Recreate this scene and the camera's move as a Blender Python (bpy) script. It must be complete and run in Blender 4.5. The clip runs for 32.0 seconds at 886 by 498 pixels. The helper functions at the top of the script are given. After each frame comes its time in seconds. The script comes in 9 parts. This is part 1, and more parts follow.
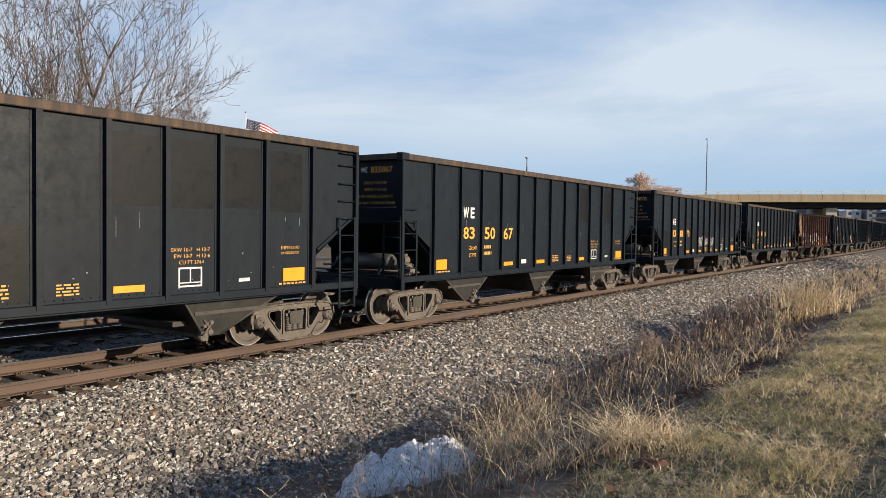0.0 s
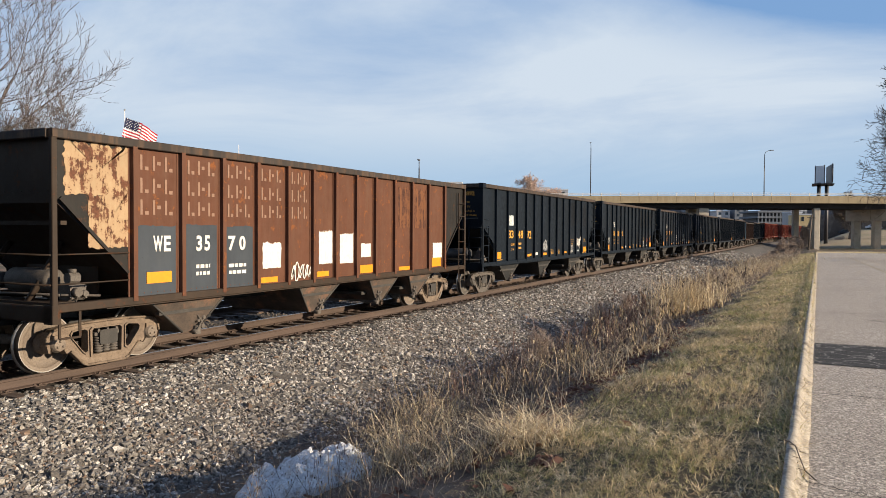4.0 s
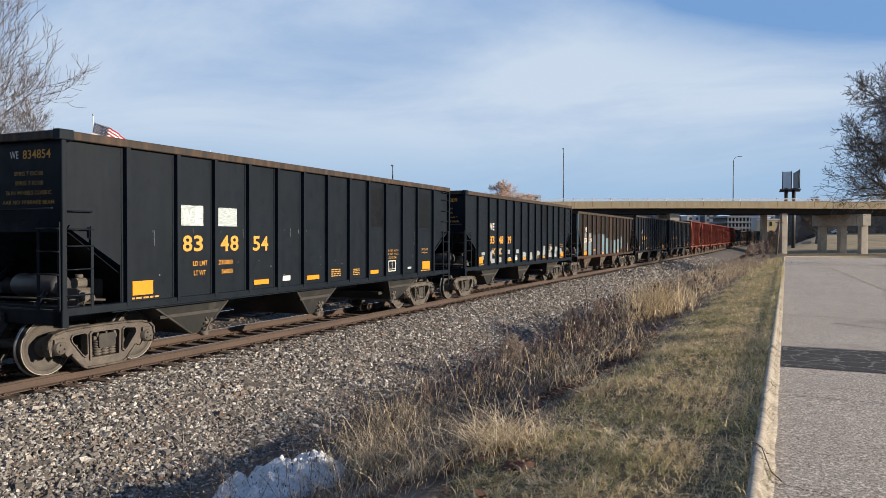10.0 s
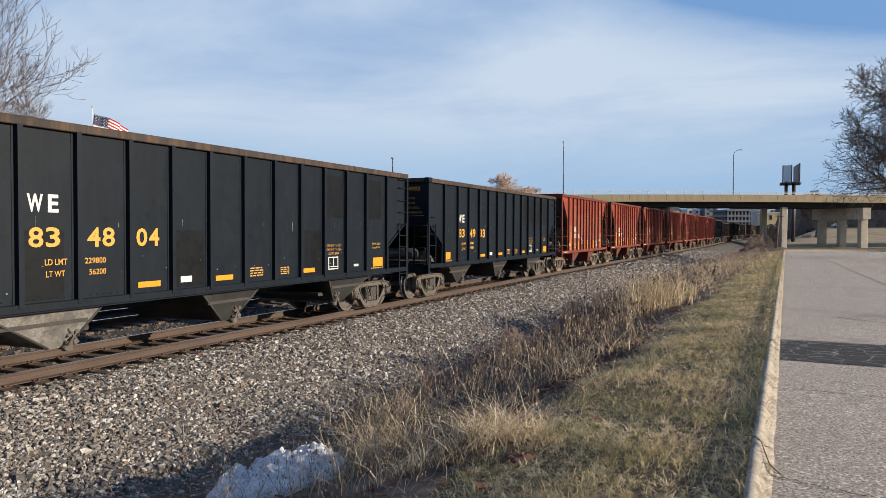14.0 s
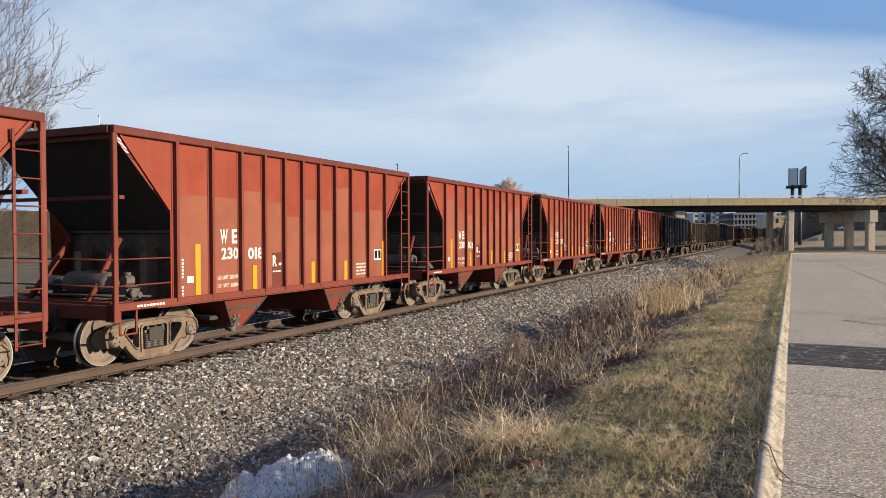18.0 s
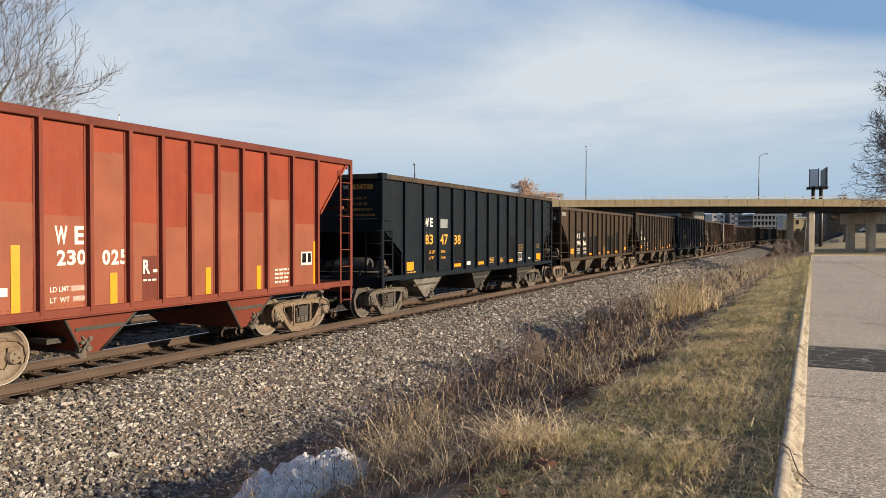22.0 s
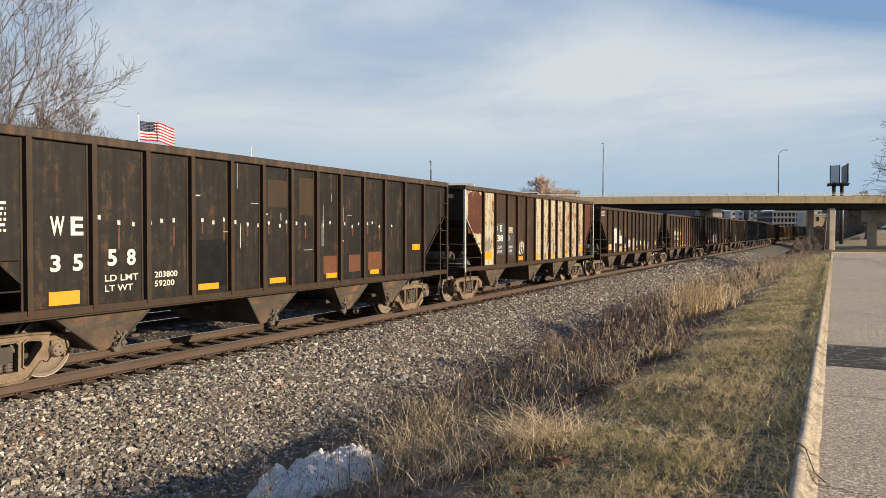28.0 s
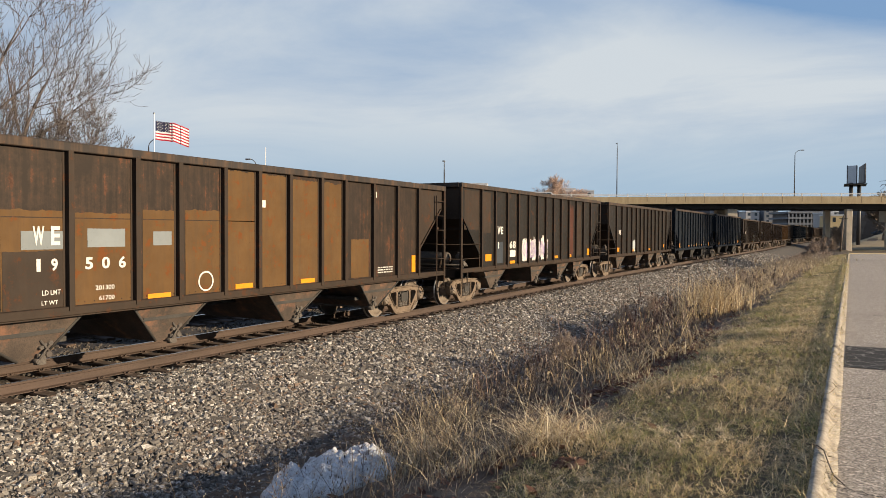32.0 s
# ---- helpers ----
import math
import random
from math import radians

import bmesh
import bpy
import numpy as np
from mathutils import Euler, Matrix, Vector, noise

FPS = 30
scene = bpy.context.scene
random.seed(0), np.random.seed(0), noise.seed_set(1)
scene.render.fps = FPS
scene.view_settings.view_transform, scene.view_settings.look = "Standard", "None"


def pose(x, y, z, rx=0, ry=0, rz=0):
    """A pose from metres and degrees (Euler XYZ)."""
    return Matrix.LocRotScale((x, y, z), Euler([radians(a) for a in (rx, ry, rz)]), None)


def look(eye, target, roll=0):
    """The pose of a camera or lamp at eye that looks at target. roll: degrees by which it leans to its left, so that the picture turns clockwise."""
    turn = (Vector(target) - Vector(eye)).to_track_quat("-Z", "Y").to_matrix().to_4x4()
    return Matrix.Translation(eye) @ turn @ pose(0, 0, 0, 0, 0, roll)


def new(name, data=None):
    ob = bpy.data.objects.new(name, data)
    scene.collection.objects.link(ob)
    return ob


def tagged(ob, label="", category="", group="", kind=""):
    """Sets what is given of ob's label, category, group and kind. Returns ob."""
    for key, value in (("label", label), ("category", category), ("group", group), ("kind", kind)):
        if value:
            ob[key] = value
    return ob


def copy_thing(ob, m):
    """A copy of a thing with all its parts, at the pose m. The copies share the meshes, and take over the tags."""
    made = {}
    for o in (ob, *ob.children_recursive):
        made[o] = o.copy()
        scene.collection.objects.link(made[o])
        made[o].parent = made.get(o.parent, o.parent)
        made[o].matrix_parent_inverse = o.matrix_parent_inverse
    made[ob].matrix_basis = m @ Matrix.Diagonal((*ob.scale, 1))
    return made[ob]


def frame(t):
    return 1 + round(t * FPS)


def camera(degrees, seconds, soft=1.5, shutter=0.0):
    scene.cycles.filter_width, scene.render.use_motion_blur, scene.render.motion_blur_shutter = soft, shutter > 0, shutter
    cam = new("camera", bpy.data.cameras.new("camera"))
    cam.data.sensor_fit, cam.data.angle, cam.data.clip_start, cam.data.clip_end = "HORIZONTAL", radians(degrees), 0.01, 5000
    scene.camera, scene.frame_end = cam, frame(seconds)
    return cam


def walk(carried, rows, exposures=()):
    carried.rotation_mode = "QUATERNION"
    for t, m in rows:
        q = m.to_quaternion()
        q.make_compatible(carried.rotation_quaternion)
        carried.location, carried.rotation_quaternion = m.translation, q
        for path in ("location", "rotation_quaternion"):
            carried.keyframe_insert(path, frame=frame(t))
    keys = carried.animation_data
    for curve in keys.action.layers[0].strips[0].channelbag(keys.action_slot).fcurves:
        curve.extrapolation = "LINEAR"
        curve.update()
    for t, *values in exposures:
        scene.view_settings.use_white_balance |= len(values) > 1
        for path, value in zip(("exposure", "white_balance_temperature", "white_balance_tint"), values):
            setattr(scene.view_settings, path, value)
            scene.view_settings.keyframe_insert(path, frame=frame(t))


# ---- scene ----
# ---- camera: a person stands on the verge and lets the phone drift ----
PATH = [  # seconds, x, y, z, degrees left of the track, degrees down, lean
    (0.0, 11.410, -0.013, 2.236, 34.40, 1.69, 0.77),
    (0.5, 11.394, -0.017, 2.257, 32.65, 1.64, 0.77),
    (1.0, 11.385, -0.005, 2.259, 31.13, 1.50, 0.53),
    (1.5, 11.374, -0.014, 2.259, 29.73, 1.49, 0.51),
    (2.0, 11.371, -0.010, 2.259, 28.60, 1.52, 0.51),
    (2.5, 11.368, -0.001, 2.251, 27.68, 1.51, 0.45),
    (3.0, 11.372, 0.004, 2.252, 26.99, 1.56, 0.39),
    (3.5, 11.372, 0.001, 2.254, 26.50, 1.58, 0.38),
    (5.5, 11.394, -0.002, 2.257, 25.26, 1.17, 0.03),
    (6.0, 11.393, -0.006, 2.260, 25.04, 1.17, 0.05),
    (6.5, 11.396, -0.002, 2.265, 24.86, 1.16, -0.02),
    (7.0, 11.394, -0.003, 2.256, 24.66, 1.11, -0.04),
    (7.5, 11.390, 0.003, 2.255, 24.47, 1.10, 0.03),
    (8.0, 11.387, 0.007, 2.257, 24.32, 1.06, 0.10),
    (8.5, 11.393, 0.001, 2.260, 24.26, 1.01, 0.11),
    (9.0, 11.387, 0.002, 2.257, 24.22, 0.93, 0.09),
    (9.5, 11.385, 0.010, 2.259, 24.16, 1.02, 0.23),
    (10.0, 11.399, 0.000, 2.258, 24.10, 1.04, 0.16),
    (10.5, 11.403, 0.004, 2.265, 23.97, 1.23, 0.26),
    (11.0, 11.398, 0.002, 2.256, 23.86, 1.28, 0.23),
    (11.5, 11.403, 0.002, 2.260, 23.84, 1.42, 0.29),
    (12.0, 11.402, 0.001, 2.262, 23.87, 1.51, 0.31),
    (12.5, 11.390, 0.005, 2.262, 23.92, 1.62, 0.44),
    (13.0, 11.382, 0.009, 2.256, 23.97, 1.65, 0.50),
    (13.5, 11.392, 0.001, 2.256, 24.03, 1.61, 0.38),
    (14.0, 11.397, -0.001, 2.258, 24.08, 1.59, 0.28),
    (14.5, 11.404, 0.002, 2.261, 24.18, 1.57, 0.15),
    (16.5, 11.421, -0.005, 2.259, 24.34, 1.40, -0.27),
    (17.0, 11.413, -0.002, 2.268, 24.34, 1.43, -0.14),
    (17.5, 11.405, -0.003, 2.260, 24.42, 1.28, -0.15),
    (18.0, 11.400, -0.005, 2.259, 24.52, 1.14, -0.15),
    (18.5, 11.403, -0.003, 2.259, 24.68, 1.06, -0.13),
    (19.0, 11.411, 0.004, 2.260, 24.95, 0.99, -0.19),
    (19.5, 11.416, -0.001, 2.266, 25.20, 0.94, -0.25),
    (20.0, 11.418, -0.004, 2.271, 25.46, 0.94, -0.22),
    (20.5, 11.415, -0.001, 2.257, 25.66, 0.87, -0.23),
    (21.0, 11.409, 0.005, 2.259, 25.75, 0.96, -0.09),
    (21.5, 11.402, 0.000, 2.260, 25.78, 1.06, 0.02),
    (22.0, 11.392, -0.000, 2.256, 25.80, 1.15, 0.12),
    (22.5, 11.394, 0.000, 2.257, 25.85, 1.30, 0.31),
    (23.0, 11.397, 0.001, 2.255, 25.89, 1.40, 0.39),
    (23.5, 11.393, -0.000, 2.247, 25.95, 1.43, 0.48),
    (24.0, 11.395, -0.000, 2.255, 26.04, 1.55, 0.57),
    (24.5, 11.390, -0.009, 2.254, 26.11, 1.58, 0.62),
    (25.0, 11.391, -0.004, 2.254, 26.22, 1.59, 0.61),
    (25.5, 11.389, -0.004, 2.263, 26.33, 1.64, 0.64),
    (27.5, 11.409, -0.009, 2.263, 26.86, 1.48, 0.22),
    (28.0, 11.416, -0.009, 2.264, 27.07, 1.38, 0.12),
    (28.5, 11.425, -0.015, 2.266, 27.28, 1.30, 0.06),
    (29.0, 11.424, -0.009, 2.259, 27.46, 1.25, 0.12),
    (29.5, 11.412, -0.010, 2.262, 27.59, 1.31, 0.21),
    (30.0, 11.402, -0.012, 2.252, 27.66, 1.28, 0.23),
    (30.5, 11.402, -0.011, 2.260, 27.74, 1.36, 0.29),
    (31.0, 11.411, -0.007, 2.260, 27.85, 1.34, 0.18),
    (31.5, 11.412, -0.009, 2.261, 27.98, 1.36, 0.19),
    (32.0, 11.399, -0.005, 2.255, 28.08, 1.39, 0.26),]


def stand(x, y, z, left, down, lean):
    a, d = radians(left), radians(down)
    way = Vector((-math.sin(a) * math.cos(d), math.cos(a) * math.cos(d), -math.sin(d)))
    return look((x, y, z), Vector((x, y, z)) + way * 10, lean)


cam = camera(62, 32.0, soft=0.5)
walk(cam, [(r[0], stand(*r[1:])) for r in PATH],
     exposures=[(0.0, 0.96, 5950, 10), (3.0, 0.94, 5950, 10), (6.0, 0.86, 5800, 10), (9.0, 0.82, 5650, 10), (14.0, 0.82, 5650, 10),
                (17.0, 0.88, 5780, 10), (19.0, 0.94, 5980, 10), (22.0, 0.92, 6330, 10), (26.0, 0.89, 6380, 10), (32.0, 0.82, 6330, 10)])

# ---- daylight: low winter sun from beyond the road, thin cloud ----
SUN_UP, SUN_SIDE = 13.8, 12.0          # degrees above the horizon; degrees from across the track towards the bridge
sun_way = Vector((math.cos(radians(SUN_UP)) * math.cos(radians(SUN_SIDE)), math.cos(radians(SUN_UP)) * math.sin(radians(SUN_SIDE)), math.sin(radians(SUN_UP))))
world = bpy.data.worlds.new("winter_sky")
scene.world = world
world.use_nodes = True
wn, wl = world.node_tree.nodes, world.node_tree.links
wn.clear()
w_out, w_bg, w_sky = wn.new("ShaderNodeOutputWorld"), wn.new("ShaderNodeBackground"), wn.new("ShaderNodeTexSky")
w_sky.sky_type, w_sky.sun_disc = "NISHITA", False
w_sky.sun_elevation, w_sky.sun_rotation = radians(SUN_UP), radians(90 - SUN_SIDE)
w_sky.air_density, w_sky.dust_density, w_sky.ozone_density = 1.0, 1.2, 2.0
w_tc = wn.new("ShaderNodeTexCoord")
w_sep = wn.new("ShaderNodeSeparateXYZ")
wl.new(w_tc.outputs["Generated"], w_sep.inputs[0])
# cloud sheets: the way divided by its height, as on a flat layer overhead
w_up = wn.new("ShaderNodeMath"); w_up.operation = "MAXIMUM"; w_up.inputs[1].default_value = 0.0
w_add = wn.new("ShaderNodeMath"); w_add.operation = "ADD"; w_add.inputs[1].default_value = 0.24
wl.new(w_sep.outputs["Z"], w_up.inputs[0]); wl.new(w_up.outputs[0], w_add.inputs[0])
w_dx = wn.new("ShaderNodeMath"); w_dx.operation = "DIVIDE"
w_dy = wn.new("ShaderNodeMath"); w_dy.operation = "DIVIDE"
wl.new(w_sep.outputs["X"], w_dx.inputs[0]); wl.new(w_add.outputs[0], w_dx.inputs[1])
wl.new(w_sep.outputs["Y"], w_dy.inputs[0]); wl.new(w_add.outputs[0], w_dy.inputs[1])
w_com = wn.new("ShaderNodeCombineXYZ")
wl.new(w_dx.outputs[0], w_com.inputs[0]); wl.new(w_dy.outputs[0], w_com.inputs[1])
w_map = wn.new("ShaderNodeMapping")
w_map.inputs["Rotation"].default_value = (0, 0, radians(62)); w_map.inputs["Scale"].default_value = (0.55, 1.0, 1); w_map.inputs["Location"].default_value = (1.3, 0.4, 0)
wl.new(w_com.outputs[0], w_map.inputs[0])
w_n1 = wn.new("ShaderNodeTexNoise"); w_n1.inputs["Scale"].default_value = 1.1; w_n1.inputs["Detail"].default_value = 11; w_n1.inputs["Roughness"].default_value = 0.60; w_n1.inputs["Distortion"].default_value = 0.6
w_n2 = wn.new("ShaderNodeTexNoise"); w_n2.inputs["Scale"].default_value = 0.45; w_n2.inputs["Detail"].default_value = 3
wl.new(w_map.outputs[0], w_n1.inputs["Vector"]); wl.new(w_map.outputs[0], w_n2.inputs["Vector"])
w_mix = wn.new("ShaderNodeMath"); w_mix.operation = "MULTIPLY_ADD"; w_mix.inputs[1].default_value = 0.55
w_half = wn.new("ShaderNodeMath"); w_half.operation = "MULTIPLY"; w_half.inputs[1].default_value = 0.45
wl.new(w_n2.outputs[0], w_half.inputs[0]); wl.new(w_n1.outputs[0], w_mix.inputs[0]); wl.new(w_half.outputs[0], w_mix.inputs[2])
w_ramp = wn.new("ShaderNodeValToRGB")
w_ramp.color_ramp.elements[0].position, w_ramp.color_ramp.elements[0].color = 0.40, (0, 0, 0, 1)
w_ramp.color_ramp.elements[1].position, w_ramp.color_ramp.elements[1].color = 0.58, (1, 1, 1, 1)
wl.new(w_mix.outputs[0], w_ramp.inputs[0])

def w_band(lo, hi, a=0.0, b=1.0):
    """A soft step over the way's height."""
    k = wn.new("ShaderNodeMapRange")
    k.interpolation_type = "SMOOTHSTEP"
    for name, val in (("From Min", lo), ("From Max", hi), ("To Min", a), ("To Max", b)):
        k.inputs[name].default_value = val
    wl.new(w_sep.outputs["Z"], k.inputs["Value"])
    return k.outputs[0]


def w_times(a, b):
    k = wn.new("ShaderNodeMath"); k.operation = "MULTIPLY"
    wl.new(a, k.inputs[0])
    if isinstance(b, float):
        k.inputs[1].default_value = b
    else:
        wl.new(b, k.inputs[1])
    return k.outputs[0]


def w_over(fac, a, b):
    k = wn.new("ShaderNodeMix"); k.data_type = "RGBA"
    for name, val in (("Factor", fac), ("A", a), ("B", b)):
        if isinstance(val, (tuple, float)):
            k.inputs[name].default_value = val
        else:
            wl.new(val, k.inputs[name])
    return k.outputs["Result"]


w_amt = wn.new("ShaderNodeMath"); w_amt.operation = "MULTIPLY_ADD"; w_amt.inputs[1].default_value = 0.78; w_amt.inputs[2].default_value = 0.18
wl.new(w_ramp.outputs[0], w_amt.inputs[0])
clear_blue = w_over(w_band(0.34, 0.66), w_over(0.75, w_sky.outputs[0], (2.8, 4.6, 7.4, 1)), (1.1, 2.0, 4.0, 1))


def w_bank(turn, up, wide, tall):
    """A soft cloud bank or gap: 1 at its middle, 0 beyond its rim."""
    k = wn.new("ShaderNodeMapping")
    k.vector_type = "TEXTURE"
    k.inputs["Rotation"].default_value = (0, 0, radians(turn))
    k.inputs["Location"].default_value = (0, 0, math.sin(radians(up)))
    k.inputs["Scale"].default_value = (wide, 40.0, tall)
    wl.new(w_tc.outputs["Generated"], k.inputs[0])
    d = wn.new("ShaderNodeVectorMath"); d.operation = "LENGTH"
    wl.new(k.outputs[0], d.inputs[0])
    m = wn.new("ShaderNodeMapRange"); m.interpolation_type = "SMOOTHSTEP"
    for name, val in (("From Min", 1.0), ("From Max", 0.25), ("To Min", 0.0), ("To Max", 1.0)):
        m.inputs[name].default_value = val
    wl.new(d.outputs["Value"], m.inputs["Value"])
    return m.outputs[0]


def w_plus(a, b, k):
    n = wn.new("ShaderNodeMath"); n.operation = "MULTIPLY_ADD"; n.use_clamp = True
    wl.new(b, n.inputs[0]); n.inputs[1].default_value = k; wl.new(a, n.inputs[2])
    return n.outputs[0]


veil = w_plus(w_amt.outputs[0], w_bank(8.0, 11.5, 0.42, 0.16), 0.55)
veil = w_plus(veil, w_bank(-6.0, 19.0, 0.42, 0.15), -1.3)
veil = w_plus(veil, w_bank(42.0, 17.0, 0.45, 0.12), 0.30)
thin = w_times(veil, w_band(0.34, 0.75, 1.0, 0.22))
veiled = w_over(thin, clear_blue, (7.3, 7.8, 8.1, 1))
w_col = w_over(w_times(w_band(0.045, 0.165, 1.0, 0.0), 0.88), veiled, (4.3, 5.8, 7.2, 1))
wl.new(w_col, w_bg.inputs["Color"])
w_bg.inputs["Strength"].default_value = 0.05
wl.new(w_bg.outputs[0], w_out.inputs[0])

sun = new("sun", bpy.data.lights.new("sun", "SUN"))
sun.data.energy, sun.data.angle, sun.data.color = 5.0, radians(0.6), (1.0, 0.78, 0.52)
sun.matrix_world = look(sun_way * 60, (0, 0, 0))


# ---- materials ----
def nodes_of(name):
    m = bpy.data.materials.new(name)
    m.use_nodes = True
    return m, m.node_tree.nodes, m.node_tree.links, m.node_tree.nodes["Principled BSDF"]


def noise_tex(n, l, vec, scale, detail=5, rough=0.6, stretch=None):
    t = n.new("ShaderNodeTexNoise")
    t.inputs["Scale"].default_value, t.inputs["Detail"].default_value, t.inputs["Roughness"].default_value = scale, detail, rough
    if stretch:
        mp = n.new("ShaderNodeMapping")
        mp.inputs["Scale"].default_value = stretch
        l.new(vec, mp.inputs[0])
        vec = mp.outputs[0]
    l.new(vec, t.inputs["Vector"])
    return t.outputs[0]


def ramp(n, l, fac, lo, hi, a=(0, 0, 0), b=(1, 1, 1)):
    r = n.new("ShaderNodeValToRGB")
    e = r.color_ramp.elements
    e[0].position, e[0].color, e[1].position, e[1].color = lo, (*a, 1), hi, (*b, 1)
    l.new(fac, r.inputs[0])
    return r.outputs[0]


def blend(n, l, fac, a, b):
    m = n.new("ShaderNodeMix")
    m.data_type = "RGBA"
    l.new(fac, m.inputs["Factor"])
    for sock, v in ((m.inputs["A"], a), (m.inputs["B"], b)):
        if isinstance(v, tuple):
            sock.default_value = (*v, 1)
        else:
            l.new(v, sock)
    return m.outputs["Result"]


def coords(n, l, shift=True):
    """Object-space coordinates, moved by a chance amount from object to object."""
    tc = n.new("ShaderNodeTexCoord")
    if not shift:
        return tc.outputs["Object"]
    info = n.new("ShaderNodeObjectInfo")
    mul = n.new("ShaderNodeMath")
    mul.operation, mul.inputs[1].default_value = "MULTIPLY", 37.0
    l.new(info.outputs["Random"], mul.inputs[0])
    add = n.new("ShaderNodeVectorMath")
    l.new(tc.outputs["Object"], add.inputs[0])
    l.new(mul.outputs[0], add.inputs[1])
    return add.outputs[0]


def bump(n, l, bsdf, height, strength, dist):
    b = n.new("ShaderNodeBump")
    b.inputs["Strength"].default_value, b.inputs["Distance"].default_value = strength, dist
    l.new(height, b.inputs["Height"])
    l.new(b.outputs[0], bsdf.inputs["Normal"])


def surface(name, a, b, scale=6.0, rough=0.7, metal=0.0, fine=60.0, grit=0.3, depth=0.004, dirt=None, dirt_scale=1.5, dirt_lo=0.5, dirt_hi=0.7, stretch=None, shift=True):
    """Two colours over a coarse noise, a fine grain, an optional third colour in patches, and a bump."""
    m, n, l, s = nodes_of(name)
    v = coords(n, l, shift)
    big = noise_tex(n, l, v, scale, 5, 0.62, stretch)
    small = noise_tex(n, l, v, fine, 3, 0.6)
    col = blend(n, l, ramp(n, l, big, 0.36, 0.64), a, b)
    dark = tuple(c * (1 - grit) for c in a)
    col = blend(n, l, ramp(n, l, small, 0.45, 0.75), col, dark)
    if dirt:
        col = blend(n, l, ramp(n, l, noise_tex(n, l, v, dirt_scale, 7, 0.7, stretch), dirt_lo, dirt_hi), col, dirt)
    l.new(col, s.inputs["Base Color"])
    s.inputs["Roughness"].default_value, s.inputs["Metallic"].default_value = rough, metal
    bump(n, l, s, small, 0.5, depth)
    return m


def car_paint(name, paint, dust, rust, wear=0.66, streak=0.6, rough=0.42):
    """Sprayed steel: paint, dust in upright streaks, blooms of rust."""
    m, n, l, s = nodes_of(name)
    v = coords(n, l)
    runs = noise_tex(n, l, v, 3.0, 6, 0.65, (2.2, 2.2, 0.22))
    cloudy = noise_tex(n, l, v, 1.1, 5, 0.6)
    blot = noise_tex(n, l, v, 4.5, 8, 0.72)
    speck = noise_tex(n, l, v, 45, 3, 0.6)
    col = blend(n, l, ramp(n, l, cloudy, 0.35, 0.7), paint, tuple(c * 1.35 for c in paint))
    f = n.new("ShaderNodeMath")
    f.operation, f.inputs[1].default_value = "MULTIPLY", streak
    l.new(ramp(n, l, runs, 0.45, 0.78), f.inputs[0])
    col = blend(n, l, f.outputs[0], col, dust)
    col = blend(n, l, ramp(n, l, blot, wear, wear + 0.06), col, rust)
    col = blend(n, l, ramp(n, l, speck, 0.68, 0.76), col, tuple(c * 0.6 for c in paint))
    l.new(col, s.inputs["Base Color"])
    l.new(ramp(n, l, blot, 0.3, 0.7, (rough - 0.08,) * 3, (rough + 0.2,) * 3), s.inputs["Roughness"])
    s.inputs["Specular IOR Level"].default_value = 0.13
    bump(n, l, s, cloudy, 0.35, 0.02)
    return m


def flaked(name, paint, dust, rust, much=0.5, runs=0.45):
    """Old paint that has come off in runs and specks down to the rust."""
    m, n, l, s = nodes_of(name)
    v = coords(n, l)
    run = noise_tex(n, l, v, 4.0, 6, 0.62, (2.6, 2.6, 0.16))
    blot = noise_tex(n, l, v, 3.2, 10, 0.78)
    k1 = n.new("ShaderNodeMath"); k1.operation, k1.inputs[1].default_value = "MULTIPLY", 1 - runs
    l.new(blot, k1.inputs[0])
    k2 = n.new("ShaderNodeMath"); k2.operation, k2.inputs[1].default_value = "MULTIPLY_ADD", runs
    l.new(run, k2.inputs[0]); l.new(k1.outputs[0], k2.inputs[2])
    mask = ramp(n, l, k2.outputs[0], much, much + 0.025)
    halo = ramp(n, l, k2.outputs[0], much - 0.10, much + 0.01)
    col = blend(n, l, ramp(n, l, noise_tex(n, l, v, 1.3, 5, 0.6), 0.35, 0.68), paint, tuple(c * 0.78 for c in paint))
    h = n.new("ShaderNodeMath"); h.operation, h.inputs[1].default_value = "MULTIPLY", 0.55
    l.new(halo, h.inputs[0])
    col = blend(n, l, h.outputs[0], col, dust)
    bare = blend(n, l, ramp(n, l, noise_tex(n, l, v, 9, 6, 0.7), 0.40, 0.62), rust, tuple(c * 0.45 for c in rust))
    col = blend(n, l, mask, col, bare)
    l.new(col, s.inputs["Base Color"])
    s.inputs["Roughness"].default_value, s.inputs["Specular IOR Level"].default_value = 0.6, 0.15
    bump(n, l, s, k2.outputs[0], 0.5, 0.006)
    return m


def plain(name, c, rough=0.6, metal=0.0):
    return surface(name, c, tuple(x * 0.8 for x in c), 9, rough, metal, 80, 0.15, 0.001)


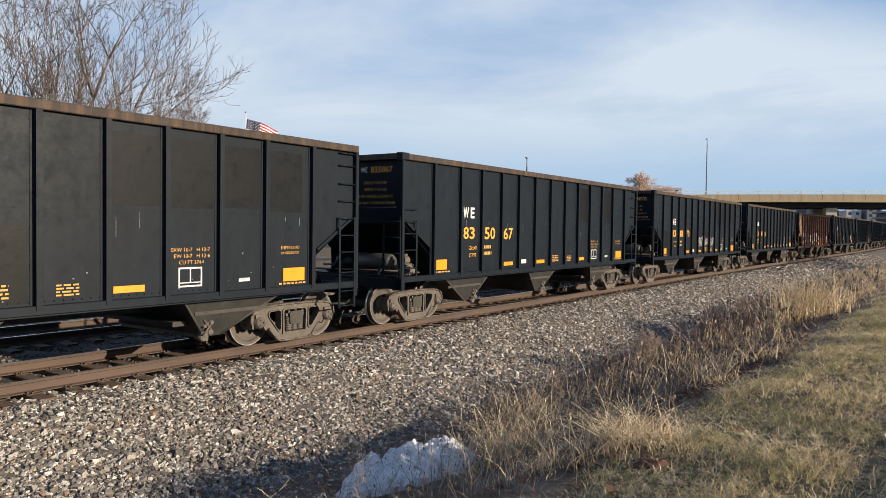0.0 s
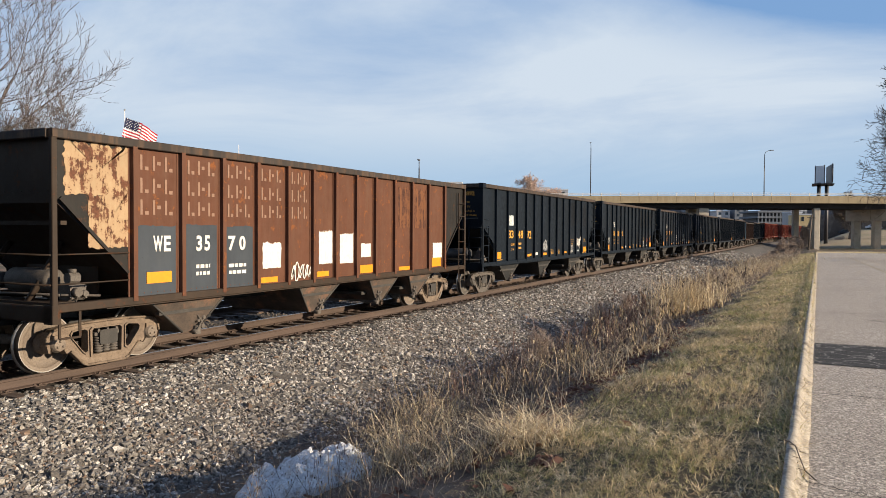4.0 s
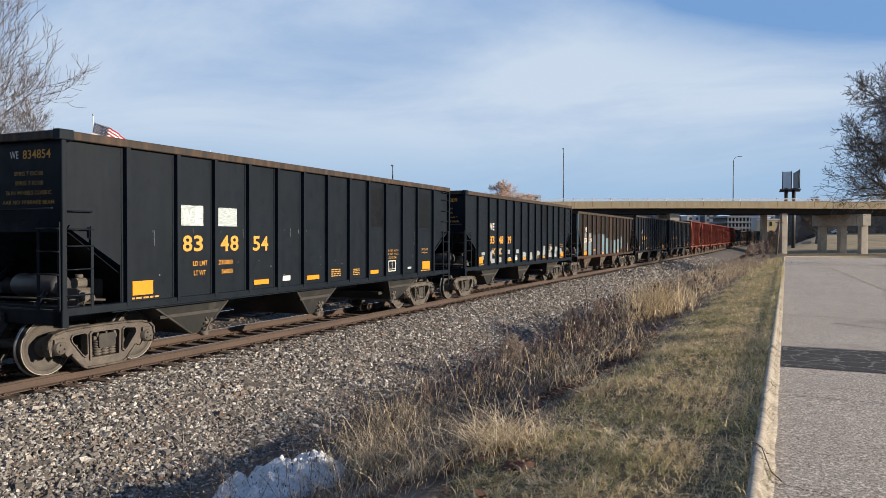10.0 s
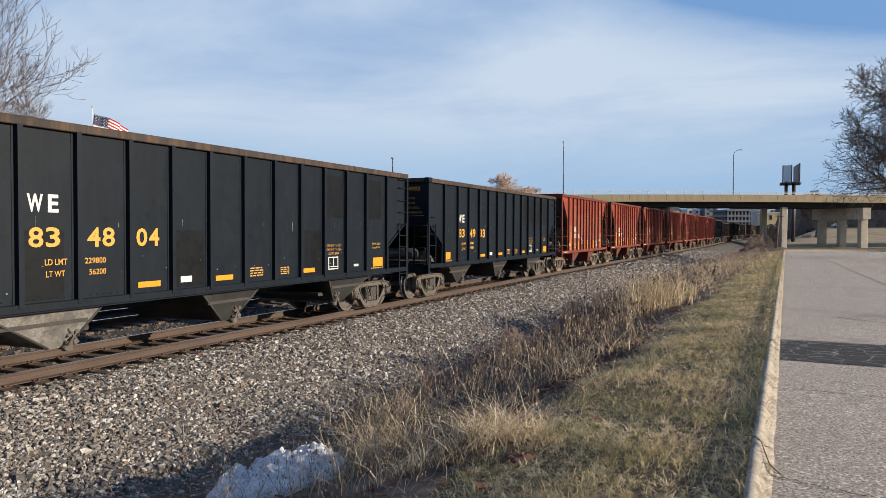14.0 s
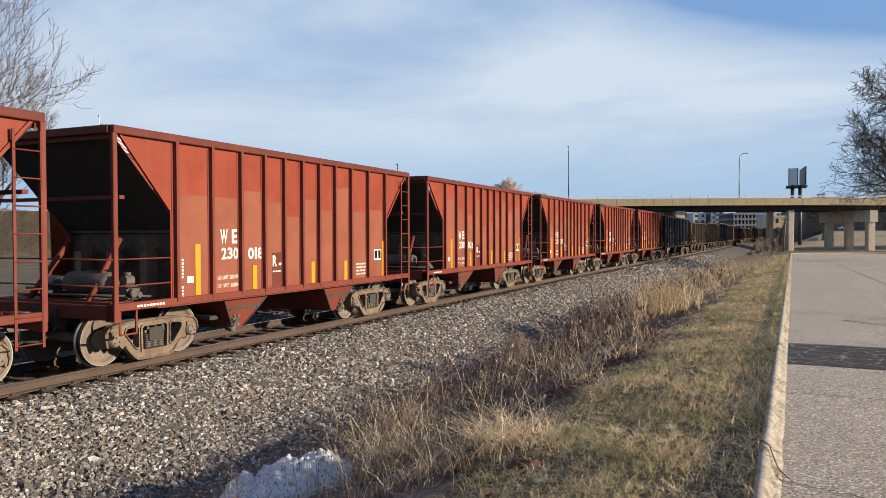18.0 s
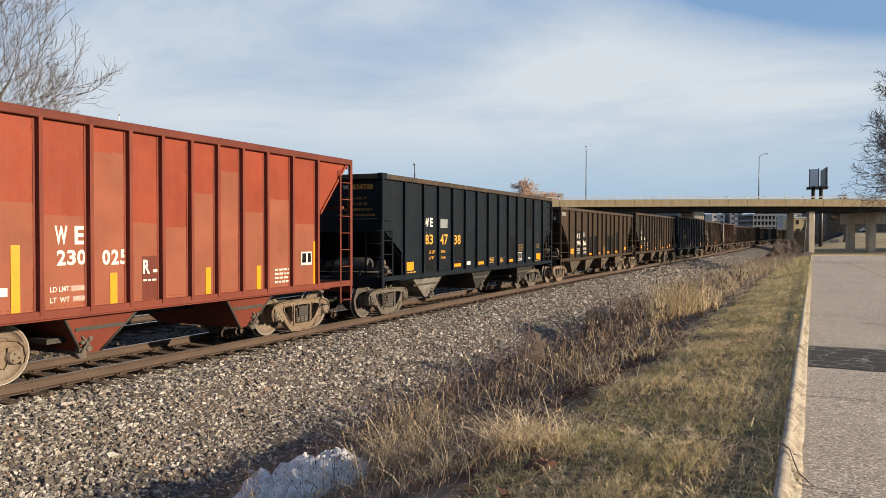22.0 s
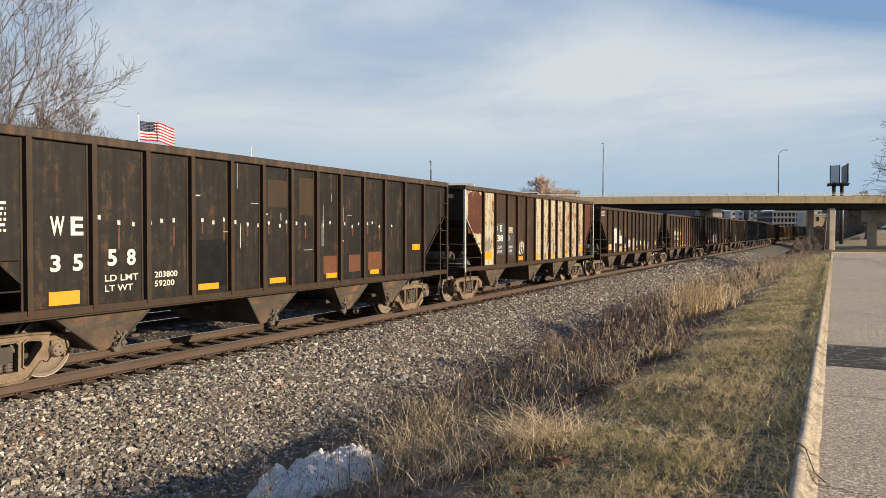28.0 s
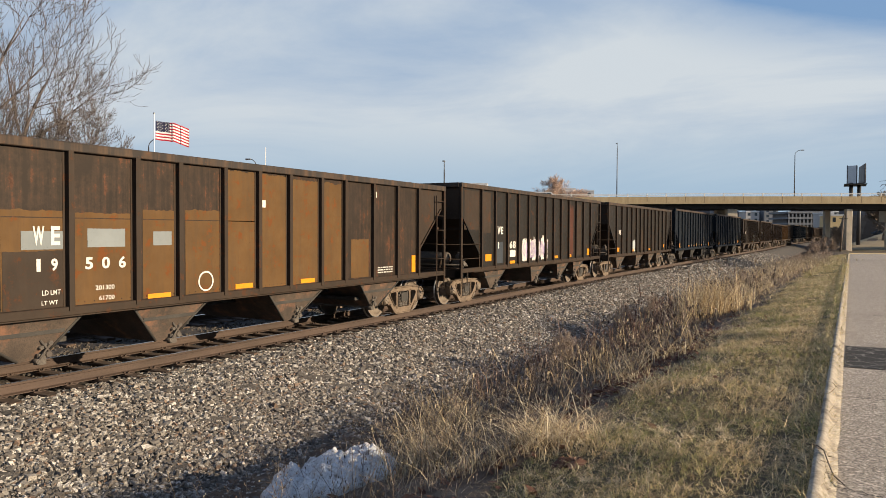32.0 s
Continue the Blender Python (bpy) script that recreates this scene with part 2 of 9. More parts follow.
M = {
    "black": car_paint("black_car_paint", (0.0042, 0.0074, 0.0123), (0.0105, 0.0145, 0.0195), (0.022, 0.014, 0.011), 0.76, 0.5, 0.46),
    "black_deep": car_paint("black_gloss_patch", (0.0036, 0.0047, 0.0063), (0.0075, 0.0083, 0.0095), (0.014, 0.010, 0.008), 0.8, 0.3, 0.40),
    "red": car_paint("red_car_paint", (0.165, 0.033, 0.018), (0.19, 0.066, 0.042), (0.12, 0.030, 0.018), 0.70, 0.4, 0.5),
    "red_faded": car_paint("faded_red_paint", (0.165, 0.055, 0.034), (0.195, 0.078, 0.053), (0.15, 0.05, 0.03), 0.70, 0.5, 0.55),
    "red_mid": car_paint("dull_red_frame_paint", (0.115, 0.030, 0.021), (0.14, 0.050, 0.036), (0.08, 0.026, 0.017), 0.66, 0.5, 0.6),
    "red_dark": car_paint("dark_red_paint", (0.085, 0.023, 0.017), (0.11, 0.042, 0.032), (0.06, 0.022, 0.015), 0.66, 0.5, 0.6),
    "brown": car_paint("brown_black_car_paint", (0.028, 0.0205, 0.0155), (0.054, 0.036, 0.024), (0.060, 0.027, 0.014), 0.57, 0.40, 0.55),
    "soot": car_paint("sooty_car_paint", (0.0135, 0.0128, 0.0122), (0.036, 0.029, 0.0225), (0.055, 0.027, 0.015), 0.57, 0.42, 0.48),
    "soot_dark": car_paint("dusty_black_old_paint", (0.0095, 0.0098, 0.0105), (0.030, 0.025, 0.020), (0.048, 0.027, 0.018), 0.55, 0.6, 0.5),
    "ochre": car_paint("ochre_rusty_steel", (0.082, 0.046, 0.018), (0.060, 0.042, 0.026), (0.12, 0.045, 0.014), 0.56, 0.6, 0.65),
    "rust_rib": car_paint("dark_rusty_rib_paint", (0.038, 0.022, 0.016), (0.06, 0.036, 0.025), (0.10, 0.04, 0.02), 0.58, 0.6, 0.65),
    "rust": car_paint("rusty_brown_paint", (0.075, 0.033, 0.020), (0.105, 0.06, 0.040), (0.16, 0.06, 0.022), 0.58, 0.6, 0.65),
    "maroon": flaked("maroon_rust", (0.070, 0.026, 0.018), (0.10, 0.05, 0.034), (0.26, 0.22, 0.15), 0.63, 0.2),
    "cream": flaked("rust_stained_cream_paint", (0.33, 0.345, 0.275), (0.24, 0.175, 0.10), (0.115, 0.048, 0.024), 0.535),
    "cream_rusted": flaked("cream_paint_lost_to_rust", (0.32, 0.33, 0.26), (0.24, 0.165, 0.09), (0.15, 0.060, 0.027), 0.520, 0.40),
    "pale_blue": flaked("weathered_pale_blue_paint", (0.125, 0.200, 0.255), (0.16, 0.175, 0.175), (0.055, 0.036, 0.026), 0.60),
    "gray_patch": car_paint("gray_touch_up_paint", (0.15, 0.17, 0.18), (0.20, 0.21, 0.21), (0.10, 0.07, 0.05), 0.7, 0.5, 0.6),
    "slate": car_paint("slate_blue_black_paint", (0.035, 0.042, 0.052), (0.06, 0.066, 0.072), (0.09, 0.05, 0.03), 0.68, 0.5, 0.5),
    "orange_rust": flaked("orange_rust_bloom", (0.15, 0.062, 0.026), (0.10, 0.045, 0.025), (0.075, 0.032, 0.020), 0.50, 0.5),
    "flaking": flaked("flaking_cream_paint", (0.34, 0.25, 0.15), (0.26, 0.16, 0.09), (0.11, 0.045, 0.024), 0.50, 0.3),
    "rim_dust": car_paint("dusty_brown_rim_paint", (0.030, 0.026, 0.024), (0.115, 0.070, 0.042), (0.10, 0.05, 0.028), 0.60, 0.85, 0.6),
    "chute": surface("coal_dusty_chute_steel", (0.0095, 0.0105, 0.0115), (0.022, 0.022, 0.022), 3, 0.6, 0, 60, 0.5, 0.006, (0.060, 0.056, 0.050), 2.4, 0.60, 0.76),
    "chute_brown": surface("brown_dusty_chute_steel", (0.045, 0.034, 0.027), (0.090, 0.066, 0.050), 3, 0.75, 0, 60, 0.6, 0.008, (0.17, 0.085, 0.050), 2.6, 0.52, 0.68),
    "ghost": plain("faded_company_lettering", (0.21, 0.12, 0.08), 0.7),
    "violet": plain("violet_spray_paint", (0.40, 0.33, 0.52), 0.6),
    "white": surface("white_stencil_paint", (0.62, 0.60, 0.57), (0.48, 0.47, 0.44), 14, 0.6, 0, 90, 0.25, 0.001),
    "spray": surface("thin_gray_white_spray", (0.40, 0.41, 0.42), (0.22, 0.23, 0.24), 20, 0.6, 0, 90, 0.3, 0.0005),
    "daub_gray": surface("brushed_gray_daub", (0.27, 0.30, 0.32), (0.16, 0.18, 0.19), 9, 0.6, 0, 50, 0.35, 0.002, stretch=(1, 1, 4)),
    "brown_flaked": flaked("flaking_brown_black_paint", (0.024, 0.0175, 0.0135), (0.052, 0.033, 0.022), (0.085, 0.038, 0.021), 0.555),
    "black_flaked": flaked("flaking_black_paint", (0.0085, 0.0088, 0.0095), (0.024, 0.020, 0.017), (0.052, 0.031, 0.021), 0.555),
    "chalk": surface("brushed_white_patch", (0.46, 0.52, 0.54), (0.20, 0.24, 0.25), 9, 0.6, 0, 50, 0.35, 0.002, stretch=(1, 1, 5)),
    "yellow": surface("yellow_stencil_paint", (0.56, 0.275, 0.022), (0.46, 0.225, 0.02), 14, 0.55, 0, 90, 0.2, 0.001),
    "reflector": surface("yellow_reflector_sheet", (0.66, 0.255, 0.006), (0.57, 0.215, 0.006), 9, 0.35, 0, 120, 0.15, 0.0005),
    "truck": surface("dusty_cast_steel", (0.075, 0.067, 0.060), (0.118, 0.102, 0.086), 5, 0.75, 0.1, 50, 0.45, 0.006, (0.055, 0.045, 0.04), 2.2, 0.45, 0.7),
    "truck_tan": surface("tan_dusty_cast_steel", (0.135, 0.098, 0.068), (0.19, 0.145, 0.105), 5, 0.8, 0.05, 50, 0.5, 0.008, (0.075, 0.054, 0.040), 2.2, 0.5, 0.72),
    "wheel": surface("grimy_wheel_steel", (0.135, 0.108, 0.088), (0.19, 0.155, 0.12), 3, 0.75, 0.1, 50, 0.4, 0.004),
    "wheel_dark": surface("dark_grimy_wheel_steel", (0.060, 0.054, 0.049), (0.095, 0.083, 0.072), 3, 0.75, 0.1, 50, 0.4, 0.004),
    "tread": surface("dark_polished_tread_steel", (0.06, 0.056, 0.052), (0.10, 0.092, 0.085), 5, 0.35, 0.7, 50, 0.3, 0.001),
    "rim": surface("worn_wheel_rim_steel", (0.42, 0.40, 0.37), (0.32, 0.30, 0.28), 8, 0.38, 0.8, 60, 0.2, 0.001),
    "under": surface("grimy_underframe_steel", (0.022, 0.021, 0.020), (0.04, 0.036, 0.032), 4, 0.75, 0.0, 50, 0.4, 0.005),
    "rail": surface("rusty_rail_steel", (0.048, 0.031, 0.023), (0.074, 0.049, 0.036), 5, 0.75, 0.1, 60, 0.4, 0.003, (0.07, 0.045, 0.035), 1.5, 0.5, 0.7, stretch=(1, 0.15, 1)),
    "rail_bright": plain("mirror_worn_rail_head", (0.72, 0.70, 0.68), 0.16, 0.95),
    "chute_pale": surface("pale_dusty_chute_steel", (0.085, 0.082, 0.078), (0.21, 0.20, 0.185), 4, 0.75, 0, 60, 0.5, 0.006, (0.035, 0.033, 0.031), 3.0, 0.52, 0.70),
    "rail_top": surface("polished_rail_head", (0.38, 0.34, 0.31), (0.30, 0.26, 0.23), 6, 0.30, 0.9, 60, 0.1, 0.0005, stretch=(1, 0.1, 1)),
    "tie": surface("creosoted_tie_wood", (0.065, 0.043, 0.031), (0.105, 0.072, 0.052), 4, 0.88, 0, 40, 0.5, 0.01, (0.15, 0.12, 0.10), 3, 0.55, 0.75, stretch=(0.25, 2.5, 2)),
    "kerb": surface("weathered_kerb_concrete", (0.34, 0.30, 0.24), (0.43, 0.385, 0.31), 12, 0.9, 0, 60, 0.6, 0.005, (0.15, 0.125, 0.095), 4, 0.47, 0.62),
    "bridge": surface("buff_bridge_concrete", (0.40, 0.31, 0.18), (0.48, 0.385, 0.24), 1.2, 0.9, 0, 20, 0.2, 0.004, (0.33, 0.26, 0.16), 2.2, 0.55, 0.72, stretch=(1, 1, 0.22)),
    "bridge_stain": surface("dark_rain_stained_concrete", (0.20, 0.155, 0.095), (0.26, 0.205, 0.13), 2, 0.9, 0, 20, 0.3, 0.003),
    "pier": surface("gray_pier_concrete", (0.46, 0.40, 0.31), (0.54, 0.47, 0.37), 0.8, 0.9, 0, 20, 0.2, 0.004, (0.30, 0.27, 0.23), 0.6, 0.5, 0.7),
    # brown girder paint, lowered further to carry the shade below the deck
    "girder": surface("brown_shade_dark_girder_paint", (0.022, 0.018, 0.016), (0.034, 0.028, 0.023), 1.5, 0.7, 0.0, 30, 0.3, 0.003),
    "metal": surface("galvanized_steel", (0.30, 0.31, 0.32), (0.38, 0.39, 0.40), 6, 0.5, 0.6, 60, 0.2, 0.001),
    "white_rail": surface("weathered_pale_railing_paint", (0.78, 0.76, 0.72), (0.62, 0.60, 0.56), 2, 0.6, 0, 30, 0.3, 0.001),
    "dark_metal": surface("dark_painted_steel", (0.05, 0.05, 0.055), (0.07, 0.07, 0.075), 6, 0.5, 0.2, 60, 0.2, 0.001),
    "bark": surface("gray_brown_bark", (0.13, 0.10, 0.075), (0.20, 0.16, 0.125), 5, 0.9, 0, 50, 0.45, 0.01, stretch=(2, 2, 0.4)),
    "bark_warm": surface("warm_gray_twig_bark", (0.080, 0.066, 0.060), (0.13, 0.105, 0.090), 3, 0.9, 0, 40, 0.45, 0.006),
    "bark_dark": surface("dark_gray_brown_bark", (0.062, 0.050, 0.042), (0.11, 0.088, 0.070), 2, 0.9, 0, 30, 0.45, 0.006),
    "bark_pale": surface("pale_tan_twig_bark", (0.26, 0.205, 0.17), (0.35, 0.285, 0.24), 5, 0.9, 0, 50, 0.4, 0.005),
    "bark_pink": surface("reddish_twig_bark", (0.46, 0.335, 0.275), (0.55, 0.42, 0.35), 2, 0.9, 0, 30, 0.4, 0.005),
    "snow": surface("old_grainy_snow", (0.80, 0.81, 0.83), (0.52, 0.54, 0.57), 7, 0.7, 0, 45, 0.5, 0.05, (0.22, 0.19, 0.16), 9, 0.53, 0.66),
    "flag_red": plain("red_flag_cloth", (0.40, 0.020, 0.040), 0.8),
    "flag_white": plain("white_flag_cloth", (0.80, 0.80, 0.80), 0.8),
    "flag_blue": plain("blue_flag_cloth", (0.010, 0.014, 0.055), 0.8),
    "white_paint": plain("white_vehicle_paint", (0.75, 0.76, 0.78), 0.35),
    "tyre": plain("black_tyre_rubber", (0.02, 0.02, 0.02), 0.85),
    "board": plain("gray_billboard_sheet", (0.62, 0.68, 0.74), 0.6),
    "wall_tan": surface("tan_building_wall", (0.55, 0.42, 0.22), (0.62, 0.48, 0.27), 0.3, 0.9, 0, 3, 0.1, 0.002),
    "wall_gray": surface("gray_building_wall", (0.38, 0.39, 0.42), (0.46, 0.47, 0.50), 0.2, 0.9, 0, 3, 0.1, 0.002),
    # far-town wall with the distance haze mixed into its blue-gray colour
    "wall_haze": surface("haze_tinted_building_wall", (0.15, 0.165, 0.19), (0.19, 0.205, 0.23), 0.2, 0.9, 0, 3, 0.1, 0.002),
    "wall_white": surface("pale_building_wall", (0.36, 0.36, 0.37), (0.43, 0.43, 0.44), 0.2, 0.9, 0, 3, 0.1, 0.002),
    "roof": plain("pale_flat_roof", (0.62, 0.64, 0.66), 0.8),
}


def glass_mat():
    m, n, l, s = nodes_of("dark_window_glass")
    s.inputs["Base Color"].default_value = (0.03, 0.04, 0.05, 1)
    s.inputs["Roughness"].default_value = 0.08
    return m


M["glass"] = glass_mat()


def stone_mat(name, tones, rough=0.85):
    """Crushed stone: a chance tone for every piece."""
    m, n, l, s = nodes_of(name)
    g = n.new("ShaderNodeNewGeometry")
    r = n.new("ShaderNodeValToRGB")
    r.color_ramp.interpolation = "CONSTANT"
    e = r.color_ramp.elements
    while len(e) < len(tones):
        e.new(0.5)
    for k, (p, c) in enumerate(tones):
        e[k].position, e[k].color = p, (*c, 1)
    l.new(g.outputs["Random Per Island"], r.inputs[0])
    v = coords(n, l, False)
    col = blend(n, l, ramp(n, l, noise_tex(n, l, v, 60, 4), 0.4, 0.7), r.outputs[0], (0.12, 0.105, 0.09))
    mott = blend(n, l, ramp(n, l, noise_tex(n, l, v, 0.35, 4), 0.45, 0.62), col, (0.13, 0.105, 0.085))
    f = n.new("ShaderNodeMix"); f.data_type = "RGBA"; f.inputs["Factor"].default_value = 0.16
    l.new(col, f.inputs["A"]); l.new(mott, f.inputs["B"])
    l.new(f.outputs["Result"], s.inputs["Base Color"])
    s.inputs["Roughness"].default_value = rough
    return m


M["stones"] = stone_mat("crushed_limestone", [(0.0, (0.22, 0.208, 0.19)), (0.17, (0.11, 0.106, 0.102)), (0.33, (0.33, 0.312, 0.28)), (0.50, (0.17, 0.150, 0.130)), (0.64, (0.050, 0.050, 0.050)), (0.77, (0.60, 0.575, 0.53)), (0.93, (0.22, 0.145, 0.10))])
# brown-stained stones, with the shade under the train put into their colour
M["track_stones"] = stone_mat("stained_shade_dark_stones", [(0.0, (0.060, 0.052, 0.044)), (0.3, (0.036, 0.032, 0.028)), (0.6, (0.090, 0.076, 0.062)), (0.85, (0.15, 0.125, 0.10))])
M["litter"] = surface("leaf_litter_soil", (0.075, 0.052, 0.036), (0.15, 0.108, 0.075), 3, 0.95, 0, 40, 0.5, 0.02, (0.20, 0.155, 0.11), 1.2, 0.5, 0.68, shift=False)
# stained bed between the rails, its tones lowered to carry the train's shade
M["shaded_grime"] = surface("stained_shade_dark_ballast", (0.030, 0.025, 0.022), (0.060, 0.049, 0.041), 9, 0.95, 0, 30, 0.6, 0.03, (0.035, 0.03, 0.026), 0.7, 0.45, 0.65, shift=False)
M["bed"] = surface("packed_ballast", (0.055, 0.050, 0.046), (0.12, 0.11, 0.098), 16, 0.95, 0, 30, 0.6, 0.03, (0.10, 0.085, 0.07), 0.7, 0.5, 0.68, shift=False)


def blade_mat(name, tones):
    m, n, l, s = nodes_of(name)
    g = n.new("ShaderNodeNewGeometry")
    r = n.new("ShaderNodeValToRGB")
    e = r.color_ramp.elements
    while len(e) < len(tones):
        e.new(0.5)
    for k, (p, c) in enumerate(tones):
        e[k].position, e[k].color = p, (*c, 1)
    l.new(g.outputs["Random Per Island"], r.inputs[0])
    v = coords(n, l, False)
    col = blend(n, l, ramp(n, l, noise_tex(n, l, v, 0.9, 5), 0.42, 0.66), r.outputs[0], tuple(c * 0.75 for c in tones[0][1]))
    col = blend(n, l, ramp(n, l, noise_tex(n, l, v, 6.5, 4, 0.65), 0.48, 0.62), col, tuple(c * 0.55 for c in tones[0][1]))
    l.new(col, s.inputs["Base Color"])
    s.inputs["Roughness"].default_value = 0.75
    tl, mx = n.new("ShaderNodeBsdfTranslucent"), n.new("ShaderNodeMixShader")
    l.new(col, tl.inputs["Color"])
    mx.inputs[0].default_value = 0.25
    o = [x for x in n if x.type == "OUTPUT_MATERIAL"][0]
    l.new(s.outputs[0], mx.inputs[1]); l.new(tl.outputs[0], mx.inputs[2]); l.new(mx.outputs[0], o.inputs["Surface"])
    return m




def turf_mat():
    """Winter lawn: green and straw blades mixed, in patches of a metre and in tufts of a hand."""
    m, n, l, s = nodes_of("winter_grass")
    g = n.new("ShaderNodeNewGeometry")
    v = coords(n, l, False)
    rnd = g.outputs["Random Per Island"]
    green = ramp(n, l, rnd, 0.0, 1.0, (0.15, 0.158, 0.058), (0.39, 0.375, 0.155))
    dry = ramp(n, l, rnd, 0.0, 1.0, (0.42, 0.30, 0.155), (0.90, 0.73, 0.46))
    f = n.new("ShaderNodeMath"); f.operation = "MULTIPLY_ADD"; f.inputs[1].default_value = 0.75
    l.new(noise_tex(n, l, v, 0.85, 4, 0.55), f.inputs[0])
    f2 = n.new("ShaderNodeMath"); f2.operation = "MULTIPLY"; f2.inputs[1].default_value = 0.6
    l.new(noise_tex(n, l, v, 8.0, 3, 0.6), f2.inputs[0]); l.new(f2.outputs[0], f.inputs[2])
    w = n.new("ShaderNodeTexWhiteNoise"); w.noise_dimensions = "1D"
    l.new(rnd, w.inputs["W"])
    f3 = n.new("ShaderNodeMath"); f3.operation = "MULTIPLY_ADD"; f3.inputs[1].default_value = 0.30
    l.new(w.outputs["Value"], f3.inputs[0]); l.new(f.outputs[0], f3.inputs[2])
    col = blend(n, l, ramp(n, l, f3.outputs[0], 0.715, 0.945), green, dry)
    l.new(col, s.inputs["Base Color"])
    s.inputs["Roughness"].default_value = 0.7
    tl, mx = n.new("ShaderNodeBsdfTranslucent"), n.new("ShaderNodeMixShader")
    l.new(col, tl.inputs["Color"])
    mx.inputs[0].default_value = 0.28
    o = [x for x in n if x.type == "OUTPUT_MATERIAL"][0]
    l.new(s.outputs[0], mx.inputs[1]); l.new(tl.outputs[0], mx.inputs[2]); l.new(mx.outputs[0], o.inputs["Surface"])
    return m


M["grass"] = turf_mat()
M["straw"] = blade_mat("dry_straw", [(0.0, (0.44, 0.33, 0.19)), (0.35, (0.76, 0.61, 0.38)), (1.0, (0.92, 0.82, 0.60))])
M["weed"] = blade_mat("dead_weed_stems", [(0.0, (0.075, 0.055, 0.047)), (0.45, (0.22, 0.165, 0.135)), (0.75, (0.46, 0.37, 0.29)), (1.0, (0.76, 0.65, 0.50))])
M["weed_pale"] = blade_mat("bleached_weed_stems", [(0.0, (0.24, 0.175, 0.13)), (0.5, (0.46, 0.36, 0.26)), (1.0, (0.66, 0.55, 0.42))])
M["scrub"] = blade_mat("reddish_scrub_stems", [(0.0, (0.13, 0.075, 0.06)), (0.5, (0.24, 0.15, 0.12)), (1.0, (0.36, 0.25, 0.20))])
M["leaf"] = blade_mat("dead_leaves", [(0.0, (0.12, 0.05, 0.032)), (0.5, (0.22, 0.105, 0.065)), (1.0, (0.34, 0.21, 0.13))])


def ground_mat():
    m, n, l, s = nodes_of("winter_turf_ground")
    v = coords(n, l, False)
    col = blend(n, l, ramp(n, l, noise_tex(n, l, v, 1.3, 6), 0.38, 0.66), (0.050, 0.040, 0.022), (0.105, 0.078, 0.045))
    col = blend(n, l, ramp(n, l, noise_tex(n, l, v, 0.18, 5), 0.50, 0.66), col, (0.17, 0.105, 0.07))
    col = blend(n, l, ramp(n, l, noise_tex(n, l, v, 28, 4), 0.45, 0.72), col, (0.09, 0.07, 0.038))
    l.new(col, s.inputs["Base Color"])
    s.inputs["Roughness"].default_value = 0.95
    bump(n, l, s, noise_tex(n, l, v, 18, 6, 0.7), 0.8, 0.05)
    return m


def crack_lines(n, l, vec, scale, width):
    w = n.new("ShaderNodeTexVoronoi")
    w.feature = "DISTANCE_TO_EDGE"
    w.inputs["Scale"].default_value = scale
    add = n.new("ShaderNodeVectorMath")
    wob = n.new("ShaderNodeTexNoise"); wob.inputs["Scale"].default_value = scale * 3
    l.new(vec, wob.inputs["Vector"])
    sc = n.new("ShaderNodeVectorMath"); sc.operation = "SCALE"; sc.inputs["Scale"].default_value = 0.35 / scale
    l.new(wob.outputs["Color"], sc.inputs[0]); l.new(vec, add.inputs[0]); l.new(sc.outputs[0], add.inputs[1])
    l.new(add.outputs[0], w.inputs["Vector"])
    return ramp(n, l, w.outputs["Distance"], width, 0.0)


def asphalt_mat(name, a, b, dark, light, crazed=0.0):
    m, n, l, s = nodes_of(name)
    v = coords(n, l, False)
    col = blend(n, l, ramp(n, l, noise_tex(n, l, v, 0.5, 6, 0.6, (1, 0.4, 1)), 0.35, 0.66), a, b)
    col = blend(n, l, ramp(n, l, noise_tex(n, l, v, 7, 5, 0.7), 0.50, 0.72), col, tuple(c * 0.72 for c in a))
    col = blend(n, l, ramp(n, l, noise_tex(n, l, v, 48, 2, 0.5), 0.47, 0.58), col, dark)
    col = blend(n, l, ramp(n, l, noise_tex(n, l, v, 32, 2), 0.57, 0.64), col, light)
    col = blend(n, l, ramp(n, l, noise_tex(n, l, v, 0.30, 6, 0.65), 0.58, 0.68), col, tuple(c * 0.62 for c in a))
    if crazed:
        col = blend(n, l, crack_lines(n, l, v, crazed, 0.03), col, (0.02, 0.018, 0.016))
    l.new(col, s.inputs["Base Color"])
    s.inputs["Roughness"].default_value = 0.85
    bump(n, l, s, noise_tex(n, l, v, 60, 3, 0.7), 1.0, 0.012)
    return m


M["ground"] = ground_mat()
M["asphalt"] = asphalt_mat("old_gray_asphalt", (0.40, 0.34, 0.27), (0.47, 0.405, 0.33), (0.18, 0.155, 0.125), (0.68, 0.61, 0.51))
M["patch"] = asphalt_mat("dark_crazed_asphalt_patch", (0.15, 0.14, 0.125), (0.19, 0.18, 0.16), (0.06, 0.055, 0.05), (0.34, 0.32, 0.28), 2.6)
M["crack"] = plain("dark_joint_tar", (0.03, 0.027, 0.025), 0.9)


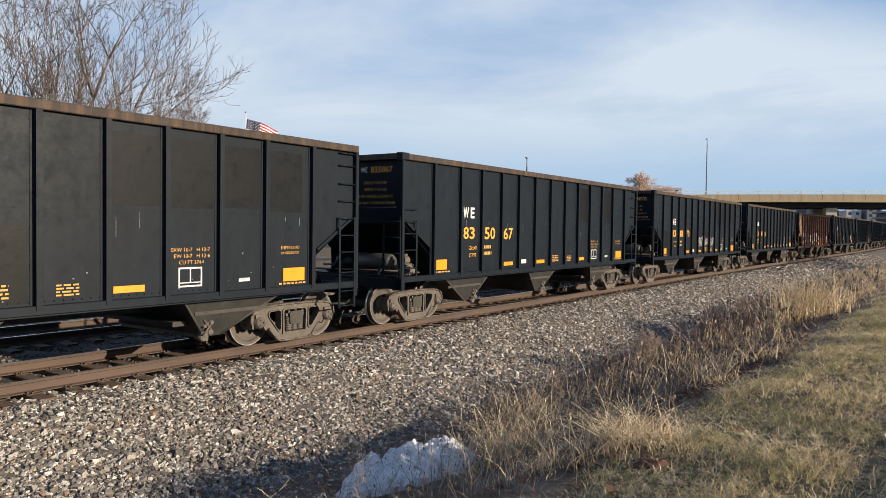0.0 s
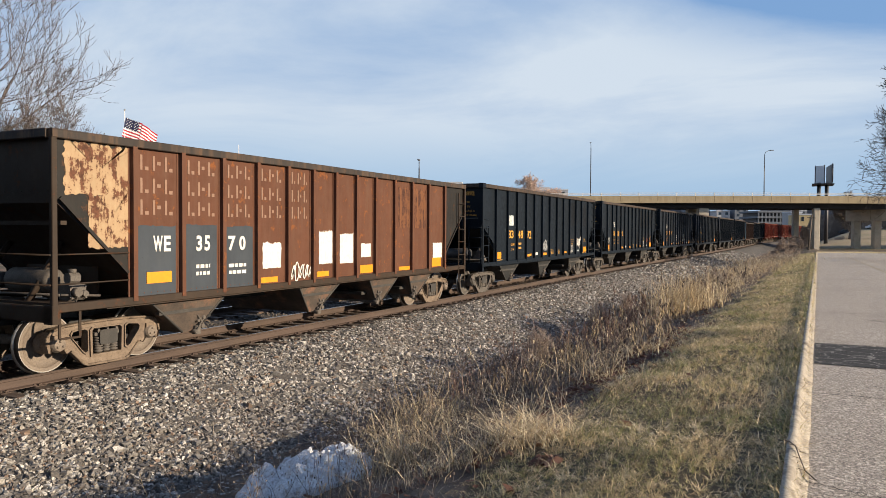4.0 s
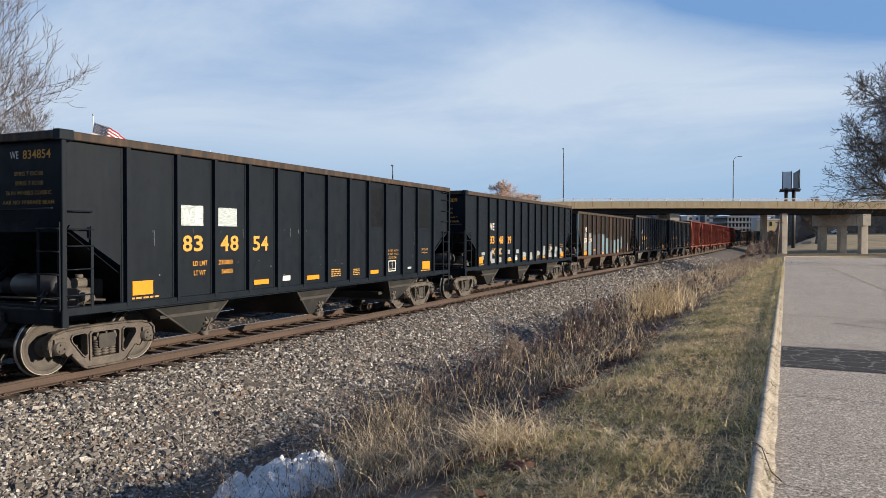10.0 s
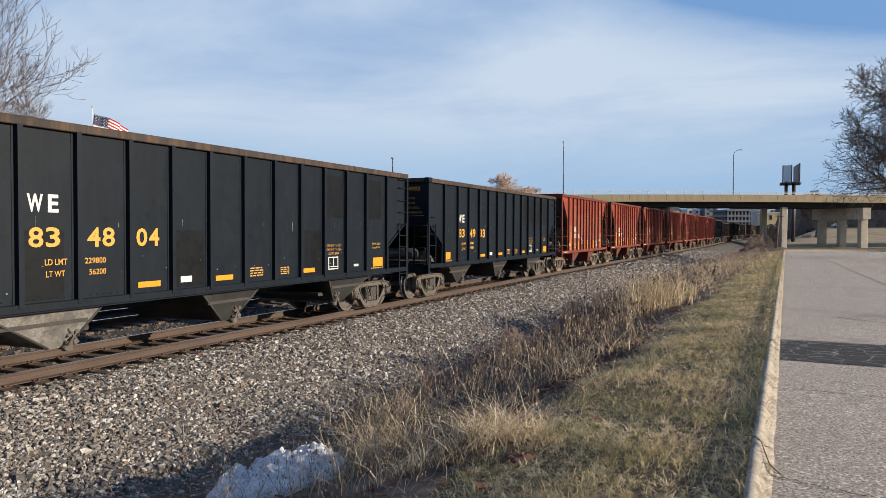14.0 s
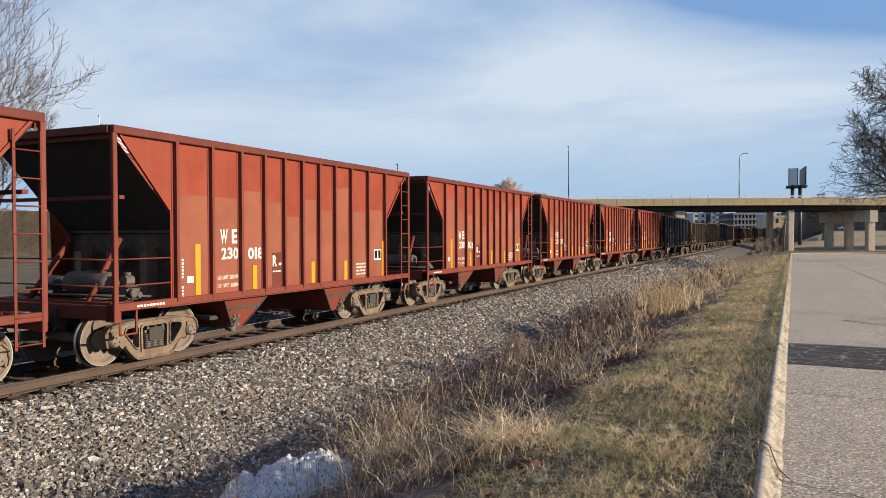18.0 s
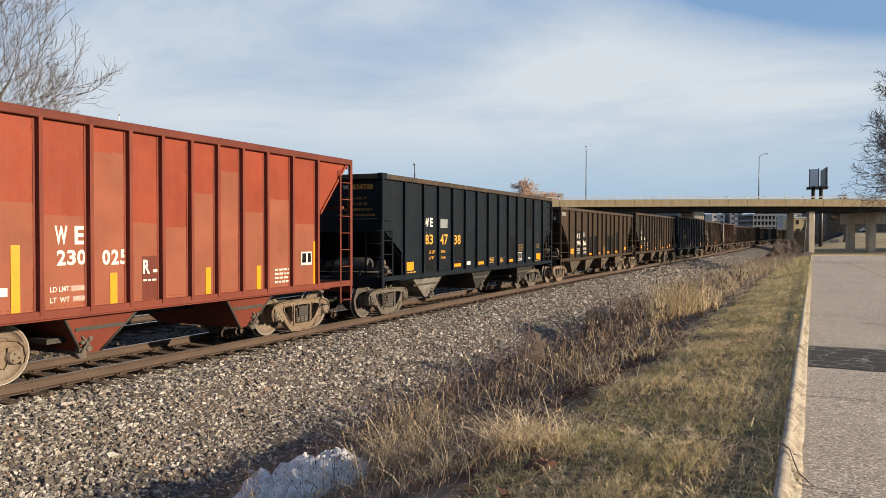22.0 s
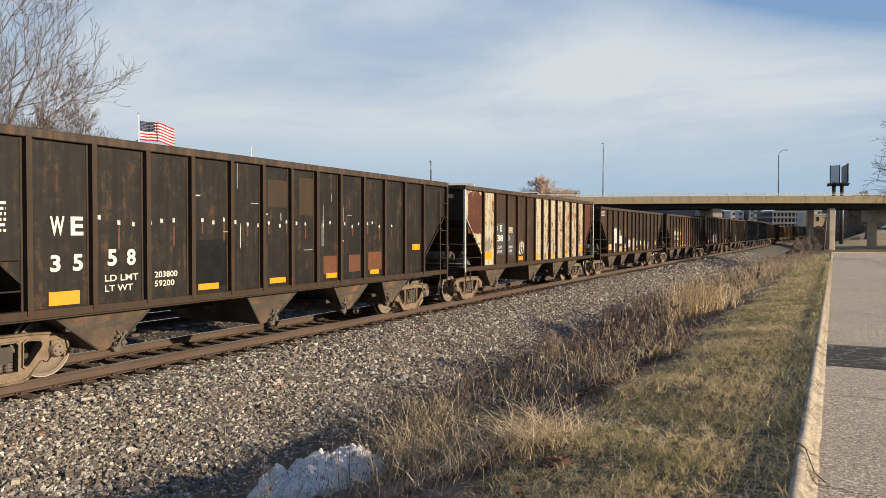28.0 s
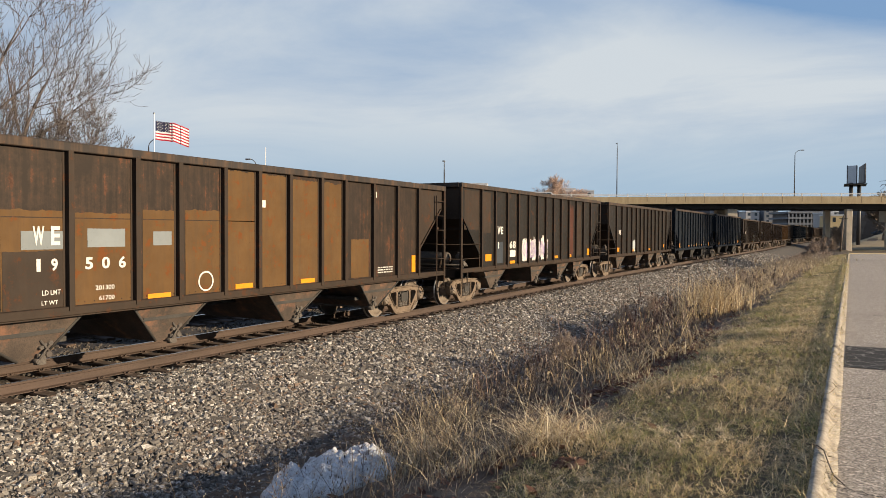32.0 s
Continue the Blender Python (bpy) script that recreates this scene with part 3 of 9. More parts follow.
# ---- mesh helpers ----
class Shape:
    """Gathers points and faces; every face may take one of several materials."""

    def __init__(self):
        self.v, self.f, self.k, self.s = [], [], [], []

    def add(self, pts, faces, k=0, smooth=False):
        o = len(self.v)
        self.v += [tuple(p) for p in pts]
        self.f += [tuple(i + o for i in q) for q in faces]
        self.k += [k] * len(faces)
        self.s += [smooth] * len(faces)
        return self

    def box(self, x0, x1, y0, y1, z0, z1, k=0, c=0.0):
        if c <= 0:
            p = [(x, y, z) for z in (z0, z1) for y in (y0, y1) for x in (x0, x1)]
            return self.add(p, [(0, 2, 3, 1), (4, 5, 7, 6), (0, 1, 5, 4), (2, 6, 7, 3), (0, 4, 6, 2), (1, 3, 7, 5)], k)
        c = min(c, (x1 - x0) * 0.45, (y1 - y0) * 0.45, (z1 - z0) * 0.45)
        # prism with its four long edges cut, along its longest side
        size = (x1 - x0, y1 - y0, z1 - z0)
        ax = size.index(max(size))
        lo, hi = (x0, y0, z0), (x1, y1, z1)
        i, j = [(1, 2), (2, 0), (0, 1)][ax]
        ring = [(lo[i] + c, lo[j]), (hi[i] - c, lo[j]), (hi[i], lo[j] + c), (hi[i], hi[j] - c), (hi[i] - c, hi[j]), (lo[i] + c, hi[j]), (lo[i], hi[j] - c), (lo[i], lo[j] + c)]
        pts = []
        for end in (lo[ax], hi[ax]):
            for a, b in ring:
                q = [0, 0, 0]
                q[ax], q[i], q[j] = end, a, b
                pts.append(q)
        return self.add(pts, [(*range(7, -1, -1),), (*range(8, 16),)] + [(m, (m + 1) % 8, (m + 1) % 8 + 8, m + 8) for m in range(8)], k)

    def prism(self, poly, x0, x1, k=0, axis=0):
        """An outline (two numbers a point) drawn out along an axis. axis 0: outline in y, z; 1: in x, z; 2: in x, y."""
        n = len(poly)
        pts = []
        for e in (x0, x1):
            for a, b in poly:
                pts.append((e, a, b) if axis == 0 else (a, e, b) if axis == 1 else (a, b, e))
        return self.add(pts, [tuple(range(n - 1, -1, -1)), tuple(range(n, 2 * n))] + [(m, (m + 1) % n, (m + 1) % n + n, m + n) for m in range(n)], k)

    def tube(self, p, q, r, n=6, k=0, r2=None, smooth=True):
        p, q = Vector(p), Vector(q)
        r2 = r if r2 is None else r2
        w = (q - p).normalized()
        u = w.orthogonal().normalized()
        t = w.cross(u)
        pts = [c + (u * math.cos(2 * math.pi * m / n) + t * math.sin(2 * math.pi * m / n)) * rr for c, rr in ((p, r), (q, r2)) for m in range(n)]
        self.add(pts, [(m, (m + 1) % n, (m + 1) % n + n, m + n) for m in range(n)], k, smooth)
        o = len(self.v) - 2 * n
        self.f += [tuple(o + m for m in range(n - 1, -1, -1)), tuple(o + n + m for m in range(n))]
        self.k += [k, k]
        self.s += [False, False]
        return self

    def lathe(self, profile, n, k=0, axis=0, smooth=True, centre=(0, 0, 0)):
        """Turns (along, radius) pairs round an axis through centre."""
        pts = []
        for a, r in profile:
            for m in range(n):
                c, s = r * math.cos(2 * math.pi * m / n), r * math.sin(2 * math.pi * m / n)
                p = (a, c, s) if axis == 0 else (c, a, s) if axis == 1 else (c, s, a)
                pts.append(tuple(p[i] + centre[i] for i in range(3)))
        o = []
        for h in range(len(profile) - 1):
            for m in range(n):
                o.append((h * n + m, h * n + (m + 1) % n, (h + 1) * n + (m + 1) % n, (h + 1) * n + m))
        return self.add(pts, o, k, smooth)

    def mesh(self, name, mats, fix=True):
        me = bpy.data.meshes.new(name)
        me.from_pydata(self.v, [], self.f)
        for m in mats if isinstance(mats, (list, tuple)) else [mats]:
            me.materials.append(m)
        me.polygons.foreach_set("material_index", self.k)
        me.polygons.foreach_set("use_smooth", self.s)
        if fix and len(self.f) < 4000:
            bm = bmesh.new()
            bm.from_mesh(me)
            bmesh.ops.recalc_face_normals(bm, faces=bm.faces)
            bm.to_mesh(me)
            bm.free()
        me.update()
        return me


def part(name, shape, material, parent, label="", at=None):
    me = shape if isinstance(shape, bpy.types.Mesh) else shape.mesh(name, material)
    ob = new(name, me)
    ob.parent = parent
    if at is not None:
        ob.matrix_basis = at
    return tagged(ob, label=label)


def thing(name, label, category, group="", kind="", at=None, shape=None, material=None):
    ob = new(name, shape.mesh(name, material) if shape else None)
    if at is not None:
        ob.matrix_basis = at
    return tagged(ob, label, category, group, kind)


def raw_mesh(name, verts, faces, mat, smooth=False):
    """A mesh from arrays: faces of one and the same number of corners."""
    me = bpy.data.meshes.new(name)
    verts, faces = np.asarray(verts, np.float32), np.asarray(faces, np.int32)
    n, c = faces.shape
    me.vertices.add(len(verts))
    me.vertices.foreach_set("co", verts.ravel())
    me.loops.add(n * c)
    me.loops.foreach_set("vertex_index", faces.ravel())
    me.polygons.add(n)
    me.polygons.foreach_set("loop_start", np.arange(0, n * c, c, dtype=np.int32))
    me.polygons.foreach_set("loop_total", np.full(n, c, np.int32))
    me.polygons.foreach_set("use_smooth", np.full(n, smooth))
    me.materials.append(mat)
    me.update(calc_edges=True)
    return me


# ---- the line of the track and the lie of the land ----
BENDS = ((25.0, 70.0, 1 / 1450), (70.0, 150.0, -1 / 3000), (155.0, 285.0, 1 / 700))   # from, to, bend to the right
LINE_S = np.arange(-100.0, 760.0, 0.5)
LINE_A = np.cumsum(sum(((LINE_S >= a) & (LINE_S < b)) * c for a, b, c in BENDS)) * 0.5
LINE_X = np.cumsum(LINE_A) * 0.5


def track_x(s):
    return np.interp(np.asarray(s, float), LINE_S, LINE_X)


def track_turn(s):
    return float(np.interp(s, LINE_S, LINE_A))


KERB_0 = 11.32


def kerb_x(y):
    y = np.asarray(y, float)
    return KERB_0 + 0.0148 * np.clip(y, -20, 120)


PROFILE = [(-400, -1.6), (-60, -1.3), (-14, -0.95), (-9.5, -0.85), (-8.6, -1.15), (4.3, -1.15), (4.7, -0.95), (5.4, -0.88), (6.2, -0.72), (7.0, -0.46), (8.0, -0.06), (8.8, 0.24), (9.5, 0.41), (10.2, 0.52), (10.9, 0.585), (11.25, 0.62), (11.5, 0.50), (11.8, 0.42), (26.0, 0.42), (40.0, 0.45), (400, 0.6)]
PX, PZ = np.array([p[0] for p in PROFILE]), np.array([p[1] for p in PROFILE])


def road_fall(y):
    return 0.010 * np.clip(np.asarray(y, float), -60, 150)


def land(x, y):
    """The ground's height: ditch and bank beside the track, the road's fall beyond."""
    x, y = np.asarray(x, float), np.asarray(y, float)
    near_track = x - track_x(np.minimum(y, 170.0))
    near_kerb = x - (kerb_x(y) - KERB_0)
    w = np.clip((near_kerb - 4.5) / 4.5, 0, 1)
    u = near_track * (1 - w) + near_kerb * w
    bumps = 0.035 * np.sin(x * 2.1 + y * 0.7) * np.sin(y * 1.3 - x * 0.5) * np.clip((u - 4.7) / 1.5, 0, 1) * np.clip((11.0 - u) / 1.0, 0, 1)
    hill = 0.042 * np.clip(y - 168, 0, 260) * np.clip((x - track_x(y) - 7) / 7, 0, 1)
    return np.interp(u, PX, PZ) - road_fall(y) * w + bumps + hill


xs = np.unique(np.concatenate([[-2600, -1200, -600, -300, -150, -80, -50, -30, -22], np.arange(-16, -8, 1.0), np.arange(-8, 4, 3.0), np.arange(4, 11.6, 0.35), np.arange(11.6, 16, 0.5), [17, 19, 22, 26, 32, 40, 60, 100, 200, 400, 900, 2600]]))
ys = np.unique(np.concatenate([[-2600, -900, -300, -100, -50, -25, -12, -6], np.arange(-2, 40, 0.7), np.arange(40, 200, 3.0), [210, 230, 260, 320, 420, 600, 1000, 1800, 3600]]))
gx, gy = np.meshgrid(xs, ys)
gz = land(gx, gy)
gi = np.arange(gx.size).reshape(gx.shape)
ground = new("ground", raw_mesh("ground", np.stack([gx, gy, gz], -1).reshape(-1, 3), np.stack([gi[:-1, :-1], gi[:-1, 1:], gi[1:, 1:], gi[1:, :-1]], -1).reshape(-1, 4), M["ground"], True))
tagged(ground, "worn winter turf with a ditch along the railway", "ground", kind="structure")

lawn_x, lawn_y = np.meshgrid(np.linspace(14.0, 150.0, 40), np.linspace(160.0, 300.0, 36))
lawn_i = np.arange(lawn_x.size).reshape(lawn_x.shape)
lawn = new("lawn", raw_mesh("lawn", np.stack([lawn_x, lawn_y, land(lawn_x, lawn_y) + 0.04], -1).reshape(-1, 3), np.stack([lawn_i[:-1, :-1], lawn_i[:-1, 1:], lawn_i[1:, 1:], lawn_i[1:, :-1]], -1).reshape(-1, 4), surface("dry_tan_lawn", (0.26, 0.20, 0.11), (0.34, 0.265, 0.16), 0.25, 0.95, 0, 8, 0.3, 0.01, (0.16, 0.15, 0.07), 0.12, 0.5, 0.64, shift=False), True))
tagged(lawn, "dry tan winter lawn beyond the bridge", "lawn", kind="structure")

# ---- ballast bed, swept along both tracks ----
BED = [(-9.3, -1.20), (-7.7, -0.30), (-6.6, -0.19), (-2.7, -0.21), (-2.1, -0.25), (-1.5, -0.225), (0.98, -0.222), (1.15, -0.188), (1.6, -0.205), (2.05, -0.25), (2.5, -0.34), (3.3, -0.57), (4.2, -0.86), (4.9, -1.10)]
BXS, BZS = np.array([p[0] for p in BED]), np.array([p[1] for p in BED])


def bed_z(u):
    return np.interp(u, BXS, BZS)


bu = np.concatenate([np.linspace(-9.3, -2.7, 16), np.linspace(-2.3, 4.9, 40)])
bs = np.concatenate([np.arange(-30, 0, 2.0), np.arange(0, 30, 0.35), np.arange(30, 560, 3.0)])
mu, ms = np.meshgrid(bu, bs)
rng = np.random.default_rng(4)
mz = bed_z(mu) - 0.03 + 0.02 * rng.standard_normal(mu.shape) * (np.abs(mu) < 4.7)
mx = track_x(ms) + mu
bi = np.arange(mu.size).reshape(mu.shape)
ballast_bed = new("ballast_bed", raw_mesh("ballast_bed", np.stack([mx, ms, mz], -1).reshape(-1, 3), np.stack([bi[:-1, :-1], bi[:-1, 1:], bi[1:, 1:], bi[1:, :-1]], -1).reshape(-1, 4), M["bed"], True))
# bed below the cars: stain plus painted shade
ballast_bed.data.materials.append(M["shaded_grime"])
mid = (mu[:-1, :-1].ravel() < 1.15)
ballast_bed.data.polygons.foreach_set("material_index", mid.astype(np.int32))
tagged(ballast_bed, "gray crushed stone ballast bed under the tracks", "ballast", kind="structure")

CHIP_V = np.array([(-1, -0.8, -0.7), (0.9, -1, -0.6), (1, 0.8, -0.8), (-0.7, 1, -0.7), (-0.8, -0.6, 0.8), (0.6, -0.8, 0.7), (0.8, 0.6, 0.9), (-0.9, 0.7, 0.6)]) * 0.72
CHIP_F = np.array([(0, 3, 2, 1), (4, 5, 6, 7), (0, 1, 5, 4), (1, 2, 6, 5), (2, 3, 7, 6), (3, 0, 4, 7)])


def scatter_stones(name, u, s, z, size, seed, label, tilt=0.28, mat=None):
    """Angular stones of many sizes in one mesh."""
    r = np.random.default_rng(seed)
    n = len(u)
    sc = size[:, None] * r.uniform(0.55, 1.25, (n, 3)) * np.array([1, 1, 0.75])
    pts = CHIP_V[None] * r.uniform(0.55, 1.35, (n, 8, 1)) * sc[:, None]
    a, b = r.uniform(0, 6.283, n), r.normal(0, 0.9, n)
    ca, sa, cb, sb = np.cos(a), np.sin(a), np.cos(b), np.sin(b)
    x, y, w = pts[..., 0], pts[..., 1] * cb[:, None] - pts[..., 2] * sb[:, None], pts[..., 1] * sb[:, None] + pts[..., 2] * cb[:, None]
    x, y = x * ca[:, None] - y * sa[:, None], x * sa[:, None] + y * ca[:, None]
    out = np.stack([x + (track_x(s) + u)[:, None], y + s[:, None], w + (z + size * tilt)[:, None]], -1)
    fc = CHIP_F[None] + (np.arange(n) * 8)[:, None, None]
    ob = new(name, raw_mesh(name, out.reshape(-1, 3), fc.reshape(-1, 4), mat or M["stones"]))
    return tagged(ob, label, "ballast", kind="stuff")


def stones_between(u0, u1, s0, s1, per, r):
    n = int((u1 - u0) * (s1 - s0) * per)
    return r.uniform(u0, u1, n), r.uniform(s0, s1, n)


r = np.random.default_rng(11)
us, ss, zs = [], [], []
for u0, u1, s0, s1, per, big in ((1.35, 4.9, -10, 2.2, 170, 0.05), (1.35, 4.75, 2.2, 12, 1000, 0.033), (1.35, 4.75, 12, 24, 660, 0.036), (1.35, 4.9, 24, 48, 330, 0.043), (1.35, 4.9, 48, 100, 90, 0.07), (0.84, 1.45, 4, 45, 1000, 0.030)):
    a, b = stones_between(u0, u1, s0, s1, per, r)
    us.append(a), ss.append(b), zs.append(big * r.lognormal(0, 0.28, len(a)))
us, ss, zs = np.concatenate(us), np.concatenate(ss), np.concatenate(zs)
def foot_z(u, s):
    return np.maximum(bed_z(u) - 0.03, land(u + track_x(s), s) - 0.015)


for s0, s1, per, big in ((2.2, 12, 850, 0.028), (12, 24, 480, 0.034), (24, 48, 170, 0.045), (48, 100, 60, 0.07)):
    a, b = stones_between(4.6, 6.6, s0, s1, per, r)
    ok = r.random(len(a)) < np.clip((6.5 - a + 0.5 * np.sin(b * 1.7)) / 1.3, 0, 1)
    us, ss, zs = np.concatenate([us, a[ok]]), np.concatenate([ss, b[ok]]), np.concatenate([zs, big * r.lognormal(0, 0.3, ok.sum())])
# stones below the cars, in the stained and shade-darkened tones
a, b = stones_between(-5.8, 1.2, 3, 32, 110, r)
scatter_stones("track_stones", a, b, bed_z(a) - 0.035, 0.032 * r.lognormal(0, 0.25, len(a)), 6, "brown-stained stones between the rails, coloured darker for the train's shade", mat=M["track_stones"])
scatter_stones("ballast_stones", us, ss, foot_z(us, ss), zs, 5, "loose gray and tan crushed stones of the ballast shoulder")

# ---- track: rails on ties with plates and spikes ----
RAIL = [(-0.07, -0.175), (0.07, -0.175), (0.07, -0.162), (0.02, -0.145), (0.009, -0.125), (0.009, -0.045), (0.034, -0.034), (0.036, -0.008), (0.030, 0.0), (-0.030, 0.0), (-0.036, -0.008), (-0.034, -0.034), (-0.009, -0.045), (-0.009, -0.125), (-0.02, -0.145), (-0.07, -0.162)]


def rail_shape(u):
    sh = Shape()
    st = np.concatenate([[-60.0], np.arange(-20, 25, 15.0), np.arange(25, 560, 6.0)])
    n = len(RAIL)
    pts = [(float(track_x(s)) + u + a, float(s), b) for s in st for a, b in RAIL]
    faces, ks = [], []
    for h in range(len(st) - 1):
        for m in range(n):
            faces.append((h * n + m, h * n + (m + 1) % n, (h + 1) * n + (m + 1) % n, (h + 1) * n + m))
            ks.append(1 if m == 8 else 0)
    sh.v, sh.f, sh.k, sh.s = pts, faces, ks, [False] * len(faces)
    return sh


tie_sh = Shape().box(-1.3, 1.3, -0.115, 0.115, -0.36, -0.182, 0, 0.014)
tie_mesh = tie_sh.mesh("tie", [M["tie"]])
plate = Shape()
for u in (-0.753, 0.753):
    plate.box(u - 0.17, u + 0.17, -0.095, 0.095, -0.180, -0.170)
    for du, dy in ((-0.09, 0.05), (0.09, 0.05), (-0.09, -0.05), (0.09, -0.05), (0.13, 0.0)):
        plate.box(u + du - 0.012, u + du + 0.012, dy - 0.012, dy + 0.012, -0.17, -0.145)
plate_mesh = plate.mesh("tie_plate", [M["rail"]])
tr = random.Random(3)
for u0, word in ((0.0, "near"), (-4.25, "far")):
    track = thing("railway_track", "railway track of rusty rails on creosoted wooden ties" if u0 == 0 else "second railway track of shiny-topped rails on wooden ties", "railway track", kind="structure")
    for u in (-0.753, 0.753):
        part("rail", rail_shape(u0 + u), [M["rail"], M["rail_top"] if u0 == 0 else M["rail_bright"]], track, "rusty steel rail with a worn head")
    s, count, rest = -9.2, 0, Shape()
    while s < 200:
        dy, turn, dz = tr.uniform(-0.03, 0.03), tr.uniform(-1.2, 1.2), tr.uniform(-0.008, 0.004)
        x = float(track_x(s)) + u0
        if (u0 == 0 and s < 120) or (u0 < 0 and s < 30):
            m = pose(x + tr.uniform(-0.05, 0.05), s + dy, dz, 0, 0, turn - math.degrees(track_turn(s)))
            tie = part("tie", tie_mesh, None, track, at=m)
            if u0 == 0 and s < 40:
                part("tie_plate", plate_mesh, None, tie, at=pose(0, 0, -dz))
        else:
            rest.box(x - 1.3, x + 1.3, s + dy - 0.115, s + dy + 0.115, -0.36, -0.182 + dz)
        s += 0.535
    tagged(part("tie_rows", rest, M["tie"], track), kind="stuff")

# ---- road and kerb ----
ry = np.concatenate([np.arange(-40, 0, 4.0), np.arange(0, 30, 1.0), np.arange(30, 112, 3.0), [112.0]])
ru = np.array([0.005, 0.6, 1.5, 3.0, 5.0, 8.0, 13.0, 20.0, 30.0])
mu, my = np.meshgrid(ru, ry)
mzz = 0.60 - road_fall(my)
mi = np.arange(mu.size).reshape(mu.shape)
road = new("road", raw_mesh("road", np.stack([mu + kerb_x(my) , my, mzz], -1).reshape(-1, 3), np.stack([mi[:-1, :-1], mi[:-1, 1:], mi[1:, 1:], mi[1:, :-1]], -1).reshape(-1, 4), M["asphalt"], True))
tagged(road, "old gray asphalt road with cracks and a dark patch", "road", kind="structure")


def on_road(points, lift=0.004):
    return [(x, y, 0.60 - float(road_fall(y)) + lift) for x, y in points]


def strip(points, half, lift=0.004, rnd=0.35, seed=1):
    q = random.Random(seed)
    sh = Shape()
    pts = []
    for i, (x, y) in enumerate(points):
        a, b = points[max(0, i - 1)], points[min(len(points) - 1, i + 1)]
        d = Vector((b[0] - a[0], b[1] - a[1])).normalized()
        w = half * q.uniform(1 - rnd, 1 + rnd)
        pts += on_road([(x - d.y * w, y + d.x * w), (x + d.y * w, y - d.x * w)], lift)
    sh.add(pts, [(2 * i, 2 * i + 1, 2 * i + 3, 2 * i + 2) for i in range(len(points) - 1)])
    return sh


def wander(x0, y0, x1, y1, n, amp, seed):
    q = random.Random(seed)
    return [(x0 + (x1 - x0) * i / n + q.uniform(-amp, amp), y0 + (y1 - y0) * i / n + q.uniform(-amp, amp)) for i in range(n + 1)]


kx = lambda y: float(kerb_x(y)) + 0.035
q = random.Random(6)
edge_a = [(kx(11.0) + i * 0.35, 11.0 + q.uniform(-0.03, 0.03)) for i in range(28)]
edge_b = [(kx(13.2) + i * 0.35, 13.25 + q.uniform(-0.03, 0.03)) for i in range(28)]
pt = Shape().add(on_road(edge_a) + on_road(edge_b), [(i, i + 1, i + 29, i + 28) for i in range(27)])
part("asphalt_patch", pt, M["patch"], road, "darker asphalt repair strip across the road")
for k, (x0, y0, x1, y1, half) in enumerate(((kx(13.2), 13.25, 21, 13.3, 0.018), (kx(11), 11.0, 21, 11.0, 0.012), (12.55, 17.6, 14.9, 15.6, 0.022), (kx(19), 19.0, 20, 19.0, 0.014), (kx(8.8), 8.9, 13.6, 8.8, 0.008), (kx(5.55), 5.55, 12.2, 5.35, 0.006), (12.9, 13.1, 13.1, 11.1, 0.012), (14.2, 13.2, 13.9, 11.0, 0.012), (kx(28), 28, 19, 28.2, 0.02), (kx(40), 40, 22, 40, 0.03), (12.1, 9.6, 12.9, 9.4, 0.006), (kx(60), 60, 24, 60, 0.04))):
    part("crack", strip(wander(x0, y0, x1, y1, 26, 0.035, 50 + k), half, 0.008), M["crack"], road, "dark crack in the asphalt")
part("lane_line", strip([(15.2 + 0.001 * y, 26 + y) for y in range(0, 60, 3)], 0.06, 0.006, 0.1), surface("worn_yellow_line", (0.42, 0.33, 0.16), (0.22, 0.19, 0.15), 12, 0.8, 0, 60, 0.4, 0.001), road, "worn pale yellow lane line")

KERB = [(-0.135, -0.25), (-0.135, 0.075), (-0.122, 0.088), (-0.100, 0.092), (-0.072, 0.082), (-0.045, 0.045), (-0.012, 0.014), (0.022, 0.004), (0.03, -0.25)]
kerb = thing("kerb", "worn pale concrete kerb along the road", "kerb", kind="structure")


def kerb_piece(y0, y1, seed):
    q = random.Random(seed)
    sh = Shape()
    steps = max(2, int((y1 - y0) / 0.12)) if y0 < 30 else 4
    rows, n = [], len(KERB)
    for i in range(steps + 1):
        y = y0 + 0.004 + (y1 - y0 - 0.008) * i / steps
        x, z = float(kerb_x(y)), 0.60 - float(road_fall(y))
        for j, (a, b) in enumerate(KERB):
            j1 = 0.0018 if y0 < 30 else 0.0
            worn = noise.noise(Vector((y * 1.3, j * 0.4, 2.0))) * 0.009 + noise.noise(Vector((y * 5.5, j * 0.7, 9.0))) * 0.004 if 1 < j < 8 and y0 < 45 else 0.0
            rows.append((x + a + worn + q.uniform(-j1, j1), y, z + b + min(0.0, worn) * 0.8 + q.uniform(-j1, j1) * 0.5 - (q.uniform(0.01, 0.03) if i in (0, steps) and 1 < j < 6 else 0)))
    f = [(i * n + j, i * n + j + 1, (i + 1) * n + j + 1, (i + 1) * n + j) for i in range(steps) for j in range(n - 1)]
    sh.add(rows, f, 0, True)
    sh.add(rows[:n], [tuple(range(n))]).add(rows[-n:], [tuple(range(n - 1, -1, -1))])
    return sh


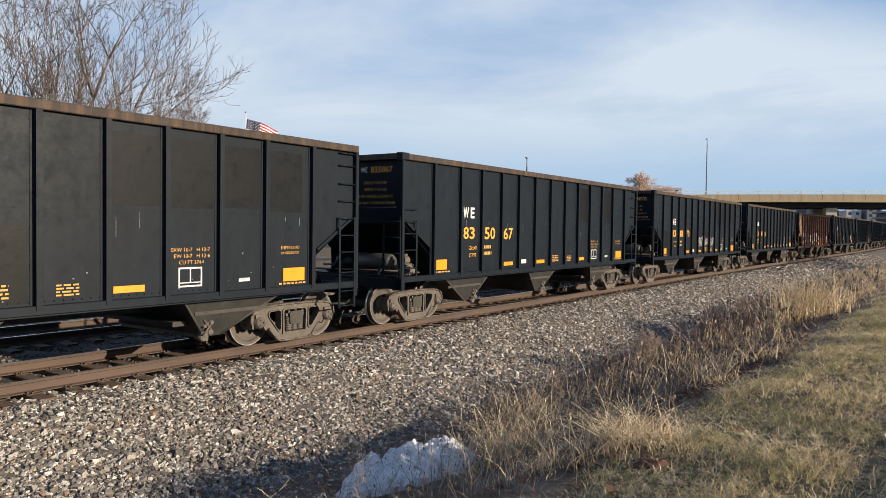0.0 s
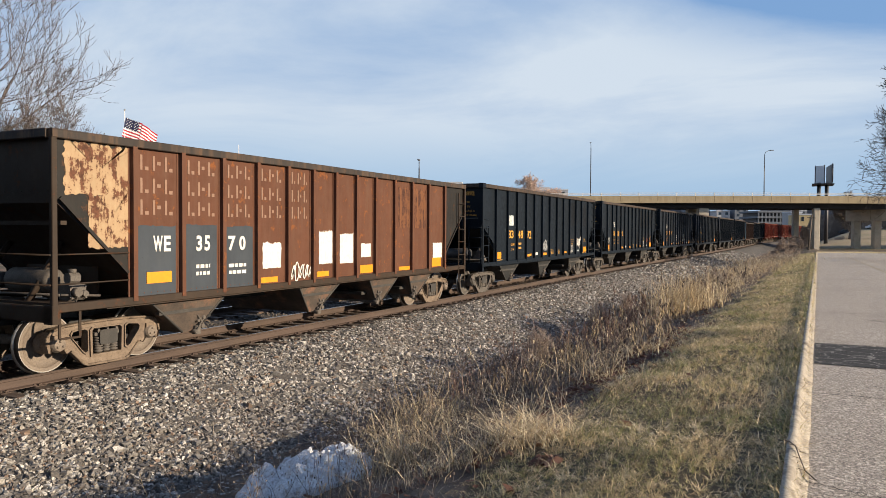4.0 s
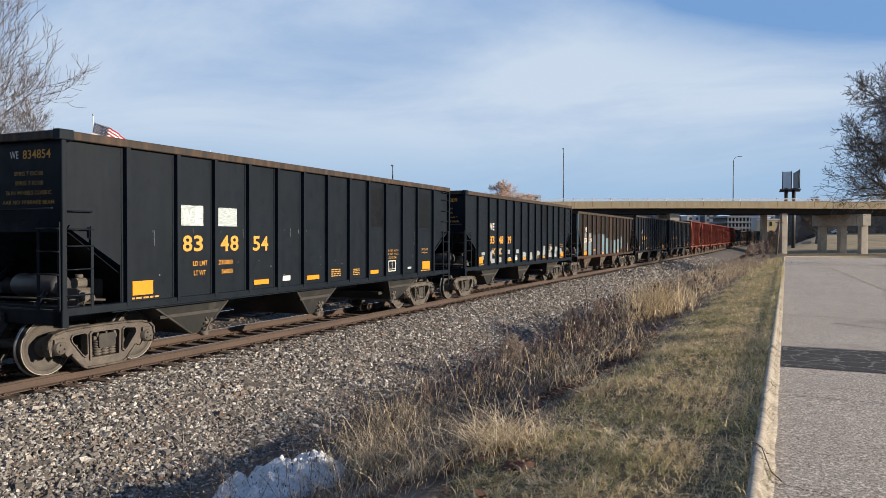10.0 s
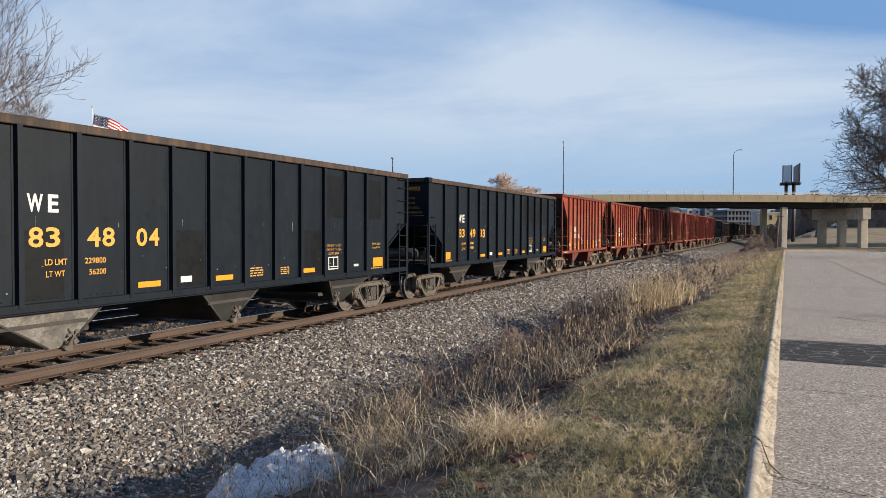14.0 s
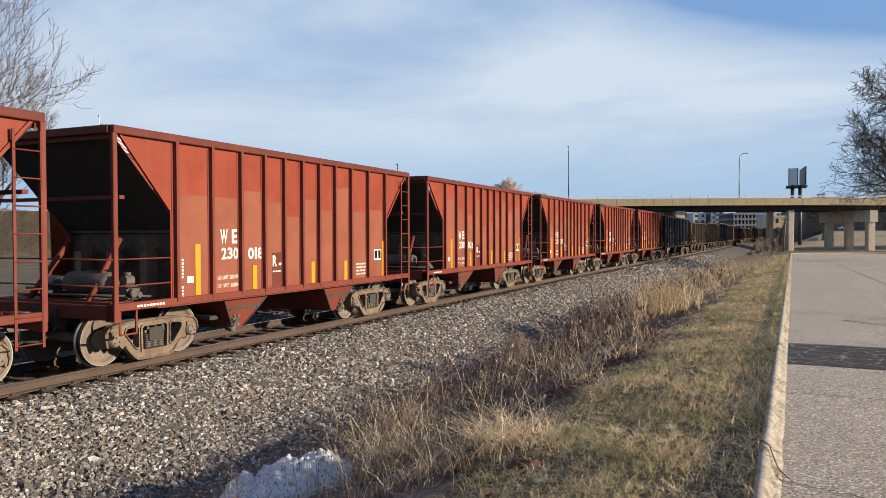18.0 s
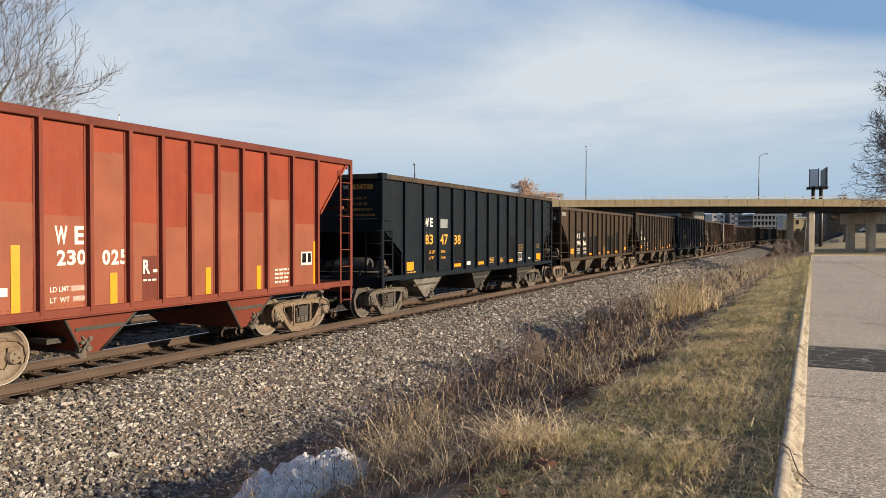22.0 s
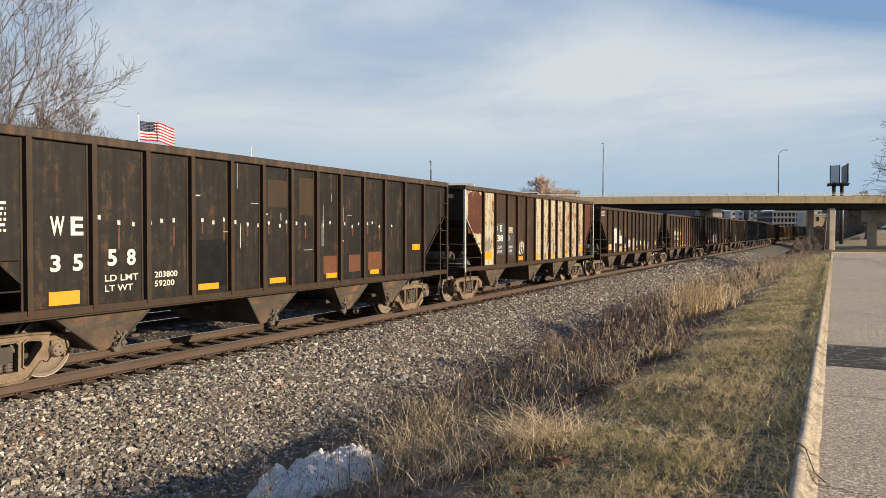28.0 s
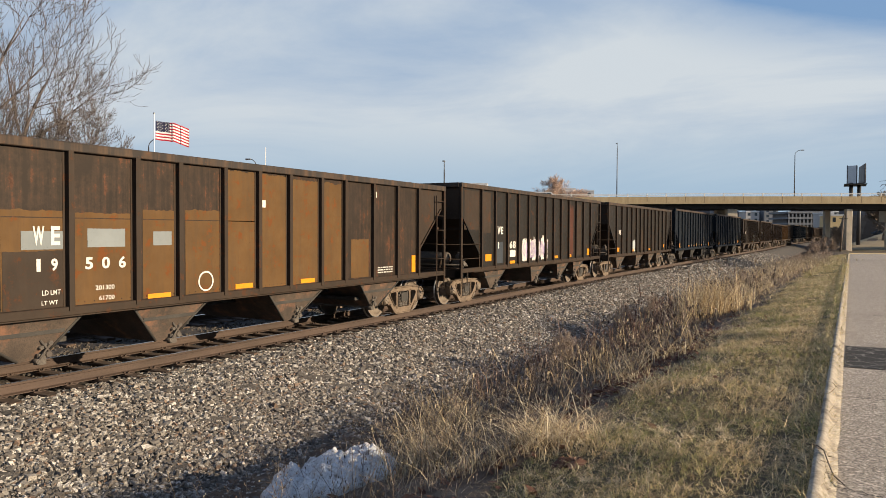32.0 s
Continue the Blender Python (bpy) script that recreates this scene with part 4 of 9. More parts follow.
y, k = -12.0, 0
while y < 108:
    step = 3.05
    part("kerb_stone", kerb_piece(y, y + step, k), M["kerb"], kerb)
    y, k = y + step, k + 1
twig = Shape()
tp = [(-0.20, 6.42, 0.055), (-0.12, 6.30, 0.085), (-0.07, 6.12, 0.098), (-0.035, 5.93, 0.06), (0.0, 5.74, 0.03), (0.07, 5.60, 0.012)]
for (a0, b0, c0), (a1, b1, c1) in zip(tp, tp[1:]):
    z0, z1 = 0.60 - float(road_fall(b0)), 0.60 - float(road_fall(b1))
    twig.tube((float(kerb_x(b0)) + a0, b0, z0 + c0 + 0.006), (float(kerb_x(b1)) + a1, b1, z1 + c1 + 0.006), 0.005, 6, 0, 0.004)
    twig.tube((float(kerb_x(b1)) + a1, b1, z1 + c1 + 0.006), (float(kerb_x(b1)) + a1 - 0.05, b1 - 0.05, z1 + c1 + 0.03), 0.003, 4, 0, 0.0015)
thing("twig", "thin dark dead twig lying across the kerb", "twig", shape=twig, material=M["bark_dark"])
# the kerb that turns across the road's far end, before the bridge
cross = Shape()
for i in range(26):
    x0, x1 = 12.9 + i * 1.5, 12.9 + (i + 1) * 1.5 - 0.02
    yy = 110.5 + 7.5 * math.sin(min(1, i / 11) * 1.571) - max(0, i - 14) * 0.9
    y2 = 110.5 + 7.5 * math.sin(min(1, (i + 1) / 11) * 1.571) - max(0, i - 13) * 0.9
    cross.add([(x0, yy, -0.7), (x1, y2, -0.7), (x1, y2 + 0.4, -0.7), (x0, yy + 0.4, -0.7), (x0, yy, -0.38), (x1, y2, -0.38), (x1, y2 + 0.4, -0.38), (x0, yy + 0.4, -0.38)], [(0, 1, 5, 4), (4, 5, 6, 7), (1, 2, 6, 5), (2, 3, 7, 6), (0, 4, 7, 3)])
part("far_kerb", cross, surface("yellow_worn_kerb", (0.40, 0.33, 0.19), (0.34, 0.30, 0.23), 0.9, 0.9, 0, 20, 0.2, 0.002), kerb, "kerb with worn yellow paint")


# ---- grass, weeds, leaves, snow ----
def blades(name, x, y, h, lean, width, mat, seed, label, category="grass", bend=1.0, segs=2):
    """Thin tapering blades, each bent over to one side."""
    r = np.random.default_rng(seed)
    n = len(x)
    z0 = land(x, y) - 0.01
    az, face = r.uniform(0, 6.283, n), r.uniform(0, 6.283, n)
    dx, dy = np.cos(az), np.sin(az)
    fx, fy = np.cos(face) * width / 2, np.sin(face) * width / 2
    rows, faces = [], []
    for i in range(segs + 1):
        t = i / segs
        off = lean * h * (t ** (1 + bend))
        up = h * (t - 0.35 * np.clip(lean, 0, 1.4) * t ** 2)
        wd = 1 - t * 0.9
        rows.append(np.stack([x + dx * off - fx * wd, y + dy * off - fy * wd, z0 + up], -1))
        rows.append(np.stack([x + dx * off + fx * wd, y + dy * off + fy * wd, z0 + up], -1))
    k = 2 * (segs + 1)
    v = np.stack(rows, 1).reshape(-1, 3)
    base = np.arange(n)[:, None] * k
    faces = np.concatenate([base + np.array([[2 * i, 2 * i + 1, 2 * i + 3, 2 * i + 2]]) for i in range(segs)], 0)
    ob = new(name, raw_mesh(name, v, faces, mat))
    return tagged(ob, label, category, kind="stuff")


def turf(y0, y1, per, r, w0=8.7, w1=11.30):
    n = int((w1 - w0) * (y1 - y0) * per)
    u, y = r.uniform(w0, w1, n), r.uniform(y0, y1, n)
    rim = 9.15 + 0.16 * np.sin(y * 1.1) + 0.10 * np.sin(y * 3.7 + 1)
    keep = r.random(n) < np.clip((u - rim + 0.35) / 0.5, 0.04, 1)
    # bare and thin spots
    keep &= (np.sin(u * 3.1 + y * 1.7) * np.sin(y * 2.3 - u) + 0.5 * np.sin(u * 9.1 - y * 4.0) * np.sin(y * 7.3 + u * 3) + r.normal(0, 0.45, n)) > -0.75
    u, y = u[keep], y[keep]
    return u + kerb_x(y) - KERB_0, y


def clumped(x, y, r, reach=0.035, step=0.11):
    """Draws blades together into small tufts with gaps between."""
    cx, cy = np.round(x / step + 0.5 * np.sin(y * 9)) * step, np.round(y / step + 0.5 * np.sin(x * 7)) * step
    k = r.uniform(0.25, 0.95, len(x))
    return x + (cx - x) * k + r.normal(0, reach * 0.4, len(x)), y + (cy - y) * k + r.normal(0, reach * 0.4, len(x))


r = np.random.default_rng(21)
gxs, gys, ghs, gws = [], [], [], []
for y0, y1, per, hh, ww in ((-10, 3.0, 420, 0.060, 0.016), (3.0, 7, 3600, 0.052, 0.0058), (7, 12, 2300, 0.054, 0.0085), (12, 22, 1500, 0.054, 0.011), (22, 40, 720, 0.056, 0.018), (40, 108, 200, 0.065, 0.036)):
    a, b = turf(y0, y1, per, r)
    if y0 < 12:
        a, b = clumped(a, b, r, 0.04, 0.12)
    gxs.append(a), gys.append(b), ghs.append(hh * r.lognormal(0, 0.42, len(a)) * (1 + 0.35 * np.sin(a * 4.3 + b * 1.1) * np.sin(b * 3.1 - a))), gws.append(np.full(len(a), ww))
gxs, gys, ghs, gws = (np.concatenate(q) for q in (gxs, gys, ghs, gws))
blades("verge_grass", gxs, gys, ghs, r.uniform(0.2, 2.1, len(gxs)), gws, M["grass"], 22, "short half-dead winter grass on the verge")


bx_, by_ = [], []
for y0, y1, per in ((3.0, 8, 1100), (8, 16, 600), (16, 40, 240)):
    a, b = turf(y0, y1, per, r)
    a, b = clumped(a, b, r, 0.03, 0.27)
    bx_.append(a), by_.append(b)
bx_, by_ = np.concatenate(bx_), np.concatenate(by_)
blades("bleached_grass", bx_, by_, 0.062 * r.lognormal(0, 0.35, len(bx_)), r.uniform(0.6, 2.4, len(bx_)), 0.0035 + 0.0008 * by_, M["straw"], 28, "bleached straw-coloured blades among the winter grass")
# longer grass lapping over the kerb's back in ragged tongues
ky_ = r.uniform(2, 60, 15000)
kx_ = kerb_x(ky_) - 0.115 + r.normal(0, 0.030, len(ky_)) - np.abs(r.normal(0, 0.07, len(ky_))) + 0.035 * np.sin(ky_ * 5.1) * np.sin(ky_ * 1.7)
blades("kerb_grass", kx_, ky_, 0.085 * r.lognormal(0, 0.4, len(ky_)), r.uniform(0.3, 2.0, len(ky_)), 0.0032 + 0.0009 * np.abs(ky_), M["grass"], 30, "longer grass lapping over the back of the kerb")


def weed_bank(y0, y1, per, r, c=6.9, w=1.05):
    n = int(per * (y1 - y0))
    y = r.uniform(y0, y1, n)
    u = r.normal(c, w, n)
    ok = (u > 4.75) & (u < 9.0)
    u, y = u[ok], y[ok]
    return u + (kerb_x(y) - KERB_0) * 0.7 + track_x(y) * 0.3, y


# leaf litter and bare soil in the ditch, above the turf
dw, dy_ = np.meshgrid(np.linspace(4.5, 9.2, 26), np.concatenate([np.arange(-4, 40, 0.8), np.arange(40, 130, 4.0)]))
dx_ = dw + (kerb_x(dy_) - KERB_0) * np.clip((dw - 4.5) / 4.5, 0, 1) + track_x(dy_) * (1 - np.clip((dw - 4.5) / 4.5, 0, 1)) + 0.20 * np.sin(dy_ * 1.9) * (dw > 8.9)
di = np.arange(dw.size).reshape(dw.shape)
ditch = new("ditch", raw_mesh("ditch", np.stack([dx_, dy_, land(dx_, dy_) + 0.012 - 0.10 * (dw > 9.1) - 0.08 * (dw < 4.55)], -1).reshape(-1, 3), np.stack([di[:-1, :-1], di[:-1, 1:], di[1:, 1:], di[1:, :-1]], -1).reshape(-1, 4), M["litter"], True))
tagged(ditch, "brown leaf litter and soil in the trackside ditch", "ground", kind="structure")
wx, wy, wh, ww = [], [], [], []
for y0, y1, per, wid in ((-10, 2.5, 160, 0.010), (2.5, 9, 560, 0.0052), (9, 18, 260, 0.0085), (18, 36, 260, 0.012), (36, 70, 300, 0.022), (70, 130, 300, 0.038)):
    a, b = weed_bank(y0, y1, per, r, 7.0, 1.1)
    a, b = clumped(a, b, r, 0.05, 0.42)
    wx.append(a), wy.append(b), wh.append((0.19 if y0 < 18 else 0.24 if y0 < 36 else 0.42) * r.lognormal(0, 0.45, len(a))), ww.append(np.full(len(a), wid))
wx, wy, wh, ww = (np.concatenate(q) for q in (wx, wy, wh, ww))
wl_ = r.uniform(0.6, 2.4, len(wx))
for name, ok, mt in (("dead_weeds", wy < 32, "weed"), ("bleached_weeds", wy >= 32, "weed_pale")):
    blades(name, wx[ok], wy[ok], np.clip(wh[ok], 0.05, 0.9), wl_[ok], ww[ok], M[mt], 23, "dead gray-brown weeds in the trackside ditch" if mt == "weed" else "bleached pale weeds farther along the ditch", "weeds", 0.6, 3)


def ribbon(verts, faces, pts, w0, w1, q):
    """A thin tapering strip along a line of points."""
    o, n, a = len(verts), len(pts), q.uniform(0, 6.283)
    sx, sy = math.cos(a) * 0.5, math.sin(a) * 0.5
    for i, (x, y, z) in enumerate(pts):
        w = w0 + (w1 - w0) * i / (n - 1)
        verts += [(x - sx * w, y - sy * w, z), (x + sx * w, y + sy * w, z)]
    faces += [(o + 2 * i, o + 2 * i + 1, o + 2 * i + 3, o + 2 * i + 2) for i in range(n - 1)]


def stand_of_weeds(name, xy, h, seed, mat, label, twigs=6, heads=0.5, lean=0.55):
    """Dead stalks that fork into side twigs; some are snapped over, some keep dry seed heads."""
    q, verts, faces = random.Random(seed), [], []
    zz = land(xy[:, 0], xy[:, 1])
    for (x, y), z in zip(xy, zz):
        wid = max(0.0030, 0.0011 * y)
        hh, az, ln = h * q.lognormvariate(0, 0.35), q.uniform(0, 6.283), abs(q.gauss(0, lean))
        d = Vector((math.cos(az) * ln, math.sin(az) * ln, 1)).normalized()
        p, line = Vector((x, y, z - 0.02)), []
        snap = q.randint(2, 4) if q.random() < 0.28 else 99
        for i in range(6):
            line.append(p.copy())
            if i == snap:
                d = Vector((math.cos(az), math.sin(az), q.uniform(-0.9, 0.1))).normalized()
            d = (d + Vector((q.uniform(-1, 1), q.uniform(-1, 1), q.uniform(-0.4, 0.3))) * 0.16).normalized()
            p = p + d * hh / 6
            p.z = max(p.z, z + 0.01)
        line.append(p.copy())
        ribbon(verts, faces, line, wid, wid * 0.5, q)
        tips = [line[-1]]
        for k in range(q.randint(twigs // 2, twigs)):
            i = q.randint(2, 5)
            b = Vector((q.uniform(-1, 1), q.uniform(-1, 1), q.uniform(-0.1, 1.0))).normalized()
            l2 = hh * q.uniform(0.10, 0.28)
            m = line[i] + b * l2 * 0.5
            e = m + (b + Vector((0, 0, 0.5))).normalized() * l2 * 0.5
            ribbon(verts, faces, [line[i], m, e], wid * 0.7, wid * 0.35, q)
            tips.append(e)
        for e in tips:
            if q.random() < heads:
                g = max(0.008, 0.0016 * y) * q.uniform(0.7, 1.6)
                for _ in range(2):
                    a = q.uniform(0, 6.283)
                    ribbon(verts, faces, [(e.x, e.y, e.z - g), (e.x + q.uniform(-g, g) * 0.3, e.y, e.z + 0.2 * g), (e.x, e.y, e.z + g)], g * 0.5, g * 1.1, q)
    ob = new(name, raw_mesh(name, verts, faces, mat))
    return tagged(ob, label, "weeds", kind="stuff")


def bank_points(n, y0, y1, d0, d1, seed, knots):
    """Points between two distances from the kerb, gathered into loose stands."""
    q = np.random.default_rng(seed)
    ky, kd = q.uniform(y0, y1, knots), q.uniform(d0, d1, knots)
    pick = q.integers(0, knots, n)
    y, d = ky[pick] + q.normal(0, 0.38, n), kd[pick] + q.normal(0, 0.32, n)
    loose = q.random(n) < 0.3
    y, d = np.where(loose, q.uniform(y0, y1, n), y), np.where(loose, q.uniform(d0, d1, n), d)
    return np.stack([kerb_x(y) - np.clip(d, d0 - 0.2, d1 + 0.2), y], -1)


stand_of_weeds("gray_weeds", bank_points(260, 3.5, 10, 2.5, 6.0, 1, 22), 0.46, 31, M["weed"], "stand of dead forked gray-brown weeds on the bank")
stand_of_weeds("gray_weeds", bank_points(300, 10, 20, 2.9, 6.4, 2, 15), 0.52, 32, M["weed"], "stand of dead forked gray-brown weeds on the bank")
stand_of_weeds("gray_weeds", bank_points(240, 20, 42, 3.2, 6.6, 3, 18), 0.58, 33, M["weed"], "stand of dead forked gray-brown weeds on the bank")
stand_of_weeds("pale_weeds", bank_points(130, 3.5, 10, 2.3, 5.6, 4, 14), 0.50, 34, M["straw"], "pale straw-coloured dead stalks standing in the weeds", 3, 0.35, 0.5)
stand_of_weeds("pale_weeds", bank_points(170, 10, 22, 2.5, 5.4, 5, 14), 0.52, 35, M["straw"], "pale straw-coloured dead stalks standing in the weeds", 3, 0.35, 0.45)
stand_of_weeds("pale_weeds", bank_points(90, 24, 50, 2.6, 6.0, 6, 12), 0.62, 36, M["weed_pale"], "pale straw-coloured dead stalks standing in the weeds", 3, 0.4, 0.4)
stand_of_weeds("red_scrub", bank_points(330, 11, 34, 3.6, 6.2, 7, 16), 0.62, 37, M["scrub"], "thin reddish-brown scrub stems in the ditch", 9, 0.1, 0.5)


def tuft(name, cx, cy, n, rad, h, lean, width, mat, seed, label):
    q = np.random.default_rng(seed)
    x, y = q.normal(cx, rad, n), q.normal(cy, rad, n)
    return blades(name, x, y, h * q.lognormal(0, 0.3, n), q.uniform(*lean, n), np.full(n, width), mat, seed, label, "dry grass", 0.9, 4)


for k, (cx, cy, n, rad, h, lean) in enumerate(((9.10, 6.55, 700, 0.19, 0.40, (0.7, 2.1)), (8.75, 6.9, 260, 0.15, 0.42, (0.6, 1.9)), (8.45, 6.1, 300, 0.20, 0.42, (0.4, 1.7)), (7.4, 7.05, 380, 0.20, 0.58, (0.3, 1.5)), (7.0, 8.0, 200, 0.22, 0.60, (0.2, 1.4)), (6.1, 10.2, 260, 0.24, 0.66, (0.2, 1.3)), (9.35, 9.1, 130, 0.14, 0.26, (0.8, 2.0)), (8.7, 10.6, 150, 0.20, 0.36, (0.6, 1.8)), (8.95, 13.2, 200, 0.24, 0.40, (0.5, 1.8)), (8.3, 12.3, 140, 0.25, 0.50, (0.3, 1.5)), (7.4, 13.5, 140, 0.3, 0.62, (0.1, 1.2)),
                                               (7.75, 22.4, 420, 0.28, 0.98, (0.0, 0.8)), (8.15, 23.4, 380, 0.30, 1.0, (0.0, 0.8)), (8.35, 25.2, 260, 0.34, 0.80, (0.0, 0.9)), (8.3, 30.5, 260, 0.5, 0.52, (0.3, 1.7)), (8.0, 36.0, 340, 0.6, 0.60, (0.3, 1.6)), (7.6, 44.0, 480, 0.8, 0.68, (0.3, 1.5)), (7.6, 50.0, 480, 1.0, 0.70, (0.3, 1.5)), (8.0, 60.0, 480, 1.2, 0.72, (0.3, 1.5)), (8.3, 74.0, 480, 1.5, 0.75, (0.3, 1.4)))):
    tuft("dry_grass_tuft", cx, cy, int(n * (0.62 if cy < 16 else 1.0)), rad * 1.15, h, lean, 0.0036 + 0.0007 * cy, M["straw"], 100 + k, "tuft of long straw-coloured dead grass on the bank" if cy < 16 else "upright clump of tall straw-coloured grass on the bank")
tall = [(7.1, 5.0), (7.6, 7.1), (7.0, 8.8), (7.3, 9.3), (6.9, 10.2), (7.5, 10.0), (6.8, 12.0), (7.1, 13.0), (6.6, 14.2), (7.2, 15.3), (6.3, 7.2), (6.5, 9.7)]


def weed_plant(seed, h):
    q = random.Random(seed)
    sh = Shape()
    for _ in range(3):
        p, d = Vector((0, 0, -0.03)), Vector((q.uniform(-0.25, 0.25), q.uniform(-0.25, 0.25), 1)).normalized()
        ln = h * q.uniform(0.6, 1.1)
        for i in range(6):
            e = p + d * ln / 6
            sh.tube(p, e, 0.004 * (1 - i / 8), 4, 0, 0.004 * (1 - (i + 1) / 8))
            if i > 1:
                for _ in range(2):
                    b = Vector((q.uniform(-1, 1), q.uniform(-1, 1), q.uniform(0.2, 1))).normalized() * ln * 0.16
                    sh.tube(e, e + b, 0.0025, 3, 0, 0.001)
                    sh.lathe([(-0.006, 0.001), (0.0, 0.009), (0.012, 0.001)], 5, 0, 2, centre=tuple(e + b))
            p, d = e, (d + Vector((q.uniform(-0.2, 0.2), q.uniform(-0.2, 0.2), 0))).normalized()
    return sh


for k, (x, y) in enumerate(tall):
    thing("weed_plant", "tall dead weed with dry seed heads on the bank", "weed", "weeds on the bank", at=pose(x, y, float(land(x, y))), shape=weed_plant(300 + k, random.Random(k).uniform(0.6, 1.05)), material=M["weed"])

lx, ly = np.concatenate([r.normal(8.65, 0.25, 420), r.normal(8.9, 0.28, 420), r.normal(8.75, 0.25, 420), r.normal(7.9, 0.8, 260)]), np.concatenate([r.normal(10.6, 0.8, 420), r.normal(13.6, 1.6, 420), r.uniform(4, 26, 420), r.uniform(4, 20, 260)])
nx_, ny_ = r.normal(9.5, 0.07, 26), r.normal(5.85, 0.07, 26)
lx, ly = np.concatenate([lx, nx_]), np.concatenate([ly, ny_])
ln = len(lx)
la, lt = r.uniform(0, 6.283, ln), r.uniform(-0.7, 0.7, (ln, 2))
lq = np.array([(-0.5, 0), (0, -0.3), (0.55, 0), (0, 0.32)])
lsz = r.uniform(0.06, 0.13, ln)
ex, ey = lq[None, :, 0] * lsz[:, None], lq[None, :, 1] * lsz[:, None]
lv = np.stack([lx[:, None] + ex * np.cos(la)[:, None] - ey * np.sin(la)[:, None], ly[:, None] + ex * np.sin(la)[:, None] + ey * np.cos(la)[:, None], land(lx, ly)[:, None] + 0.035 + ex * lt[:, :1] + ey * lt[:, 1:]], -1)
leaves = new("fallen_leaves", raw_mesh("fallen_leaves", lv.reshape(-1, 3), np.arange(ln * 4).reshape(-1, 4), M["leaf"]))
tagged(leaves, "curled reddish-brown dead leaves on the bank", "leaves", kind="stuff")


def snow_heap(name, cx, cy, rx, ry_, h, seed, label):
    n = 84
    a, b = np.meshgrid(np.linspace(-1.25, 1.25, n), np.linspace(-1.25, 1.25, n))
    off = seed * 7.3
    z = np.zeros_like(a)
    for i in range(n):
        for j in range(n):
            p = Vector((a[i, j] * 1.6 + off, b[i, j] * 1.6, 0))
            d = math.hypot(a[i, j], b[i, j]) + 0.34 * noise.noise(p) + 0.12 * noise.noise(p * 3.1)
            dome = max(0, 1 - d ** 2) ** 0.55
            lump = abs(noise.noise(p * 2.1 + Vector((3, 1, 0))))
            z[i, j] = h * dome * (0.70 + 0.55 * noise.noise(p * 0.9) + 0.75 * lump) + 0.055 * abs(noise.noise(p * 4.7)) + 0.035 * abs(noise.noise(p * 9)) + 0.016 * noise.noise(p * 22) - (0.16 if d > 0.96 else 0.03)
    x, y = cx + a * rx, cy + b * ry_
    idx = np.arange(n * n).reshape(n, n)
    ob = new(name, raw_mesh(name, np.stack([x, y, land(x, y) + z], -1).reshape(-1, 3), np.stack([idx[:-1, :-1], idx[:-1, 1:], idx[1:, 1:], idx[1:, :-1]], -1).reshape(-1, 4), M["snow"], False))
    return tagged(ob, label, "snow", kind="")


snow_heap("snow_patch", 6.33, 6.85, 0.70, 0.95, 0.36, 1, "old dirty heap of melting snow in the ditch")
ball = Shape().lathe([(-0.10, 0.004), (-0.085, 0.06), (-0.03, 0.10), (0.03, 0.10), (0.08, 0.07), (0.10, 0.03), (0.13, 0.025), (0.15, 0.04), (0.152, 0.004)], 14, 0, 2)
thing("plastic_bag", "knotted white plastic bag among the weeds", "bag", at=pose(5.75, 16.1, float(land(5.75, 16.1)) + 0.10, 14, 8, 0), shape=ball, material=plain("dull_white_plastic", (0.45, 0.45, 0.50), 0.4))


# ---- road bridge over the track ----
BR_A = radians(24.1)
br_m = pose(4.69, 150.5, 0, 0, 0, 24.1)   # local x along the bridge, y away, z from rail height
bridge = thing("road_bridge", "buff concrete road bridge on dark steel girders and round-capped piers", "bridge", at=br_m)
DECK = lambda x: 8.15 - 0.00012 * (x - 4) ** 2


def deck_sweep(section, x0, x1, step=6.0):
    sh, n, rows = Shape(), len(section), []
    k = int((x1 - x0) / step)
    for i in range(k + 1):
        x = x0 + (x1 - x0) * i / k
        for a, b in section:
            rows.append((x, a, DECK(x) + b))
    sh.add(rows, [(i * n + j, i * n + (j + 1) % n, (i + 1) * n + (j + 1) % n, (i + 1) * n + j) for i in range(k) for j in range(n)])
    return sh


part("deck", deck_sweep([(-0.2, -0.35), (11.2, -0.35), (11.2, 0.0), (-0.2, 0.0)], -130, 130), M["bridge"], bridge)
for y0, lab in ((-0.35, "near"), (11.0, "far")):
    part("parapet", deck_sweep([(y0, -0.50), (y0 + 0.35, -0.50), (y0 + 0.35, 0.80), (y0, 0.80)], -130, 130), M["bridge"], bridge, "weather-stained buff concrete parapet")
for y0 in (1.4, 4.2, 7.0, 9.8):
    part("girder", deck_sweep([(y0, -1.55), (y0 + 0.45, -1.55), (y0 + 0.45, -1.50), (y0 + 0.25, -1.47), (y0 + 0.25, -0.36), (y0 + 0.20, -0.36), (y0 + 0.20, -1.47), (y0, -1.50)], -60, 130), M["girder"], bridge, "brown steel girder, coloured darker for the deck's shade")
part("drip_edge", deck_sweep([(-0.42, -0.56), (-0.05, -0.56), (-0.05, -0.50), (-0.42, -0.50)], -130, 130), M["bridge"], bridge)
for k in range(50):
    x = -62 + k * 3.5
    part("joint", Shape().box(x - 0.05, x + 0.05, -0.356, -0.345, DECK(x) - 0.20 - 0.25 * (k % 2), DECK(x) + 0.79), M["bridge_stain"], bridge)
